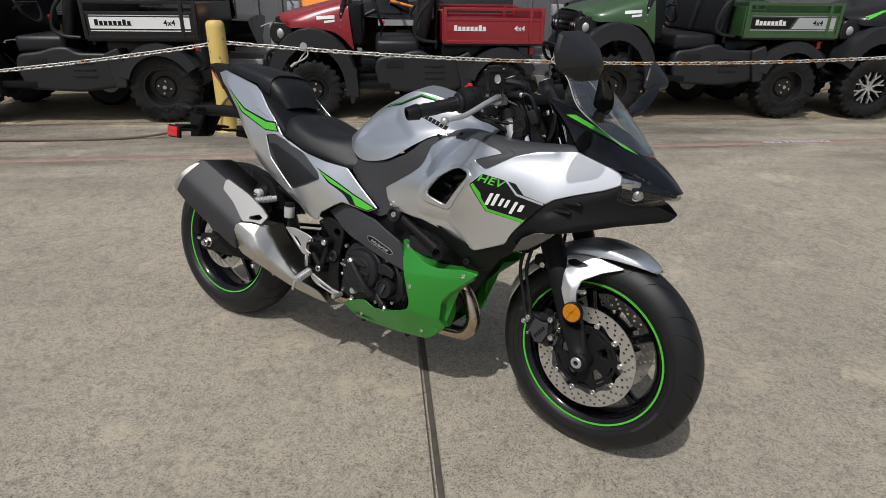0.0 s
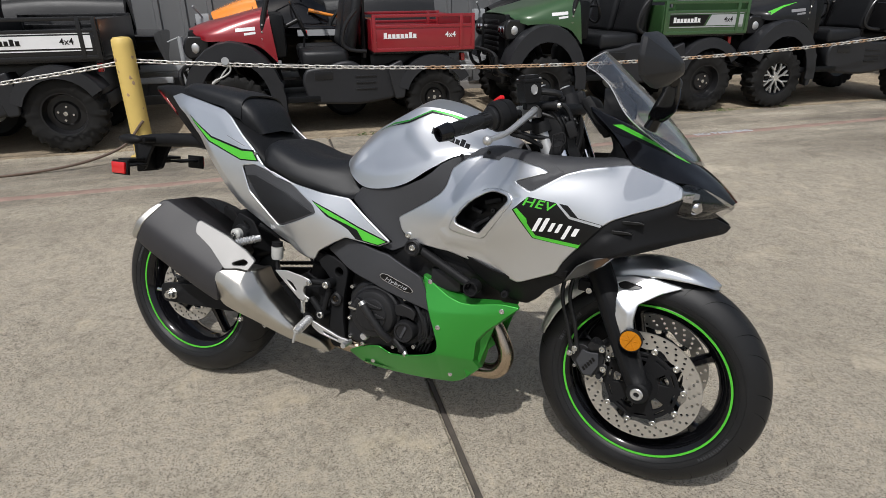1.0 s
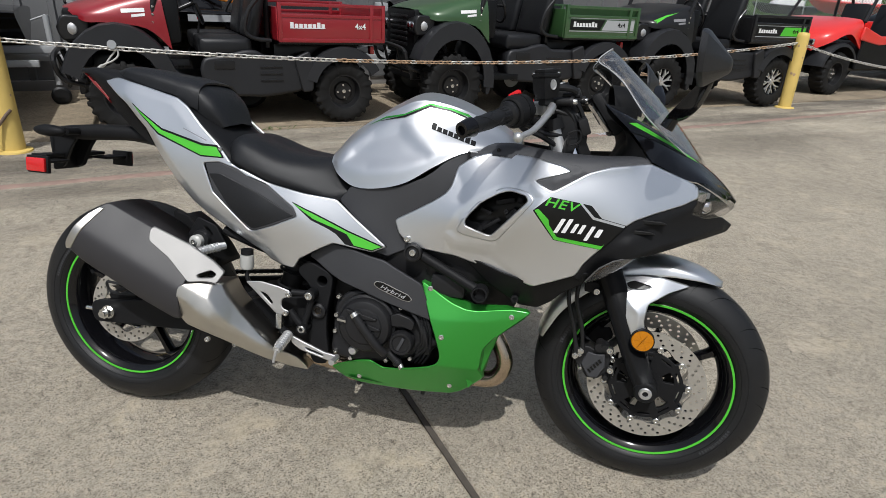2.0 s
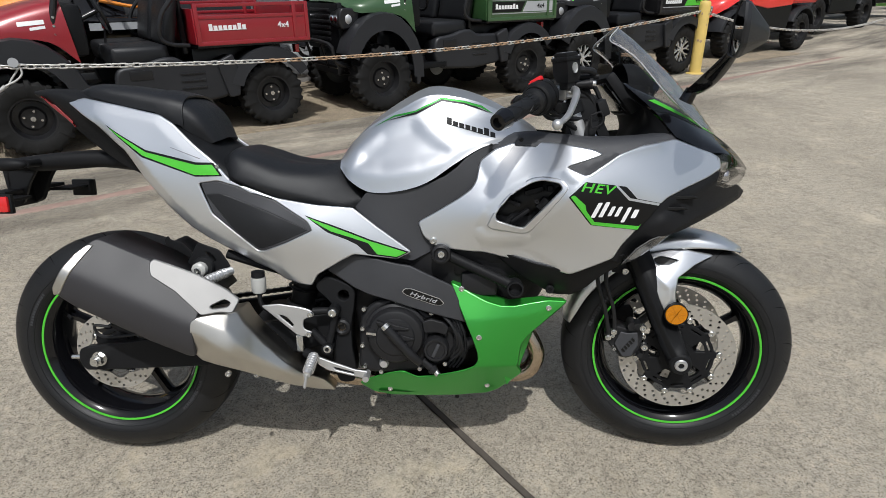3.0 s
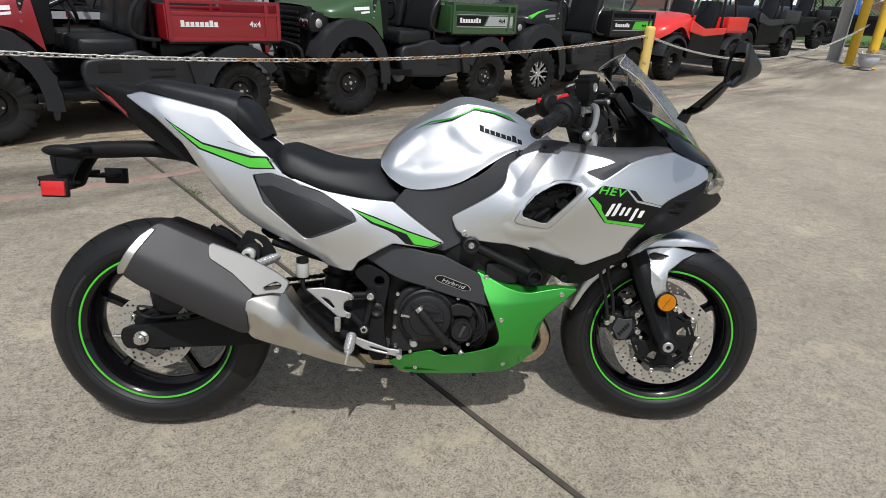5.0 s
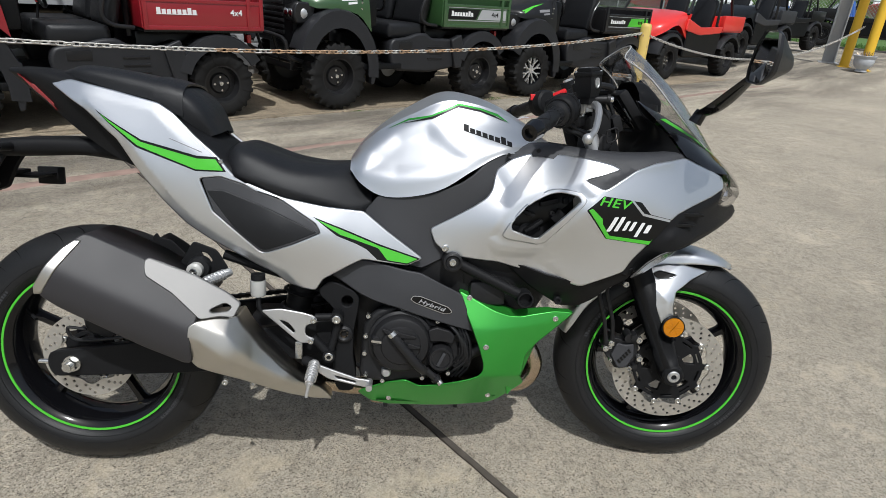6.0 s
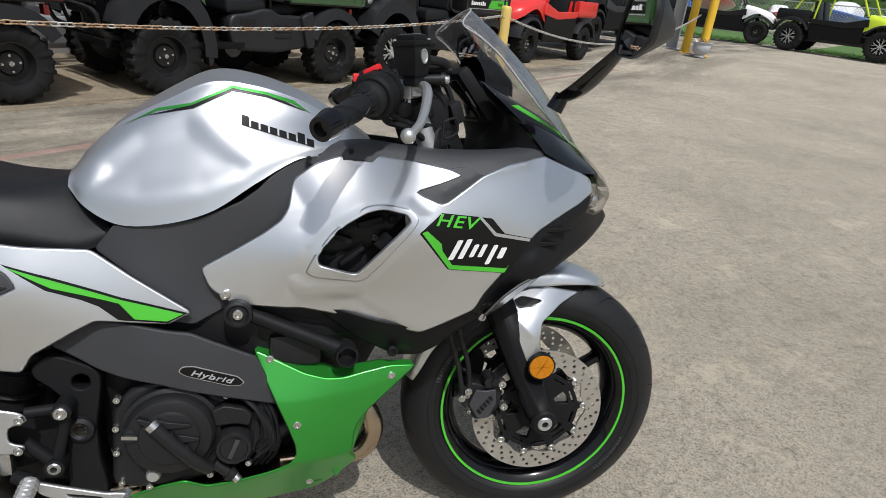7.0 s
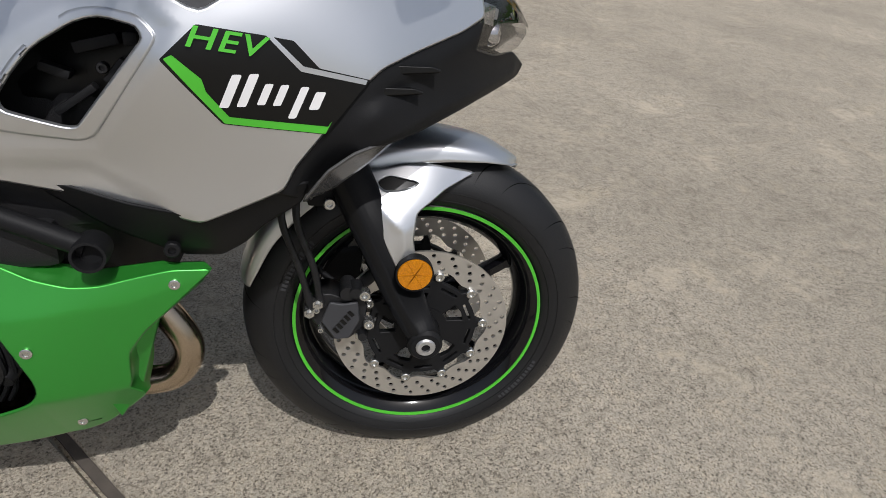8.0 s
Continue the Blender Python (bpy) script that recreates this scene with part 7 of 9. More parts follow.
    revolve(bm, [(0.0, s * 0.172), (0.024, s * 0.172), (0.027, s * 0.165), (0.027, s * 0.150), (0.0, s * 0.150)], 24, False, Matrix.Translation((0.322, 0, 0.574)))
    part("rubber_mount", bm, "rubber", ph)
    bm = bmesh.new()
    a, b = Vector((0.392, s * 0.165, 0.566)), Vector((0.350, s * 0.225, 0.556))
    prof, long = [(0.0, 0.0), (0.010, 0.0), (0.0105, 0.014)], (b - a).length
    for k in range(6):
        y = 0.016 + 0.009 * k
        prof += [(0.0105, y), (0.0128, y + 0.002), (0.0128, y + 0.005), (0.0105, y + 0.0065)]
    revolve(bm, prof + [(0.011, long), (0.0, long)], 10, False, Matrix.Translation(a) @ (b - a).to_track_quat("Y", "Z").to_matrix().to_4x4())
    part("pillion_footpeg", bm, "alu", ph, "folded aluminium pillion footpeg")

# rear brake cup, subframe, chain, shock, swingarm
bm = bmesh.new()
revolve(bm, [(0.0, -0.022), (0.016, -0.022), (0.018, -0.016), (0.018, 0.016), (0.0, 0.018)], 20, False, Matrix.Translation((0.456, -0.165, 0.532)) @ pose(0, 0, 0, 90, 0, 0))
cupb = part("rear_fluid_cup", bm, "cup", bike, "milky rear brake fluid cup")
bm = bmesh.new()
rod(bm, (0.456, -0.165, 0.550), (0.456, -0.165, 0.563), 0.0165, None, 18)
part("cup_lid", bm, "black", cupb)
bm = bmesh.new()
tube(bm, [(0.456, -0.165, 0.512), (0.458, -0.165, 0.48), (0.475, -0.160, 0.46), (0.51, -0.150, 0.455)], 0.006, 8, 6)
part("brake_hose", bm, "rubber", bike)
for s in (-1, 1):
    bm = bmesh.new()
    tube(bm, [(0.66, s * 0.11, 0.60), (0.50, s * 0.12, 0.62), (0.38, s * 0.12, 0.68), (0.20, s * 0.09, 0.80)], 0.014, 10, 4)
    tube(bm, [(0.64, s * 0.11, 0.52), (0.50, s * 0.12, 0.555), (0.37, s * 0.13, 0.60)], 0.012, 10, 4)
    part("subframe", bm, "black", bike, "black tube subframe")
bm = bmesh.new()
rod(bm, (0.56, 0, 0.40), (0.60, 0, 0.66), 0.030, None, 20)
shock = part("shock_absorber", bm, "engine", bike)
bm = bmesh.new()
tube(bm, [(0.565 + 0.00040 * k + 0.038 * math.cos(k * 0.6), 0.038 * math.sin(k * 0.6), 0.43 + 0.0024 * k) for k in range(80)], 0.0055, 6, 1)
part("spring", bm, "engine", shock, "black coil spring")

SW = [(-0.045, 0.345), (0.10, 0.365), (0.198, 0.380), (0.40, 0.408), (0.66, 0.452), (0.66, 0.372), (0.50, 0.330), (0.395, 0.305), (0.25, 0.295), (-0.038, 0.282), (-0.052, 0.312)]
for s in (-1, 1):
    bm = bmesh.new()
    slab(bm, SW, s * 0.105, s * 0.138, 0.006, 0.012)
    swing = part("swingarm", bm, "black", bike, "matt black swingarm", 40)
    bm = bmesh.new()
    rod(bm, (RX - 0.012, s * 0.138, 0.318), (RX - 0.012, s * 0.144, 0.318), 0.020, None, 20)
    rod(bm, (RX - 0.012, s * 0.144, 0.318), (RX - 0.012, s * 0.160, 0.318), 0.0165, None, 6)
    rod(bm, (RX - 0.012, s * 0.158, 0.318), (RX - 0.012, s * 0.170, 0.318), 0.010, None, 14)
    part("axle_nut", bm, "bolt", swing, "zinc axle nut")
    bm = bmesh.new()
    rod(bm, (-0.075, s * 0.125, 0.316), (-0.045, s * 0.125, 0.316), 0.006)
    part("chain_adjuster", bm, "bolt", swing)
bm = bmesh.new()
box(bm, 0.40, 0.52, -0.10, 0.10, 0.34, 0.41, 0.02)
part("swingarm_bridge", bm, "black", bike)
bm = bmesh.new()
slab(bm, [(0.025, 0.455), (0.055, 0.462), (0.105, 0.437), (0.118, 0.400), (0.09, 0.372), (0.035, 0.392)], -0.070, -0.118, 0.008, 0.010)
rc = part("rear_caliper", bm, "engine", bike, "black rear brake caliper")
for x, z in ((0.048, 0.445), (0.094, 0.425)):
    bolt(rc, x, -0.119, z, 0.006, "bolt", "caliper_bolt", 0.005)
bm = bmesh.new()
tube(bm, [(0.04, -0.125, 0.40), (0.0, -0.13, 0.405), (0.02, -0.13, 0.375), (0.12, -0.135, 0.385), (0.25, -0.13, 0.41)], 0.004, 8, 6)
part("sensor_wire", bm, "rubber", bike)
for z0, z1 in ((0.375, 0.470), (0.255, 0.36)):
    bm = bmesh.new()
    for k in range(64):
        z = z0 + (z1 - z0) * k / 63
        box(bm, k * 0.0105 - 0.0054, k * 0.0105 + 0.0054, 0.088, 0.102, z - (0.006 if k % 2 else 0.0045), z + (0.006 if k % 2 else 0.0045), 0.0, None)
    part("chain_run", bm, "engine", bike, "dark drive chain run")
bm = bmesh.new()
revolve(bm, [(0.068, 0.090), (0.072, 0.095), (0.068, 0.100), (0.030, 0.100), (0.030, 0.090)], 40, True, Matrix.Translation((RX, 0, RZ)))
part("sprocket", bm, "engine", bike)
# rear hugger
bm = bmesh.new()
secs = []
for a in (28, 40, 52, 62):
    r = 0.328
    p = lambda rr, y: (RX + rr * math.cos(radians(a)), y, RZ + rr * math.sin(radians(a)))
    secs.append([p(r, 0), p(r, 0.05), p(r - 0.006, 0.08), p(r - 0.03, 0.095)])
loft(bm, secs, 4, 4, False)
hug = part("rear_hugger", bm, "black", bike, "black rear hugger", 60)
so = hug.modifiers.new("thickness", "SOLIDIFY")
so.thickness = 0.004
bm = bmesh.new()
slab(bm, [(0.195, 0.628), (0.206, 0.640), (0.212, 0.628), (0.238, 0.624), (0.290, 0.570), (0.285, 0.52), (0.218, 0.545)], -0.092, -0.100, 0.002, 0.004)
part("hugger_side", bm, "black", bike)

# number plate hanger
bm = bmesh.new()
loft(bm, [[(0.12, 0, 0.845), (0.12, 0.05, 0.842), (0.12, 0.06, 0.815), (0.12, 0.04, 0.80)], [(0.03, 0, 0.852), (0.03, 0.045, 0.848), (0.03, 0.052, 0.822), (0.03, 0.04, 0.810)], [(-0.06, 0, 0.850), (-0.06, 0.05, 0.847), (-0.06, 0.055, 0.82), (-0.06, 0.04, 0.805)],
          [(-0.16, 0, 0.842), (-0.16, 0.055, 0.838), (-0.16, 0.06, 0.812), (-0.16, 0.04, 0.80)], [(-0.25, 0, 0.828), (-0.25, 0.04, 0.825), (-0.25, 0.045, 0.812), (-0.25, 0.03, 0.806)]], 4, 3)
ph = part("plate_arm", bm, "black", bike, "black number plate arm", 50)
bm = bmesh.new()
slab(bm, [(-0.245, 0.808), (-0.150, 0.806), (-0.175, 0.77), (-0.200, 0.715), (-0.225, 0.705), (-0.238, 0.75)], -0.03, -0.045, 0.003, 0.008)
slab(bm, [(-0.245, 0.808), (-0.150, 0.806), (-0.175, 0.77), (-0.200, 0.715), (-0.225, 0.705), (-0.238, 0.75)], 0.03, 0.045, 0.003, 0.008)
box(bm, -0.235, -0.222, -0.045, 0.045, 0.705, 0.81, 0.004)
part("plate_bracket", bm, "black", bike)
bm = bmesh.new()
box(bm, -0.24, -0.232, -0.11, 0.11, 0.728, 0.748, 0.003)
for s in (-1, 1):
    box(bm, -0.24, -0.19, s * 0.05, s * 0.115, 0.745, 0.755, 0.002)
    box(bm, -0.21, -0.15, s * 0.075, s * 0.165, 0.735, 0.742, 0.002)
part("reflector_bar", bm, "black", bike)
for s in (-1, 1):
    bm = bmesh.new()
    box(bm, -0.196, -0.138, s * 0.170, s * 0.180, 0.714, 0.752, 0.004)
    rl = part("side_reflector", bm, "redlens", bike, "red rectangular side reflector")
    bm = bmesh.new()
    box(bm, -0.201, -0.133, s * 0.160, s * 0.172, 0.709, 0.757, 0.004)
    part("reflector_holder", bm, "black", rl)
    # rear turn signal
    bm = bmesh.new()
    rod(bm, (-0.13, s * 0.05, 0.825), (-0.135, s * 0.10, 0.825), 0.011, 0.010, 12)
    vs = bmesh.ops.create_uvsphere(bm, u_segments=18, v_segments=10, radius=0.022, matrix=Matrix.Translation((-0.165, s * 0.125, 0.825)) @ Matrix.Diagonal((2.3, 0.85, 0.75, 1)))
    part("rear_turn_signal", bm, "black", bike, "black rear turn signal", 60)
for s in (-1, 1):
    bm = bmesh.new()
    slab(bm, [(-0.092, 0.990), (-0.060, 0.969), (-0.020, 0.928), (-0.014, 0.914), (-0.030, 0.932), (-0.066, 0.964)], s * 0.045, s * 0.070, 0.002, 0.003)
    part("tail_light", bm, "tailred", bike, "dark red tail light")

# side stand on the far side
bm = bmesh.new()
tube(bm, [(0.72, 0.13, 0.27), (0.70, 0.20, 0.15), (0.675, 0.275, 0.062)], 0.013, 12, 4)
part("side_stand", bm, "black", bike, "black side stand")
bm = bmesh.new()
box(bm, -0.035, 0.035, -0.018, 0.018, -0.006, 0.006, 0.004, Matrix.Translation((0.672, 0.283, 0.060)) @ pose(0, 0, 0, 11, 0, 0))
part("stand_foot", bm, "black", bike)

# the tail leans a little further back than the seat unit
for ob in bike.children:
    if ob.name.split(".")[0] in ("tail_panel", "tail_stripe", "tail_stripe_edge", "tail_mark", "tail_core", "pillion_seat", "pillion_strap"):
        for v in ob.data.vertices:
            v.co.x -= 0.030 * min(1.0, max(0.0, (0.36 - v.co.x) / 0.2))


# ---- parked utility vehicles: x forward, +y the side towards the yard ----
def knobby(bm, R, half, n=24):
    """A tyre with lugs standing proud of the tread, one moulded body."""
    prof = [(0.52 * R, half * 0.86), (0.60 * R, half * 0.98), (0.78 * R, half), (0.86 * R, half * 0.97), (0.92 * R, half * 0.82), (0.93 * R, half * 0.40), (0.935 * R, 0.0)]
    prof = prof + [(r, -y) for r, y in prof[-2::-1]]
    rings = []
    tall = [random.uniform(0.75, 1.05) for k in range(2 * n + 2)]
    for i in range(n * 4):
        a = 2 * math.pi * (i + 0.35 * math.sin(i * 2.4)) / (n * 4)
        ring = []
        for j, (r, y) in enumerate(prof):
            k = (i + (2 if y < 0 else 0)) % 4
            lug = k in (0, 1)
            if 3 <= j <= 9:
                r += (0.066 * R * tall[i // 4 * 2 + (1 if y < 0 else 0)] if lug else 0.0) * ((0.8 if i // 4 % 2 else 0.25) if j in (3, 9) else 1)
            elif j in (2, 10) and lug and i // 4 % 2:
                y *= 1.05
            if 3 <= j <= 9:
                if j == 6:
                    r -= 0.01 * R
            ring.append(bm.verts.new((r * math.cos(a), y, r * math.sin(a))))
        rings.append(ring)
    m = len(prof)
    for i in range(len(rings)):
        A, B = rings[i], rings[(i + 1) % len(rings)]
        for j in range(m - 1):
            bm.faces.new((A[j], B[j], B[j + 1], A[j + 1]))


WHEELS = {}


def utv_wheel(parent, x, y, R=0.285, half=0.112, style="steel"):
    """A wheel whose outer face looks along y's sign."""
    s = 1 if y > 0 else -1
    w = new("wheel")
    w.parent = parent
    w.matrix_basis = pose(x, y, R, 0, random.uniform(0, 40), 0 if s > 0 else 180)
    key = (R, half, style)
    if key not in WHEELS:
        bm = bmesh.new()
        knobby(bm, R, half)
        a = part("tyre", bm, "utvtyre", w, "knobbly utility tyre", 30)
        bm = bmesh.new()
        q = R * 0.53
        revolve(bm, [(q, half * 0.86), (q + 0.006, half * 0.92), (q - 0.006, half * 0.90), (q * 0.90, half * 0.55), (q * 0.86, half * 0.25), (q * 0.60, half * 0.28), (q * 0.50, half * 0.42), (0.0, half * 0.44), (0.0, -half * 0.5), (q, -half * 0.86)], 40, False)
        b = part("rim", bm, "gloss" if style != "steel" else "utvblack", w, "black wheel rim")
        bm = bmesh.new()
        if style == "alloy":
            for k in range(8):
                m = Matrix.Rotation(k * math.pi / 4, 4, "Y")
                box(bm, 0.03, R * 0.30, half * 0.55, half * 0.74, -0.010, 0.010, 0.003, m)
                for e in (-1, 1):
                    box(bm, 0.0, R * 0.245, half * 0.58, half * 0.80, -0.008, 0.008, 0.003, m @ Matrix.Translation((R * 0.285, 0, 0)) @ Matrix.Rotation(e * 0.42, 4, "Y"))
            rod(bm, (0, half * 0.4, 0), (0, half * 0.76, 0), 0.035, None, 20)
            c = part("spokes", bm, "machined", w, "machined silver spokes")
        else:
            rod(bm, (0, half * 0.4, 0), (0, half * 0.62, 0), 0.020, 0.018, 16)
            c = part("hub_cap", bm, "bolt", w)
        nuts = []
        for k in range(4):
            bm = bmesh.new()
            rod(bm, (0.058 * math.cos(k * 1.571 + 0.5), half * 0.42, 0.058 * math.sin(k * 1.571 + 0.5)), (0.058 * math.cos(k * 1.571 + 0.5), half * 0.56, 0.058 * math.sin(k * 1.571 + 0.5)), 0.010, None, 6)
            nuts.append(part("wheel_nut", bm, "bolt", w))
        WHEELS[key] = [(o.name, o.data) for o in [a, b, c] + nuts]
    else:
        for name, data in WHEELS[key]:
            o = new(name.split(".")[0], data)
            o.parent = w
    return w


def fender(bm, x, s, a0, a1, r, y0, y1, drop=0.035, n=12, R=0.285, tall=1.0):
    """A moulded arch over a wheel."""
    secs = []
    for k in range(n + 1):
        a = radians(a0 + (a1 - a0) * k / n)
        p = lambda rr, y: (x + rr * math.cos(a), s * y, R + rr * tall * math.sin(a))
        secs.append([p(r - 0.01, y0), p(r, y0 + 0.02), p(r + 0.004, y1 - 0.04), p(r - 0.006, y1 - 0.008), p(r - drop, y1), p(r - drop - 0.002, y1 - 0.012), p(r - 0.022, y1 - 0.03), p(r - 0.022, y0)])
    rings = [[bm.verts.new(v) for v in sec] for sec in secs]
    for A, B in zip(rings, rings[1:]):
        for j in range(8):
            bm.faces.new((A[j], A[(j + 1) % 8], B[(j + 1) % 8], B[j]))
    bm.faces.new(rings[0])
    bm.faces.new(rings[-1])
    bmesh.ops.recalc_face_normals(bm, faces=bm.faces)


def plate(bm, outline, y0, y1, bevel=0.01, corner=0.03):
    slab(bm, outline, y0, y1, bevel, corner)


def mule(u, paint, label, band=None, ink="white", style="steel", v=4.40, hoodmat=None, accent=None, turn=180, R=0.29, lift=0.005):
    t = thing("utility_vehicle", row(u, v, 0.012, turn), label, "utility vehicle", "parked utility vehicles")
    hoodmat = hoodmat or paint
    for x in (0.935, -0.935):
        for y in (0.56, -0.56):
            utv_wheel(t, x, y, R, style=style)
    bm = bmesh.new()
    box(bm, -1.20, 1.28, -0.30, 0.30, 0.26, 0.40, 0.02)
    box(bm, 0.95, 1.22, -0.32, 0.32, 0.28, 0.60, 0.04)
    box(bm, -1.18, -0.35, -0.34, 0.34, 0.30, 0.70, 0.04)
    for x in (0.935, -0.935):
        rod(bm, (x, -0.5, 0.285), (x, 0.5, 0.285), 0.035)
        rod(bm, (x - 0.1, -0.45, 0.31), (x + 0.05, -0.30, 0.62), 0.03)
        rod(bm, (x - 0.1, 0.45, 0.31), (x + 0.05, 0.30, 0.62), 0.03)
    part("chassis", bm, "utvblack", t, "black frame and axles")
    bm = bmesh.new()
    box(bm, 0.18, 0.66, -0.62, 0.62, 0.31, 0.345, 0.01)
    box(bm, 0.18, 0.66, 0.60, 0.66, 0.30, 0.36, 0.012)
    part("footwell", bm, "utvplastic", t, "black ribbed footwell floor")
    for s in (1, -1):
        bm = bmesh.new()
        plate(bm, [(0.30, 0.335), (0.34, 0.50), (0.30, 0.60), (0.10, 0.62), (-0.02, 0.66), (-0.14, 0.665), (-0.22, 0.61), (-0.42, 0.61), (-0.56, 0.60), (-0.60, 0.42), (-0.545, 0.30), (-0.20, 0.255), (0.24, 0.28)], s * 0.40, s * 0.655, 0.03, 0.05)
        side = part("side_body", bm, "satin", t, "weathered black side body with louvres", 50)
        for k in range(3):
            bm = bmesh.new()
            box(bm, -0.36, -0.16, s * 0.648, s * 0.664, 0.395 + 0.058 * k, 0.412 + 0.058 * k, 0.006)
            part("louvre", bm, "utvblack", side)
        bm = bmesh.new()
        box(bm, 0.05, 0.22, s * 0.650, s * 0.660, 0.50, 0.575, 0.004)
        part("pocket", bm, "utvblack", side)
        bm = bmesh.new()
        fender(bm, -0.935, s, 18, 150, 0.395, 0.40, 0.71, 0.10, tall=1.04)
        part("rear_fender", bm, "satin", t, "weathered black rear fender", 50)
        bm = bmesh.new()
        plate(bm, [(-0.53, 0.295), (-0.46, 0.60), (-0.60, 0.66), (-0.645, 0.50), (-0.625, 0.305)], s * 0.45, s * 0.70, 0.015, 0.02)
        part("fender_skirt", bm, "satin", t)
        bm = bmesh.new()
        fender(bm, 0.935, s, 22, 186, 0.445, 0.42, 0.715, 0.125, tall=1.30)
        part("front_fender", bm, "satin", t, "weathered black front fender", 50)
        bm = bmesh.new()
        plate(bm, [(0.590, 0.34), (0.575, 0.50), (0.510, 0.50), (0.520, 0.30), (0.545, 0.17), (0.575, 0.16)], s * 0.58, s * 0.705, 0.012, 0.02)
        part("mud_flap", bm, "satin", t)
        # seats
        bm = bmesh.new()
        box(bm, -0.12, 0.32, s * 0.03, s * 0.60, 0.60, 0.755, 0.045)
        part("seat_cushion", bm, "vinyl", t, "black vinyl seat cushion", 60)
        bm = bmesh.new()
        box(bm, -0.05, 0.05, s * 0.05, s * 0.58, -0.02, 0.55, 0.045, pose(-0.14, 0, 0.76, 0, -12, 0))
        part("seat_back", bm, "vinyl", t, "black vinyl seat back", 60)
        bm = bmesh.new()
        tube(bm, [(-0.28, s * 0.63, 0.74), (-0.13, s * 0.64, 0.76), (-0.06, s * 0.64, 0.83), (-0.10, s * 0.64, 0.98), (-0.20, s * 0.63, 1.10)], 0.017, 10, 5)
        part("hip_bar", bm, "utvblack", t, "black tube hip restraint")
        bm = bmesh.new()
        tube(bm, [(0.66, s * 0.585, 0.80), (0.62, s * 0.585, 1.05), (0.42, s * 0.57, 1.62), (0.30, s * 0.56, 1.82)], 0.024, 10, 4)
        tube(bm, [(0.30, s * 0.56, 1.82), (-0.22, s * 0.56, 1.84)], 0.024, 10, 1)
        tube(bm, [(-0.22, s * 0.56, 1.84), (-0.29, s * 0.40, 1.30), (-0.29, s * 0.40, 0.66)], 0.024, 10, 4)
        rp = part("roll_bar", bm, "utvblack", t, "black tube roll bar")
        for z in (0.93, 0.99, 0.87):
            bolt(rp, 0.648 - (z - 0.9) * 0.12, s * 0.610, z, 0.010, "bolt", "roll_bar_bolt", 0.006, (0, s, 0))
    bm = bmesh.new()
    rod(bm, (0.30, -0.56, 1.82), (0.30, 0.56, 1.82), 0.022)
    rod(bm, (-0.22, -0.56, 1.84), (-0.22, 0.56, 1.84), 0.022)
    part("roll_bar_top", bm, "utvblack", t)
    bm = bmesh.new()
    tube(bm, [(0.30 + 0.06 * math.sin(a), 0.28 + 0.18 * math.cos(a), 1.02 + 0.165 * math.sin(a)) for a in np.linspace(0, 2 * math.pi, 13)], 0.014, 8, 3)
    rod(bm, (0.30, 0.28, 1.02), (0.52, 0.28, 0.92), 0.02)
    rod(bm, (0.30, 0.10, 1.02), (0.30, 0.46, 1.02), 0.012)
    part("steering_wheel", bm, "utvblack", t, "black steering wheel")
    bm = bmesh.new()
    box(bm, 0.44, 0.60, -0.58, 0.58, 0.70, 1.08, 0.05)
    part("dashboard", bm, "utvplastic", t, "black dashboard")
    bm = bmesh.new()
    rod(bm, (0.28, 0.02, 0.66), (0.24, 0.02, 0.88), 0.010)
    lev = part("gear_lever", bm, "utvblack", t)
    bm = bmesh.new()
    box(bm, 0.22, 0.26, 0.005, 0.035, 0.87, 0.91, 0.008)
    part("lever_knob", bm, "red", lev, "red lever knob")
    # hood and face
    bm = bmesh.new()
    loft(bm, [[(1.29, 0, 0.965), (1.29, 0.28, 0.960), (1.26, 0.38, 0.945), (1.23, 0.45, 0.92), (1.20, 0.50, 0.89)], [(1.16, 0, 1.010), (1.16, 0.33, 1.005), (1.145, 0.47, 0.975), (1.13, 0.56, 0.925), (1.12, 0.58, 0.86)],
              [(0.98, 0, 1.05), (0.98, 0.40, 1.04), (0.98, 0.54, 1.00), (0.98, 0.60, 0.93), (0.98, 0.61, 0.86)], [(0.74, 0, 1.11), (0.74, 0.42, 1.10), (0.74, 0.56, 1.05), (0.73, 0.61, 0.94), (0.70, 0.62, 0.82)], [(0.58, 0, 1.14), (0.58, 0.42, 1.13), (0.57, 0.56, 1.08), (0.56, 0.605, 0.95), (0.53, 0.61, 0.66)]], 4, 4)
    HOOD = MeshSkin(bm)
    part("hood", bm, hoodmat, t, "painted hood", 45)
    for s in (1, -1):
        for z, h, l in ((0.965, 0.030, 0.17), (0.925, 0.020, 0.10)):
            bm = bmesh.new()
            panel(bm, [(0.70 + l, z), (0.70, z + 0.012), (0.70, z + 0.012 - h), (0.70 + l, z - h)], HOOD, s, 0.002, 0.003, 0, 0.003, 0.03)
            part("hood_mark", bm, "greyprint" if hoodmat == "utvblack" else "white", t, "pale mark as a plain bar")
        if accent:
            bm = bmesh.new()
            panel(bm, [(1.12, 0.945), (0.95, 1.005), (0.78, 1.04), (0.96, 0.985), (1.10, 0.915)], HOOD, s, 0.002, 0.003, 0, 0.003, 0.03)
            part("hood_stripe", bm, accent, t)
    bm = bmesh.new()
    box(bm, 1.13, 1.295, -0.42, 0.42, 0.50, 0.955, 0.04)
    face = part("front_face", bm, "utvplastic", t, "black front face with slats")
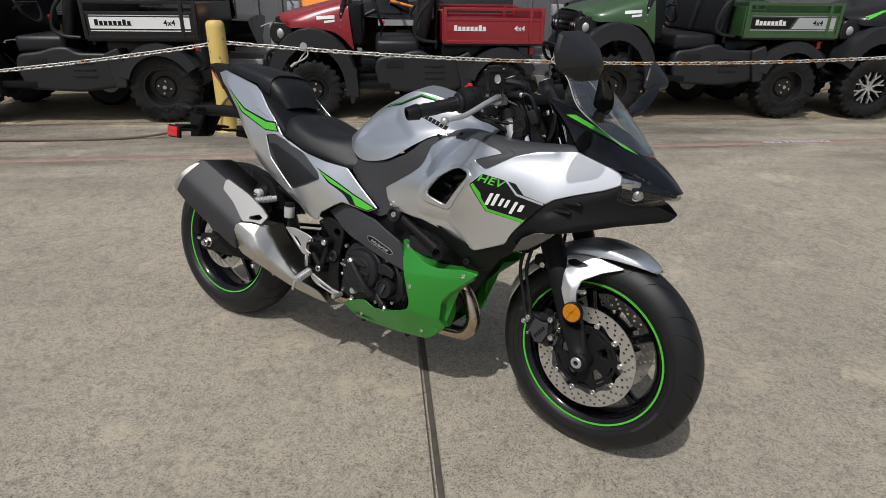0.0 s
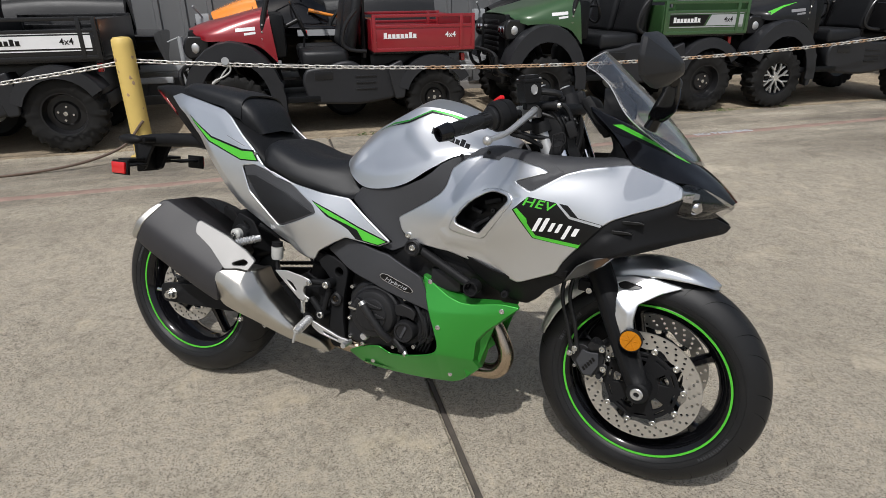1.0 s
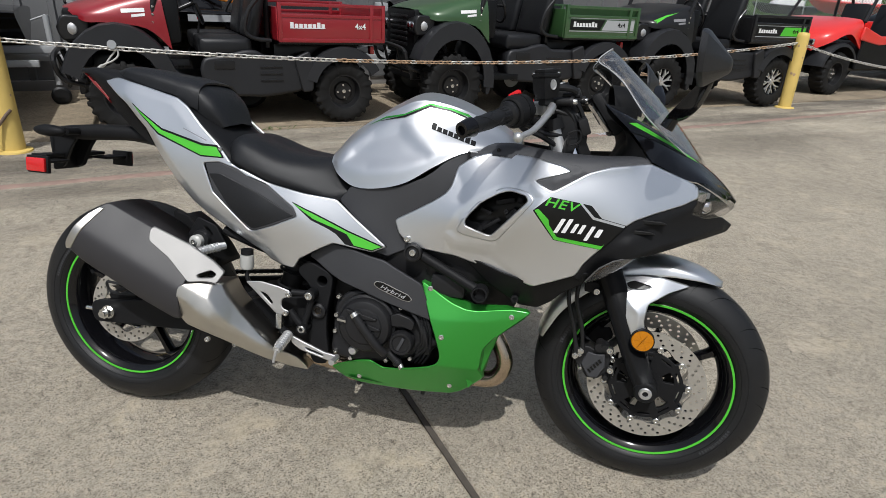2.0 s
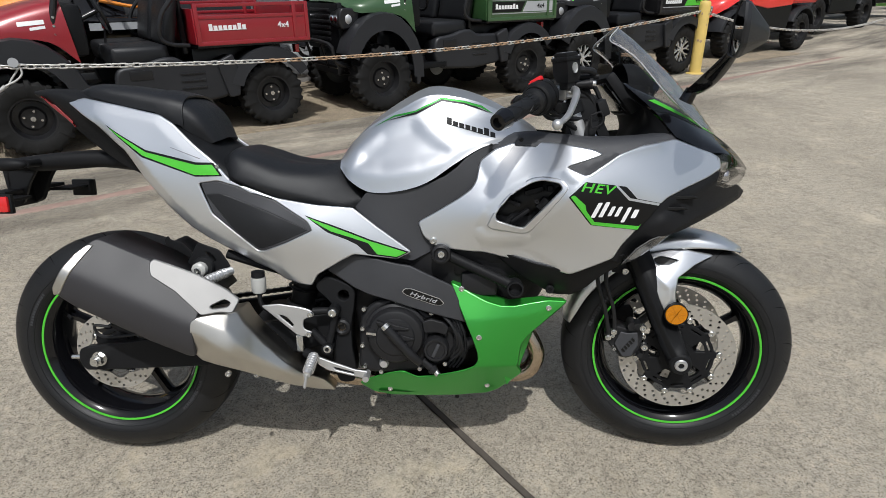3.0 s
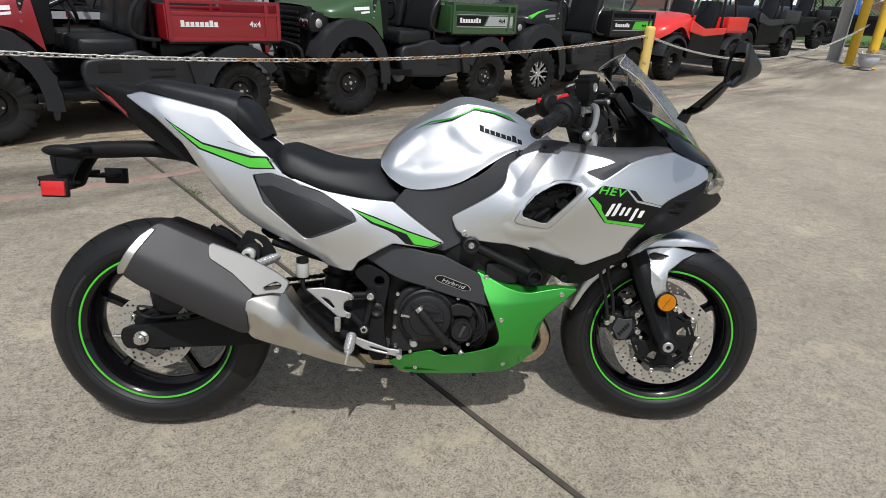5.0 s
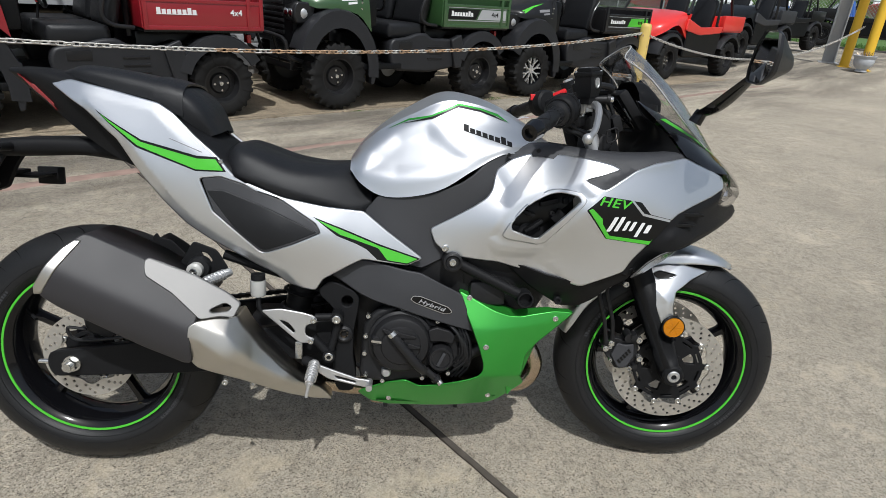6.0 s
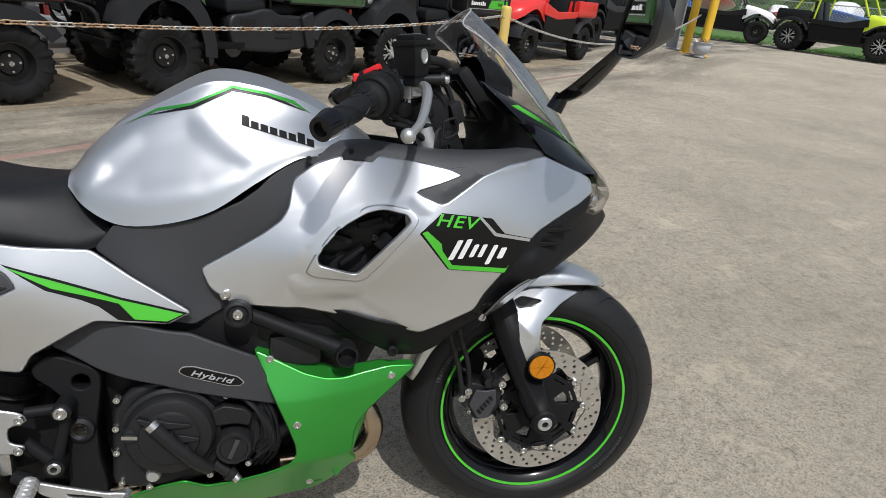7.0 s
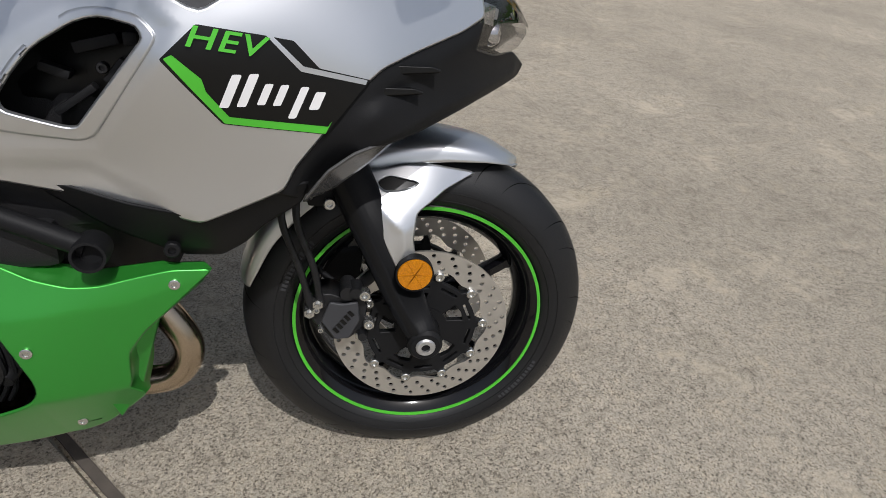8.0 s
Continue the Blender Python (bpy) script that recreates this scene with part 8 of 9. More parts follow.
    for k in range(6):
        bm = bmesh.new()
        box(bm, 1.290, 1.312, -0.24, 0.24, 0.60 + 0.054 * k, 0.628 + 0.054 * k, 0.005)
        part("grille_slat", bm, "utvblack", face)
    for s in (1, -1):
        bm = bmesh.new()
        plate(bm, [(1.12, 0.73), (1.30, 0.71), (1.335, 0.77), (1.325, 0.86), (1.29, 0.91), (1.10, 0.90)], s * 0.28, s * 0.53, 0.02, 0.02)
        hl = part("headlight_pod", bm, "utvblack", face)
        for y in (0.35, 0.445):
            bm = bmesh.new()
            revolve(bm, [(0.0, 0.004), (0.025, 0.0), (0.040, -0.008), (0.042, -0.03), (0.0, -0.03)], 20, False, Matrix.Translation((1.340, s * y, 0.805)) @ Vector((1, 0, 0)).to_track_quat("Y", "Z").to_matrix().to_4x4())
            part("headlight", bm, "chrome", hl, "round clear headlight")
        bm = bmesh.new()
        revolve(bm, [(0.0, 0.004), (0.030, 0.0), (0.046, -0.008), (0.048, -0.03), (0.0, -0.03)], 20, False, Matrix.Translation((1.245, s * 0.535, 0.805)) @ Vector((0.35, s, 0)).to_track_quat("Y", "Z").to_matrix().to_4x4())
        part("side_lamp", bm, "alu", hl, "round lamp in the corner pod")
    bm = bmesh.new()
    tube(bm, [(1.22, 0.46, 0.36), (1.37, 0.46, 0.42), (1.41, 0.42, 0.58), (1.41, -0.42, 0.58), (1.37, -0.46, 0.42), (1.22, -0.46, 0.36)], 0.02, 10, 4)
    for y in (-0.2, 0.2):
        rod(bm, (1.40, y, 0.58), (1.33, y, 0.34), 0.016)
    rod(bm, (1.33, -0.44, 0.36), (1.33, 0.44, 0.36), 0.018)
    part("bumper", bm, "utvblack", t, "black tube bumper")
    # cargo bed
    x0, x1, zb, zt = -1.33, -0.34, 0.742, 1.060
    bed = new("cargo_bed")
    bed.parent = t
    tagged(bed, "painted steel cargo bed")
    bm = bmesh.new()
    box(bm, x0, x1, -0.66, 0.66, zb - 0.03, zb, 0.006)
    part("bed_floor", bm, "utvblack", bed)
    for s in (1, -1):
        bm = bmesh.new()
        y = s * 0.665
        box(bm, x0 + 0.02, x1 - 0.02, y - 0.012, y + 0.012, zb, zb + 0.215, 0.004)
        sd = part("bed_side", bm, paint, bed, "painted bed side")
        for w, z2, z3 in ((0.018, zb + 0.195, zb + 0.225), (0.020, zb - 0.012, zb + 0.022), (0.018, zt - 0.030, zt)):
            bm = bmesh.new()
            box(bm, x0, x1, y - w, y + w, z2, z3, 0.006)
            part("bed_rail", bm, paint, bed)
        for x in (x0 + 0.015, x0 + 0.13, x1 - 0.015):
            bm = bmesh.new()
            box(bm, x - 0.017, x + 0.017, y - 0.021, y + 0.021, zb - 0.01, zt + 0.001, 0.004)
            part("bed_post", bm, paint, bed)
        yy = s * 0.6775
        lo, hi = min(yy, yy + s * 0.003), max(yy, yy + s * 0.003)
        if band:
            pale = "lime" if band == "lime" else "grey"
            fields = ((band, [(x0 + 0.06, 0.08), (x0 + 0.06, 0.178), (x1 - 0.06, 0.178), (x1 - 0.06, 0.08)]),) if band == "white" else (("film", [(x1 - 0.06, 0.075), (x1 - 0.06, 0.180), (x1 - 0.52, 0.180), (x1 - 0.46, 0.075)]), (pale, [(x1 - 0.545, 0.180), (x1 - 0.485, 0.075), (x0 + 0.06, 0.075), (x0 + 0.06, 0.180)]))
            for mat, loop in fields:
                bm = bmesh.new()
                slab(bm, [(x, zb + z) for x, z in loop], lo, hi, 0.0005, 0.001)
                part("side_band", bm, mat, sd)
            for z in (0.058, 0.190):
                bm = bmesh.new()
                box(bm, x0 + 0.06, x1 - 0.06, lo, hi, zb + z, zb + z + 0.008, 0)
                part("side_line", bm, "grey" if band != "white" else band, sd)
        mark = "film" if band == "white" else "white"
        bm = bmesh.new()
        a, b = (x1 - 0.42, x1 - 0.10)
        box(bm, a, b, min(yy, yy + s * 0.0040), max(yy, yy + s * 0.0040), zb + 0.106, zb + 0.111, 0)
        for k in range(8):
            q = b - (b - a) * k / 8
            box(bm, q - (b - a) * 0.105, q - (b - a) * 0.012, min(yy, yy + s * 0.0045), max(yy, yy + s * 0.0045), zb + 0.108, zb + (0.158 if k in (0, 6) else 0.145), 0)
        part("side_mark", bm, mark, sd, "plain bars for the maker's mark")
        writing("4x4", 0.070, ink, sd, Matrix.Translation((x0 + 0.24, yy + s * 0.004, zb + 0.130)) @ pose(0, 0, 0, 90, 0, 180 if s > 0 else 0), "drive_word", 0.001)
    bm = bmesh.new()
    box(bm, x0 - 0.012, x0 + 0.012, -0.66, 0.66, zb, zt - 0.02, 0.005)
    part("tailgate", bm, paint, bed)
    bm = bmesh.new()
    box(bm, x1 - 0.012, x1 + 0.012, -0.66, 0.66, zb, zt - 0.04, 0.005)
    part("bed_front", bm, paint, bed)
    for s in (1, -1):
        bm = bmesh.new()
        box(bm, -1.275, -1.235, s * 0.46, s * 0.54, 0.615, 0.69, 0.008)
        part("tail_light", bm, "redlens", t, "red tail light")
    for o in t.children:
        if not o.name.startswith("wheel"):
            o.matrix_basis = Matrix.Translation((0, 0, lift)) @ o.matrix_basis
    return t


mule(-2.32, "utvblack", "black utility vehicle with a white-banded bed behind the chain", "white", "film", v=4.30, R=0.33, lift=0.035)
mule(0.94, "utvred", "dark red utility vehicle with a tipping bed, parked behind the chain")
mule(3.97, "utvgreen", "dark green utility vehicle with a pale band on its bed", "grey", "film", v=4.30, turn=178, R=0.325, lift=0.085)
mule(6.78, "utvblack", "black utility vehicle with green accents and machined wheels", "lime", "film", "alloy", v=4.17, accent="lime", turn=176, R=0.322, lift=0.075)


def side_by_side(u, v, turn, body, label, R=0.33, wb=2.2, hood="same", cage=True, scale=1.0, seatmat="vinyl", ring="utvblack", zz=0.0):
    """A larger side-by-side vehicle with doors, hood, cage and short bed."""
    t = thing("side_by_side", row(u, v, zz, turn) @ Matrix.Scale(scale, 4), label, "utility vehicle", "parked side-by-sides")
    h = wb / 2
    for x in (h, -h):
        for y in (0.62, -0.62):
            utv_wheel(t, x, y, R, 0.125, "alloy" if ring == "alloy" else "steel")
    bm = bmesh.new()
    box(bm, -h - 0.3, h + 0.3, -0.40, 0.40, 0.32, 0.60, 0.05)
    for x in (h, -h):
        rod(bm, (x, -0.55, R), (x, 0.55, R), 0.04)
        for s in (1, -1):
            rod(bm, (x - 0.12, s * 0.52, R), (x - 0.05, s * 0.35, 0.95), 0.03)
    part("chassis", bm, "utvblack", t)
    hd = body if hood == "same" else hood
    bm = bmesh.new()
    loft(bm, [[(h + 0.50, 0, 0.80), (h + 0.50, 0.30, 0.80), (h + 0.46, 0.48, 0.76), (h + 0.44, 0.52, 0.66)], [(h + 0.30, 0, 0.98), (h + 0.30, 0.40, 0.97), (h + 0.28, 0.64, 0.92), (h + 0.26, 0.70, 0.80)], [(h - 0.10, 0, 1.10), (h - 0.10, 0.46, 1.09), (h - 0.10, 0.68, 1.03), (h - 0.10, 0.74, 0.92)], [(h - 0.48, 0, 1.16), (h - 0.48, 0.46, 1.15), (h - 0.48, 0.66, 1.08), (h - 0.50, 0.70, 0.70)]], 4, 4)
    part("hood", bm, hd, t, "moulded hood", 40)
    for s in (1, -1):
        bm = bmesh.new()
        fender(bm, h, s, 15, 150, R + 0.13, 0.40, 0.76, 0.05, R=R)
        part("front_fender", bm, "satin", t, "", 50)
        bm = bmesh.new()
        fender(bm, -h, s, 25, 165, R + 0.12, 0.40, 0.76, 0.05, R=R)
        part("rear_fender", bm, "satin", t, "", 50)
        bm = bmesh.new()
        plate(bm, [(h - 0.46, 0.38), (h - 0.52, 0.92), (h - 0.90, 0.84), (-h + 0.62, 0.86), (-h + 0.46, 0.80), (-h + 0.52, 0.40)], s * 0.62, s * 0.72, 0.025, 0.05)
        part("door", bm, "utvplastic", t, "black lower door", 50)
        bm = bmesh.new()
        plate(bm, [(h - 0.44, 1.04), (h - 0.40, 0.84), (h - 0.95, 0.76), (-h + 0.50, 0.80), (-h + 0.45, 0.92), (h - 0.95, 0.90)], s * 0.66, s * 0.735, 0.02, 0.03)
        part("door_panel", bm, body, t, "", 50)
        bm = bmesh.new()
        box(bm, -h + 0.55, -h + 1.05, s * 0.05, s * 0.55, 0.62, 0.78, 0.05)
        part("seat_cushion", bm, seatmat, t)
        bm = bmesh.new()
        box(bm, -0.06, 0.06, s * 0.08, s * 0.52, 0, 0.62, 0.05, pose(-h + 0.56, 0, 0.78, 0, -14, 0))
        part("seat_back", bm, seatmat, t)
        if cage:
            bm = bmesh.new()
            tube(bm, [(h - 0.50, s * 0.66, 1.10), (h - 0.85, s * 0.60, 1.70), (h - 1.05, s * 0.58, 1.88), (-h + 0.55, s * 0.58, 1.90), (-h + 0.30, s * 0.60, 1.80), (-h - 0.05, s * 0.62, 1.10)], 0.026, 8, 3)
            tube(bm, [(-h + 0.55, s * 0.58, 1.90), (-h + 0.52, s * 0.62, 1.3), (-h + 0.50, s * 0.62, 0.80)], 0.026, 8, 2)
            part("cage_tube", bm, hd if hood == "limey" else "utvblack", t)
    bm = bmesh.new()
    box(bm, -h - 0.45, -h + 0.42, -0.70, 0.70, 0.82, 0.88, 0.02)
    box(bm, -h - 0.45, -h + 0.42, 0.64, 0.72, 0.85, 1.12, 0.02)
    box(bm, -h - 0.45, -h + 0.42, -0.72, -0.64, 0.85, 1.12, 0.02)
    box(bm, -h - 0.47, -h - 0.42, -0.70, 0.70, 0.85, 1.10, 0.02)
    part("cargo_box", bm, body, t, "", 40)
    bm = bmesh.new()
    box(bm, h + 0.34, h + 0.52, -0.46, 0.46, 0.48, 0.76, 0.05)
    fc = part("front_face", bm, "utvplastic", t)
    for s in (1, -1):
        bm = bmesh.new()
        box(bm, h + 0.42, h + 0.50, s * 0.34, s * 0.56, 0.74, 0.84, 0.03)
        part("headlight", bm, "chrome", fc)
    return t


side_by_side(11.05, 4.75, 180, "bright", "bright red side-by-side utility vehicle with a cargo box", R=0.33, wb=2.25)
side_by_side(14.6, 5.1, 180, "dark", "grey and black side-by-side utility vehicle", R=0.34, wb=2.2, hood="utvplastic", zz=grade(14.6))
side_by_side(19.6, 6.2, 175, "utvblack", "black side-by-side parked by the grass", R=0.36, wb=2.2, zz=0.28)
side_by_side(26.6, 5.2, -82, "utvblack", "black four-seat side-by-side with blue seats and a white hood", R=0.36, wb=2.9, hood="white", seatmat="blue", zz=0.29, scale=1.15)
side_by_side(25.2, 0.62, -100, "utvblack", "black and yellow-green sport side-by-side on the grass", R=0.40, wb=2.3, hood="limey", ring="alloy", zz=0.29, scale=1.2)
side_by_side(33.5, 11.5, 10, "blue", "blue side-by-side far off on the grass", R=0.36, wb=2.4, seatmat="blue", zz=0.29)


# ---- chain between the bollards ----
def link_mesh():
    bm = bmesh.new()
    L, W, r = 0.030, 0.0150, 0.0058
    pts = [(L * math.copysign(1, math.cos(a)) * 0.5 + W * math.cos(a), W * math.sin(a)) for a in np.linspace(0.26, 2 * math.pi + 0.26, 12, False)]
    n = len(pts)
    rings = []
    for i in range(n):
        d = Vector((pts[(i + 1) % n][0] - pts[i - 1][0], pts[(i + 1) % n][1] - pts[i - 1][1], 0)).normalized()
        side = Vector((-d.y, d.x, 0))
        rings.append([bm.verts.new(Vector((*pts[i], 0)) + r * (math.cos(a) * side + math.sin(a) * Vector((0, 0, 1)))) for a in np.linspace(0, 2 * math.pi, 6, False)])
    for i in range(n):
        for k in range(6):
            bm.faces.new((rings[i][k], rings[i][(k + 1) % 6], rings[(i + 1) % n][(k + 1) % 6], rings[(i + 1) % n][k]))
    bmesh.ops.recalc_face_normals(bm, faces=bm.faces)
    me = bpy.data.meshes.new("link")
    bm.to_mesh(me)
    bm.free()
    me.shade_smooth()
    return me


LINKS = []
for kind in ("chain", "rust"):
    me = link_mesh()
    me.materials.append(M[kind])
    LINKS.append(me)


def chain(a, b, sag, label, rusty, single=True):
    """A hanging chain from a to b, in the row's frame."""
    a, b = Vector(a), Vector(b)
    t = thing("chain", Matrix(), label, "chain", "barrier chains")
    line = [a + (b - a) * q - Vector((0, 0, sag * 4 * q * (1 - q))) for q in np.linspace(0, 1, 200)]
    s = [0.0]
    for p, q in zip(line, line[1:]):
        s.append(s[-1] + (q - p).length)
    pitch = 0.0470
    n = int(s[-1] / pitch)
    R = row(0, 0)
    far = bmesh.new()
    for i in range(n):
        d = (i + 0.5) * pitch
        k = min(max(int(np.searchsorted(s, d)), 1), len(line) - 1)
        p = line[k - 1].lerp(line[k], (d - s[k - 1]) / (s[k] - s[k - 1]))
        dr = (line[k] - line[k - 1]).normalized()
        m = R @ Matrix.Translation(p) @ dr.to_track_quat("X", "Z").to_matrix().to_4x4() @ Matrix.Rotation(radians(45 + 90 * (i % 2) + random.uniform(-12, 12)), 4, "X")
        me = LINKS[1 if random.random() < rusty(i / n) else 0]
        if single and i < 300:
            o = new("chain_link", me)
            o.parent = t
            o.matrix_basis = m
        else:
            tmp = me.copy()
            tmp.transform(m)
            far.from_mesh(tmp)
            bpy.data.meshes.remove(tmp)
    if len(far.verts):
        o = part("chain_run", far, "chain", t)
        o["kind"] = "stuff"
    else:
        far.free()


chain((-0.70, 3.37, 0.815), (7.86, 3.37, 0.865), 0.195, "weathered and partly rusty chain hung between two bollards", lambda q: 0.75 if 0.28 < q < 0.40 else (0.5 if 0.4 <= q < 0.95 else 0.03))
chain((-0.84, 3.37, 0.80), (-6.6, 3.37, 0.40), 0.12, "weathered chain hung from a bollard", lambda q: 0.03)
chain((8.0, 3.37, 0.845), (15.6, 2.75, 1.15), 0.50, "pale chain hung from a bollard to a yellow post", lambda q: 0.05, False)

# rope and eyelet tied to the chain
bm = bmesh.new()
tube(bm, [(0.010, 3.37, 0.765), (0.012, 3.36, 0.715), (-0.03, 3.355, 0.675), (-0.10, 3.35, 0.645), (-0.135, 3.35, 0.620), (-0.09, 3.36, 0.640), (-0.05, 3.37, 0.69), (-0.01, 3.38, 0.735), (0.008, 3.38, 0.76)], 0.0065, 8, 6)
r = part("rope_tie", bm, "cup", m=row(0, 0))
bm = bmesh.new()
rod(bm, (-0.020, 3.350, 0.790), (-0.020, 3.362, 0.790), 0.031, None, 24)
part("tag", bm, "grey", r, "round pale grey tag")
bm = bmesh.new()
rod(bm, (-0.100, 3.35, 0.645), (-0.145, 3.35, 0.612), 0.013, 0.011, 12)
part("rope_end", bm, "cup", r)
tagged(r, "pale rope tied round the chain", "rope")
bm = bmesh.new()
tube(bm, [(-0.72, 3.30, 0.35), (-0.95, 3.22, 0.14), (-1.5, 3.05, 0.05), (-2.6, 3.0, 0.046), (-4.5, 3.15, 0.048), (-8, 3.0, 0.046)], 0.011, 8, 8)
r = part("hose", bm, "hose", m=row(0, 0))
tagged(r, "thin brown hose lying on the concrete and tied to a bollard", "hose")


# ---- watercraft on trailers behind the row ----
def watercraft(u, v, top, label, turn=0):
    t = thing("watercraft", row(u, v, 0.0, turn), label, "watercraft", "watercraft on trailers")
    bm = bmesh.new()
    loft(bm, [[(1.55, 0, 0.98), (1.55, 0.02, 0.97), (1.54, 0.03, 0.95), (1.50, 0.0, 0.90)], [(1.2, 0, 1.05), (1.2, 0.22, 1.02), (1.2, 0.30, 0.93), (1.15, 0.0, 0.62)], [(0.5, 0, 1.02), (0.5, 0.40, 0.98), (0.5, 0.50, 0.88), (0.5, 0.0, 0.50)], [(-0.6, 0, 0.95), (-0.6, 0.44, 0.93), (-0.6, 0.54, 0.86), (-0.6, 0.0, 0.48)], [(-1.5, 0, 0.92), (-1.5, 0.42, 0.90), (-1.5, 0.52, 0.84), (-1.5, 0.0, 0.52)]], 4, 4)
    part("hull", bm, "gloss", t, "gloss black hull", 45)
    bm = bmesh.new()
    loft(bm, [[(1.35, 0, 1.10), (1.35, 0.10, 1.08), (1.33, 0.18, 1.02), (1.30, 0.20, 0.98)], [(1.1, 0, 1.20), (1.1, 0.17, 1.17), (1.1, 0.27, 1.08), (1.1, 0.31, 0.98)], [(0.86, 0, 1.27), (0.86, 0.20, 1.24), (0.84, 0.34, 1.13), (0.80, 0.40, 1.05)]], 4, 4)
    part("nose_deck", bm, top, t, "coloured nose deck", 45)
    bm = bmesh.new()
    loft(bm, [[(0.9, 0, 1.255), (0.9, 0.19, 1.225), (0.9, 0.33, 1.115), (0.9, 0.395, 0.98)], [(0.4, 0, 1.34), (0.4, 0.20, 1.30), (0.4, 0.34, 1.14), (0.4, 0.42, 0.96)], [(0.1, 0, 1.20), (0.1, 0.16, 1.18), (0.1, 0.28, 1.08), (0.1, 0.42, 0.95)]], 4, 4)
    part("deck", bm, "gloss", t, "gloss black deck", 45)
    if top != "gloss":
        for s in (1, -1):
            bm = bmesh.new()
            tube(bm, [(0.30, s * 0.375, 1.10), (0.0, s * 0.40, 1.035), (-0.4, s * 0.43, 1.0)], 0.022, 8, 4, 0.008)
            part("deck_stripe", bm, top, t)
    bm = bmesh.new()
    loft(bm, [[(0.12, 0, 1.22), (0.12, 0.12, 1.20), (0.12, 0.20, 1.05), (0.12, 0.24, 0.94)], [(-0.5, 0, 1.26), (-0.5, 0.14, 1.24), (-0.5, 0.21, 1.08), (-0.5, 0.25, 0.93)], [(-1.2, 0, 1.24), (-1.2, 0.13, 1.22), (-1.2, 0.20, 1.06), (-1.2, 0.24, 0.92)]], 4, 4)
    part("saddle", bm, "vinyl", t, "black saddle", 60)
    bm = bmesh.new()
    tube(bm, [(0.30, -0.36, 1.42), (0.36, -0.12, 1.46), (0.36, 0.12, 1.46), (0.30, 0.36, 1.42)], 0.018, 8, 4)
    part("handlebar", bm, "black", t)
    for s in (1, -1):
        bm = bmesh.new()
        box(bm, -0.35, 0.45, s * 0.545, s * 0.555, 0.84, 0.905, 0.0)
        part("hull_mark", bm, "grey", t, "pale mark as a plain bar")
    bm = bmesh.new()
    for y in (-0.45, 0.45):
        box(bm, -1.6, 1.5, y - 0.03, y + 0.03, 0.40, 0.46, 0.008)
    box(bm, -0.05, 0.05, -0.75, 0.75, 0.36, 0.44, 0.008)
    box(bm, 1.0, 2.3, -0.03, 0.03, 0.40, 0.46, 0.008)
    tr = part("trailer_frame", bm, "grey", t, "galvanised trailer frame")
    for y in (0.80, -0.80):
        bm = bmesh.new()
        revolve(bm, [(0.12, 0.06), (0.22, 0.08), (0.26, 0.06), (0.265, 0), (0.26, -0.06), (0.22, -0.08), (0.12, -0.06)], 32)
        part("trailer_tyre", bm, "rubber", t, m=pose(0, y, 0.265))
        bm = bmesh.new()
        revolve(bm, [(0.0, 0.02), (0.08, 0.03), (0.14, 0.05), (0.14, -0.05), (0.0, -0.05)], 24, False)
        part("trailer_rim", bm, "white", t, m=pose(0, y, 0.265))
        bm = bmesh.new()
        fender(bm, 0, 1 if y > 0 else -1, 15, 165, 0.31, 0.70, 0.92, 0.02, R=0.265)
        part("trailer_guard", bm, "grey", t)
    return t


watercraft(-2.3, 5.5, "gloss", "black watercraft on a galvanised trailer behind the black vehicle", 180)
watercraft(1.1, 5.55, "orange", "orange and black watercraft on a galvanised trailer", 180)
watercraft(4.4, 5.6, "gloss", "black watercraft on a galvanised trailer", 180)


def tongue_jack(u, v):
    t = thing("trailer_jack", row(u, v), "galvanised trailer tongue with winch post and jack wheel", "trailer jack")
    bm = bmesh.new()
    box(bm, -0.6, 0.9, -0.035, 0.035, 0.50, 0.57, 0.008)
    part("tongue", bm, "grey", t)
    bm = bmesh.new()
    rod(bm, (-0.15, 0, 0.20), (-0.15, 0, 0.85), 0.028)
    rod(bm, (-0.15, 0, 0.85), (-0.28, 0, 0.80), 0.008)
    part("jack_post", bm, "grey", t)
    bm = bmesh.new()
    revolve(bm, [(0.0, 0.03), (0.07, 0.03), (0.09, 0.015), (0.09, -0.015), (0.07, -0.03), (0.0, -0.03)], 20, False, pose(-0.15, 0, 0.09))
    part("jack_wheel", bm, "rubber", t)
    bm = bmesh.new()
    rod(bm, (0.35, 0, 0.55), (0.12, 0, 1.0), 0.025)
    rod(bm, (0.55, 0, 0.55), (0.25, 0, 0.85), 0.018)
    box(bm, 0.05, 0.19, -0.05, 0.05, 0.95, 1.08, 0.01)
    rod(bm, (0.12, -0.05, 1.05), (0.05, -0.14, 1.16), 0.01)
    part("winch_post", bm, "grey", t)


tongue_jack(-0.45, 5.3)
tongue_jack(2.75, 5.4)

# ---- far end of the yard ----
bm = bmesh.new()
c = 0.13
for a, b in (((-c, -c), (c, -c + 0.03)), ((-c, c - 0.03), (c, c)), ((-0.015, -c), (0.015, c))):
    box(bm, a[0], b[0], a[1], b[1], 0, 4.6, 0.003)
box(bm, -0.2, 0.2, -0.2, 0.2, 0, 0.02, 0.004)
o = part("steel_column", bm, "grey", m=row(16.05, 3.39, 0.27, 20))
tagged(o, "grey painted steel column of the canopy", "column", kind="structure")
for u, v in ((15.65, 2.93), (15.30, 2.45)):
    t = bollard(u, v, 2.3, 0.095, False, "post")
    t.matrix_basis = row(u, v, 0.25)
    tagged(t, "tall bright yellow steel guard post", "guard post")
bm = bmesh.new()
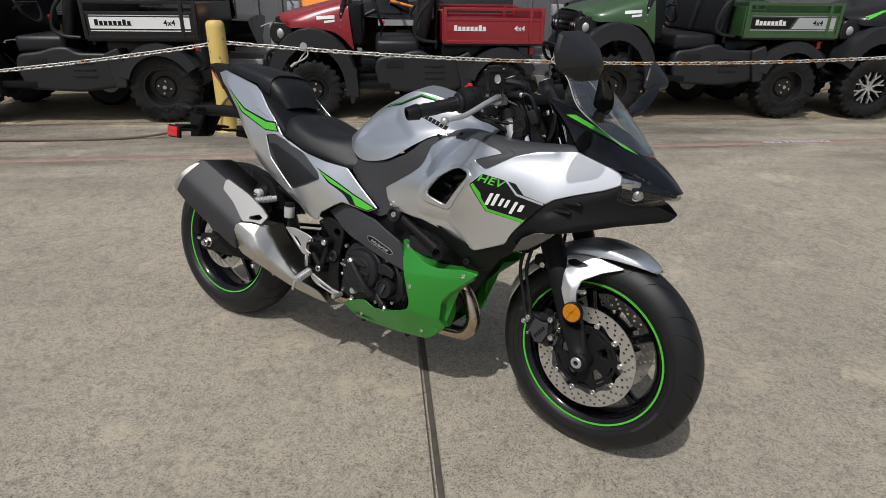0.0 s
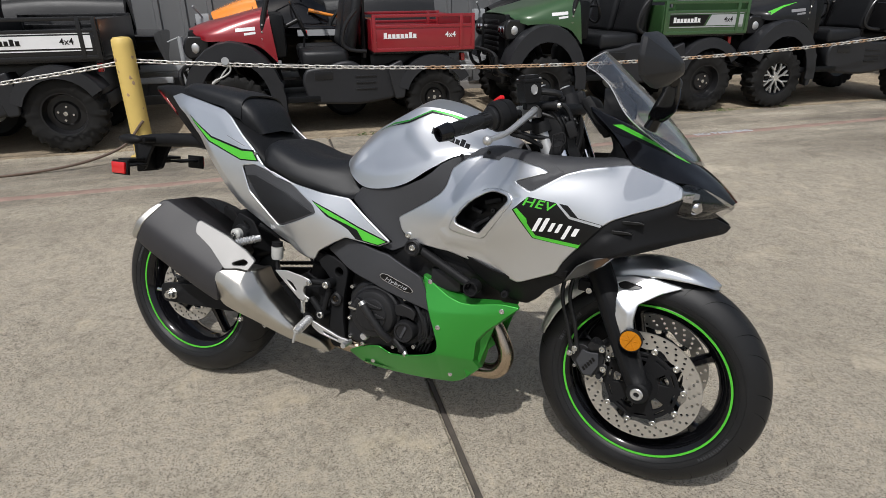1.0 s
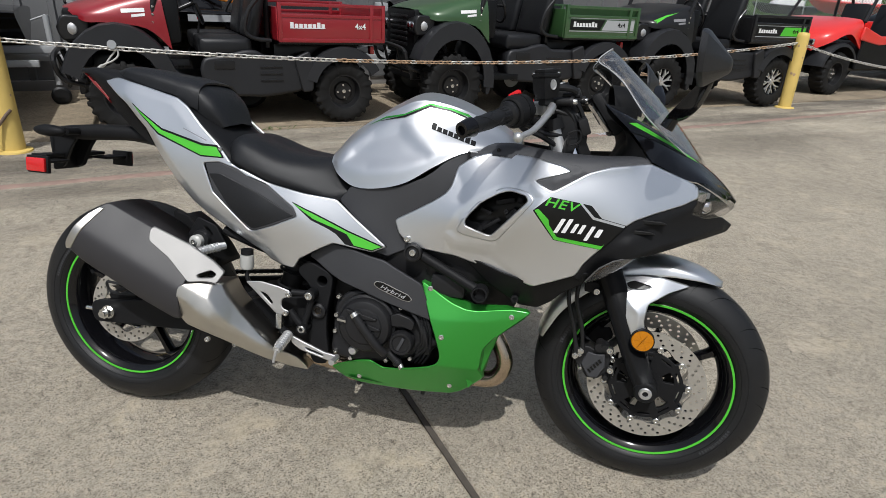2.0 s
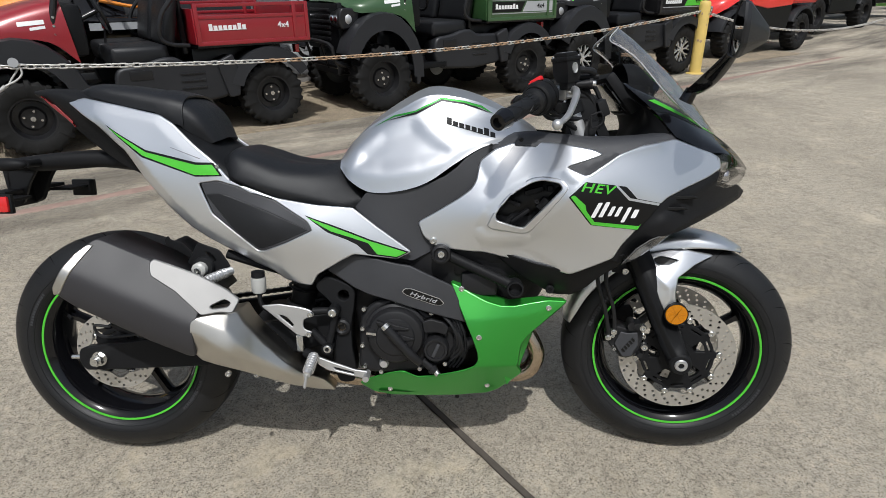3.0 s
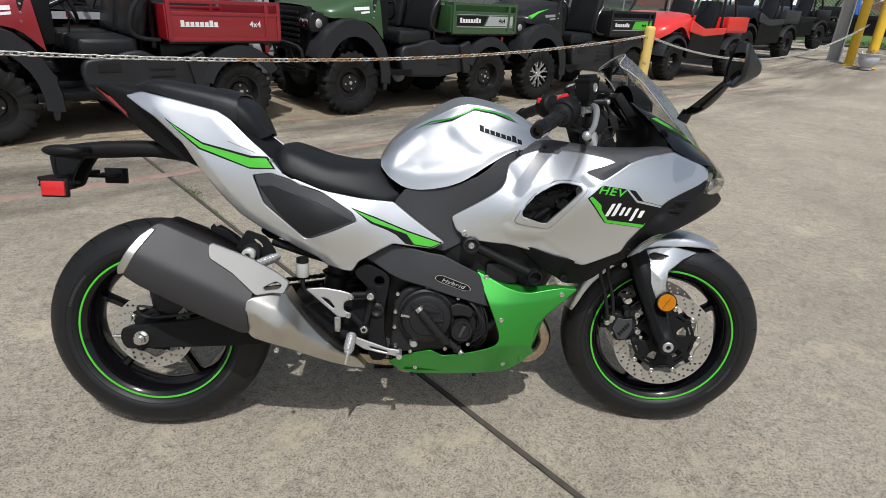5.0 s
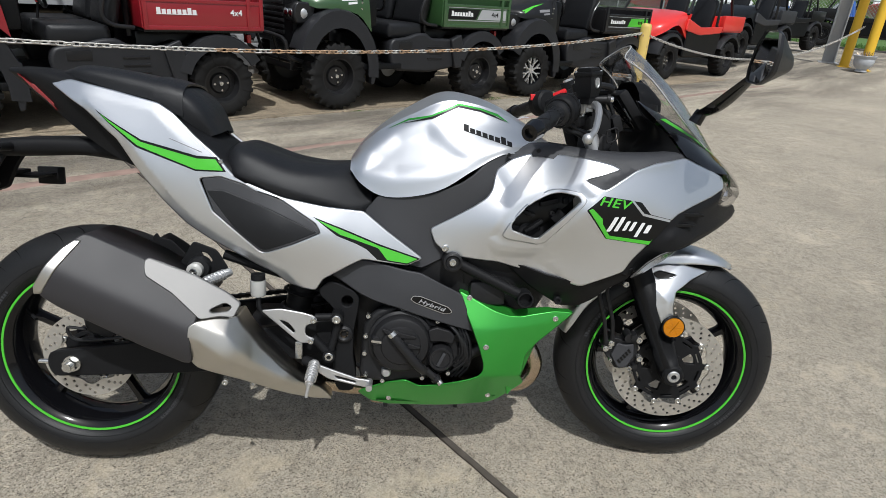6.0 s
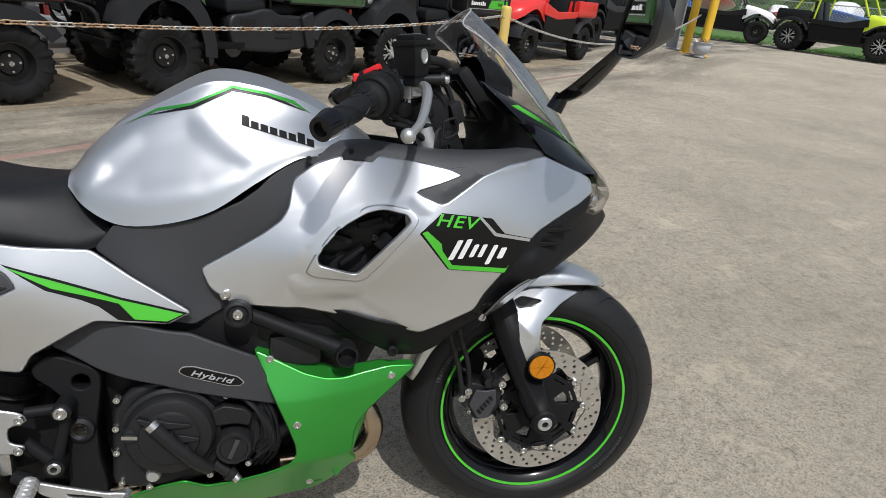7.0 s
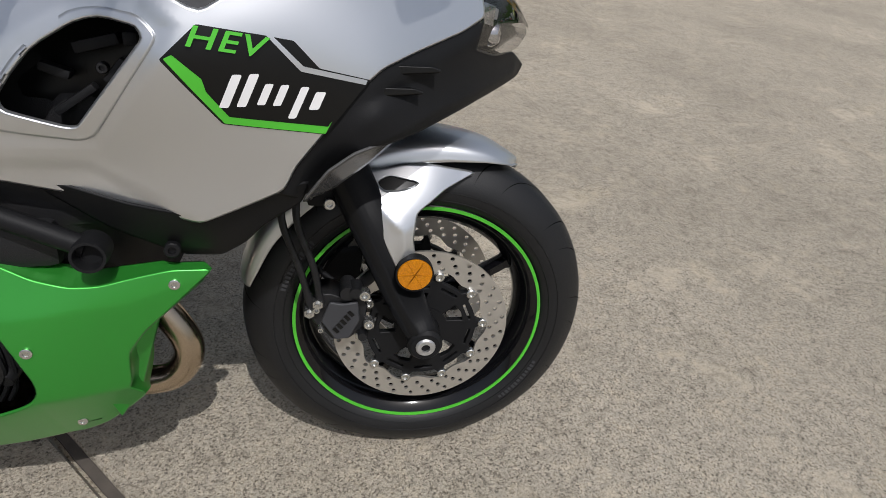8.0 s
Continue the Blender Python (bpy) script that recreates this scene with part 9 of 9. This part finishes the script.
revolve(bm, [(0.0, 0.0), (0.11, 0.0), (0.115, 0.02), (0.09, 0.05), (0.13, 0.08), (0.175, 0.14), (0.195, 0.22), (0.19, 0.27), (0.215, 0.30), (0.225, 0.325), (0.20, 0.33), (0.17, 0.28), (0.0, 0.28)], 32, False, pose(0, 0, 0, 90, 0, 0))
pot = part("plant_pot", bm, "glaze", m=row(15.05, 2.42, 0.235))
tagged(pot, "weathered white pot standing by the yellow posts", "plant pot")
bm = bmesh.new()
for k in range(40):
    a, r0 = random.uniform(0, 6.28), random.uniform(0, 0.15)
    rod(bm, (r0 * math.cos(a), r0 * math.sin(a), 0.30), (1.4 * r0 * math.cos(a), 1.4 * r0 * math.sin(a), random.uniform(0.34, 0.42)), 0.008, 0.002, 5)
o = part("dry_plant", bm, "pipe", m=row(15.05, 2.42, 0.235))
tagged(o, "dry brown plant stalks in the pot", "plant", kind="stuff")

# grass beyond the concrete
bm = bmesh.new()
gp = [(23.4, -30), (24.8, -2), (27.6, 4), (30, 14), (34, 40), (70, 40), (70, -30)]
vs = [bm.verts.new((u, v, 0.30)) for u, v in gp]
bm.faces.new(vs)
g = bmesh.ops.extrude_face_region(bm, geom=bm.faces[:])
bmesh.ops.translate(bm, verts=[w for w in g["geom"] if isinstance(w, bmesh.types.BMVert)], vec=(0, 0, -0.1))
bmesh.ops.recalc_face_normals(bm, faces=bm.faces)
o = part("grass", bm, "grass", m=row(0, 0), smooth=0)
tagged(o, "strip of mown green grass beyond the concrete", "grass", kind="structure")
rng = random.Random(5)
vsl, fl = [], []
for k in range(9000):
    q = rng.random()
    v = -8 + 24 * q
    u = np.interp(v, [-30, -2, 4, 14, 40], [23.4, 24.8, 27.6, 30, 34]) + 0.05 + abs(rng.gauss(0, 1.8))
    a, h = rng.uniform(0, 6.28), rng.uniform(0.04, 0.11)
    d = Vector((math.cos(a), math.sin(a), 0)) * 0.012
    p = Vector((u, v, 0.30))
    i = len(vsl)
    vsl += [p - d, p + d, p + Vector((rng.uniform(-0.03, 0.03), rng.uniform(-0.03, 0.03), h))]
    fl.append((i, i + 1, i + 2))
me = bpy.data.meshes.new("grass_blades")
me.from_pydata(vsl, [], fl)
me.materials.append(M["grass"])
o = new("grass_blades", me)
o.matrix_basis = row(0, 0)
tagged(o, "short blades of mown green grass", "grass", kind="stuff")

# chain-link fence, and boats and vans stored far behind it
t = thing("fence", row(44, 0, 0.28), "tall chain-link fence at the far end of the yard", "fence")
for k in range(22):
    bm = bmesh.new()
    rod(bm, (0, -40 + 4 * k, 0), (0, -40 + 4 * k, 2.2), 0.04, None, 8)
    part("fence_post", bm, "grey", t)
bm = bmesh.new()
for z in (0.1, 2.15):
    rod(bm, (0, -40, z), (0, 44, z), 0.03, None, 6)
part("fence_rail", bm, "grey", t)
bm = bmesh.new()
for k in range(420):
    y = -40 + 0.2 * k
    for d in (2.1, -2.1):
        rod(bm, (0, y, 0.05), (0, y + d, 2.15), 0.008, None, 3)
o = part("fence_mesh", bm, "grey", t)
o["kind"] = "stuff"
rng = random.Random(11)


def stored_boat(u, v, turn, mat, k):
    t = thing("stored_boat", row(u, v, 0.3, turn) @ Matrix.Scale(k, 4), "pale boat stored on a trailer far behind the fence", "boat", "stored boats")
    bm = bmesh.new()
    loft(bm, [[(3.2, 0, 1.75), (3.2, 0.05, 1.74), (3.15, 0.05, 1.6), (3.0, 0, 1.4)], [(1.8, 0, 1.6), (1.8, 0.8, 1.6), (1.8, 0.85, 1.4), (1.8, 0, 0.8)], [(-1, 0, 1.5), (-1, 1.1, 1.5), (-1, 1.1, 1.2), (-1, 0, 0.7)], [(-3, 0, 1.5), (-3, 1.05, 1.5), (-3, 1.0, 1.2), (-3, 0, 0.75)]], 3, 3)
    part("hull", bm, mat, t)
    bm = bmesh.new()
    loft(bm, [[(1.2, 0, 1.7), (1.2, 0.6, 1.65), (1.2, 0.7, 1.5)], [(0.3, 0, 2.3), (0.3, 0.6, 2.2), (0.3, 0.75, 1.5)], [(-1.5, 0, 2.0), (-1.5, 0.7, 1.9), (-1.5, 0.8, 1.5)]], 3, 3)
    part("cabin", bm, "white", t)
    for y in (-0.8, 0.8):
        bm = bmesh.new()
        rod(bm, (-0.6, y - 0.1, 0.32), (-0.6, y + 0.1, 0.32), 0.32, None, 16)
        part("trailer_wheel", bm, "rubber", t)


for k in range(16):
    stored_boat(52 + rng.uniform(0, 6), -26 + 4.2 * k, rng.uniform(150, 215), rng.choice(["white", "white", "grey", "bright", "blue", "utvblack"]), rng.uniform(0.9, 1.25))
# dense wood far off
vsl, fl = [], []
for k in range(9000):
    v = rng.uniform(-140, 140)
    z = abs(rng.gauss(0, 1)) * 3.2
    p = Vector((95 + rng.uniform(-4, 4), v, min(z, 9 + 2.5 * math.sin(v * 0.13) + 1.5 * math.sin(v * 0.41))))
    i = len(vsl)
    s = rng.uniform(0.5, 1.2)
    d = Vector((rng.uniform(-0.4, 0.4), 1, rng.uniform(-0.6, 0.6))).normalized() * s
    e = Vector((rng.uniform(-0.5, 0.5), rng.uniform(-0.5, 0.5), 1)).normalized() * s
    vsl += [p - d, p - e * 0.6, p + d, p + e]
    fl.append((i, i + 1, i + 2, i + 3))
me = bpy.data.meshes.new("far_woods")
me.from_pydata(vsl, [], fl)
me.materials.append(M["grass"])
o = new("far_woods", me)
o.matrix_basis = row(0, 0)
tagged(o, "dark green woods far beyond the yard", "trees", kind="stuff")

# grass tufts growing from joints
for u, v, n, s in ((0.80, 2.05, 34, 0.032), (0.79, 1.62, 16, 0.024), (3.2, 3.60, 22, 0.03), (5.2, 3.62, 40, 0.05), (1.2, 3.62, 30, 0.05), (6.0, 3.62, 15, 0.04)):
    bm = bmesh.new()
    for k in range(n):
        p = Vector((random.gauss(0, s * (0.5 if u < 1 else 2)), random.gauss(0, s * (1.6 if u < 1 else 0.4)), 0))
        a = random.uniform(0, 6.28)
        L = random.uniform(0.4, 1.0) * s
        tip = p + Vector((math.cos(a) * L, math.sin(a) * L, L * random.uniform(0.3, 0.9)))
        w = Vector((-math.sin(a), math.cos(a), 0)) * 0.0018
        x = [bm.verts.new(p - w), bm.verts.new(p + w), bm.verts.new((p + tip) / 2 + w + Vector((0, 0, L * 0.2))), bm.verts.new(tip), bm.verts.new((p + tip) / 2 - w + Vector((0, 0, L * 0.2)))]
        bm.faces.new(x)
    o = part("weed_tuft", bm, "grass", m=row(u, v, 0.0), smooth=0)
    tagged(o, "small green weeds growing out of a concrete joint", "weeds", "weeds in the joints", kind="stuff")
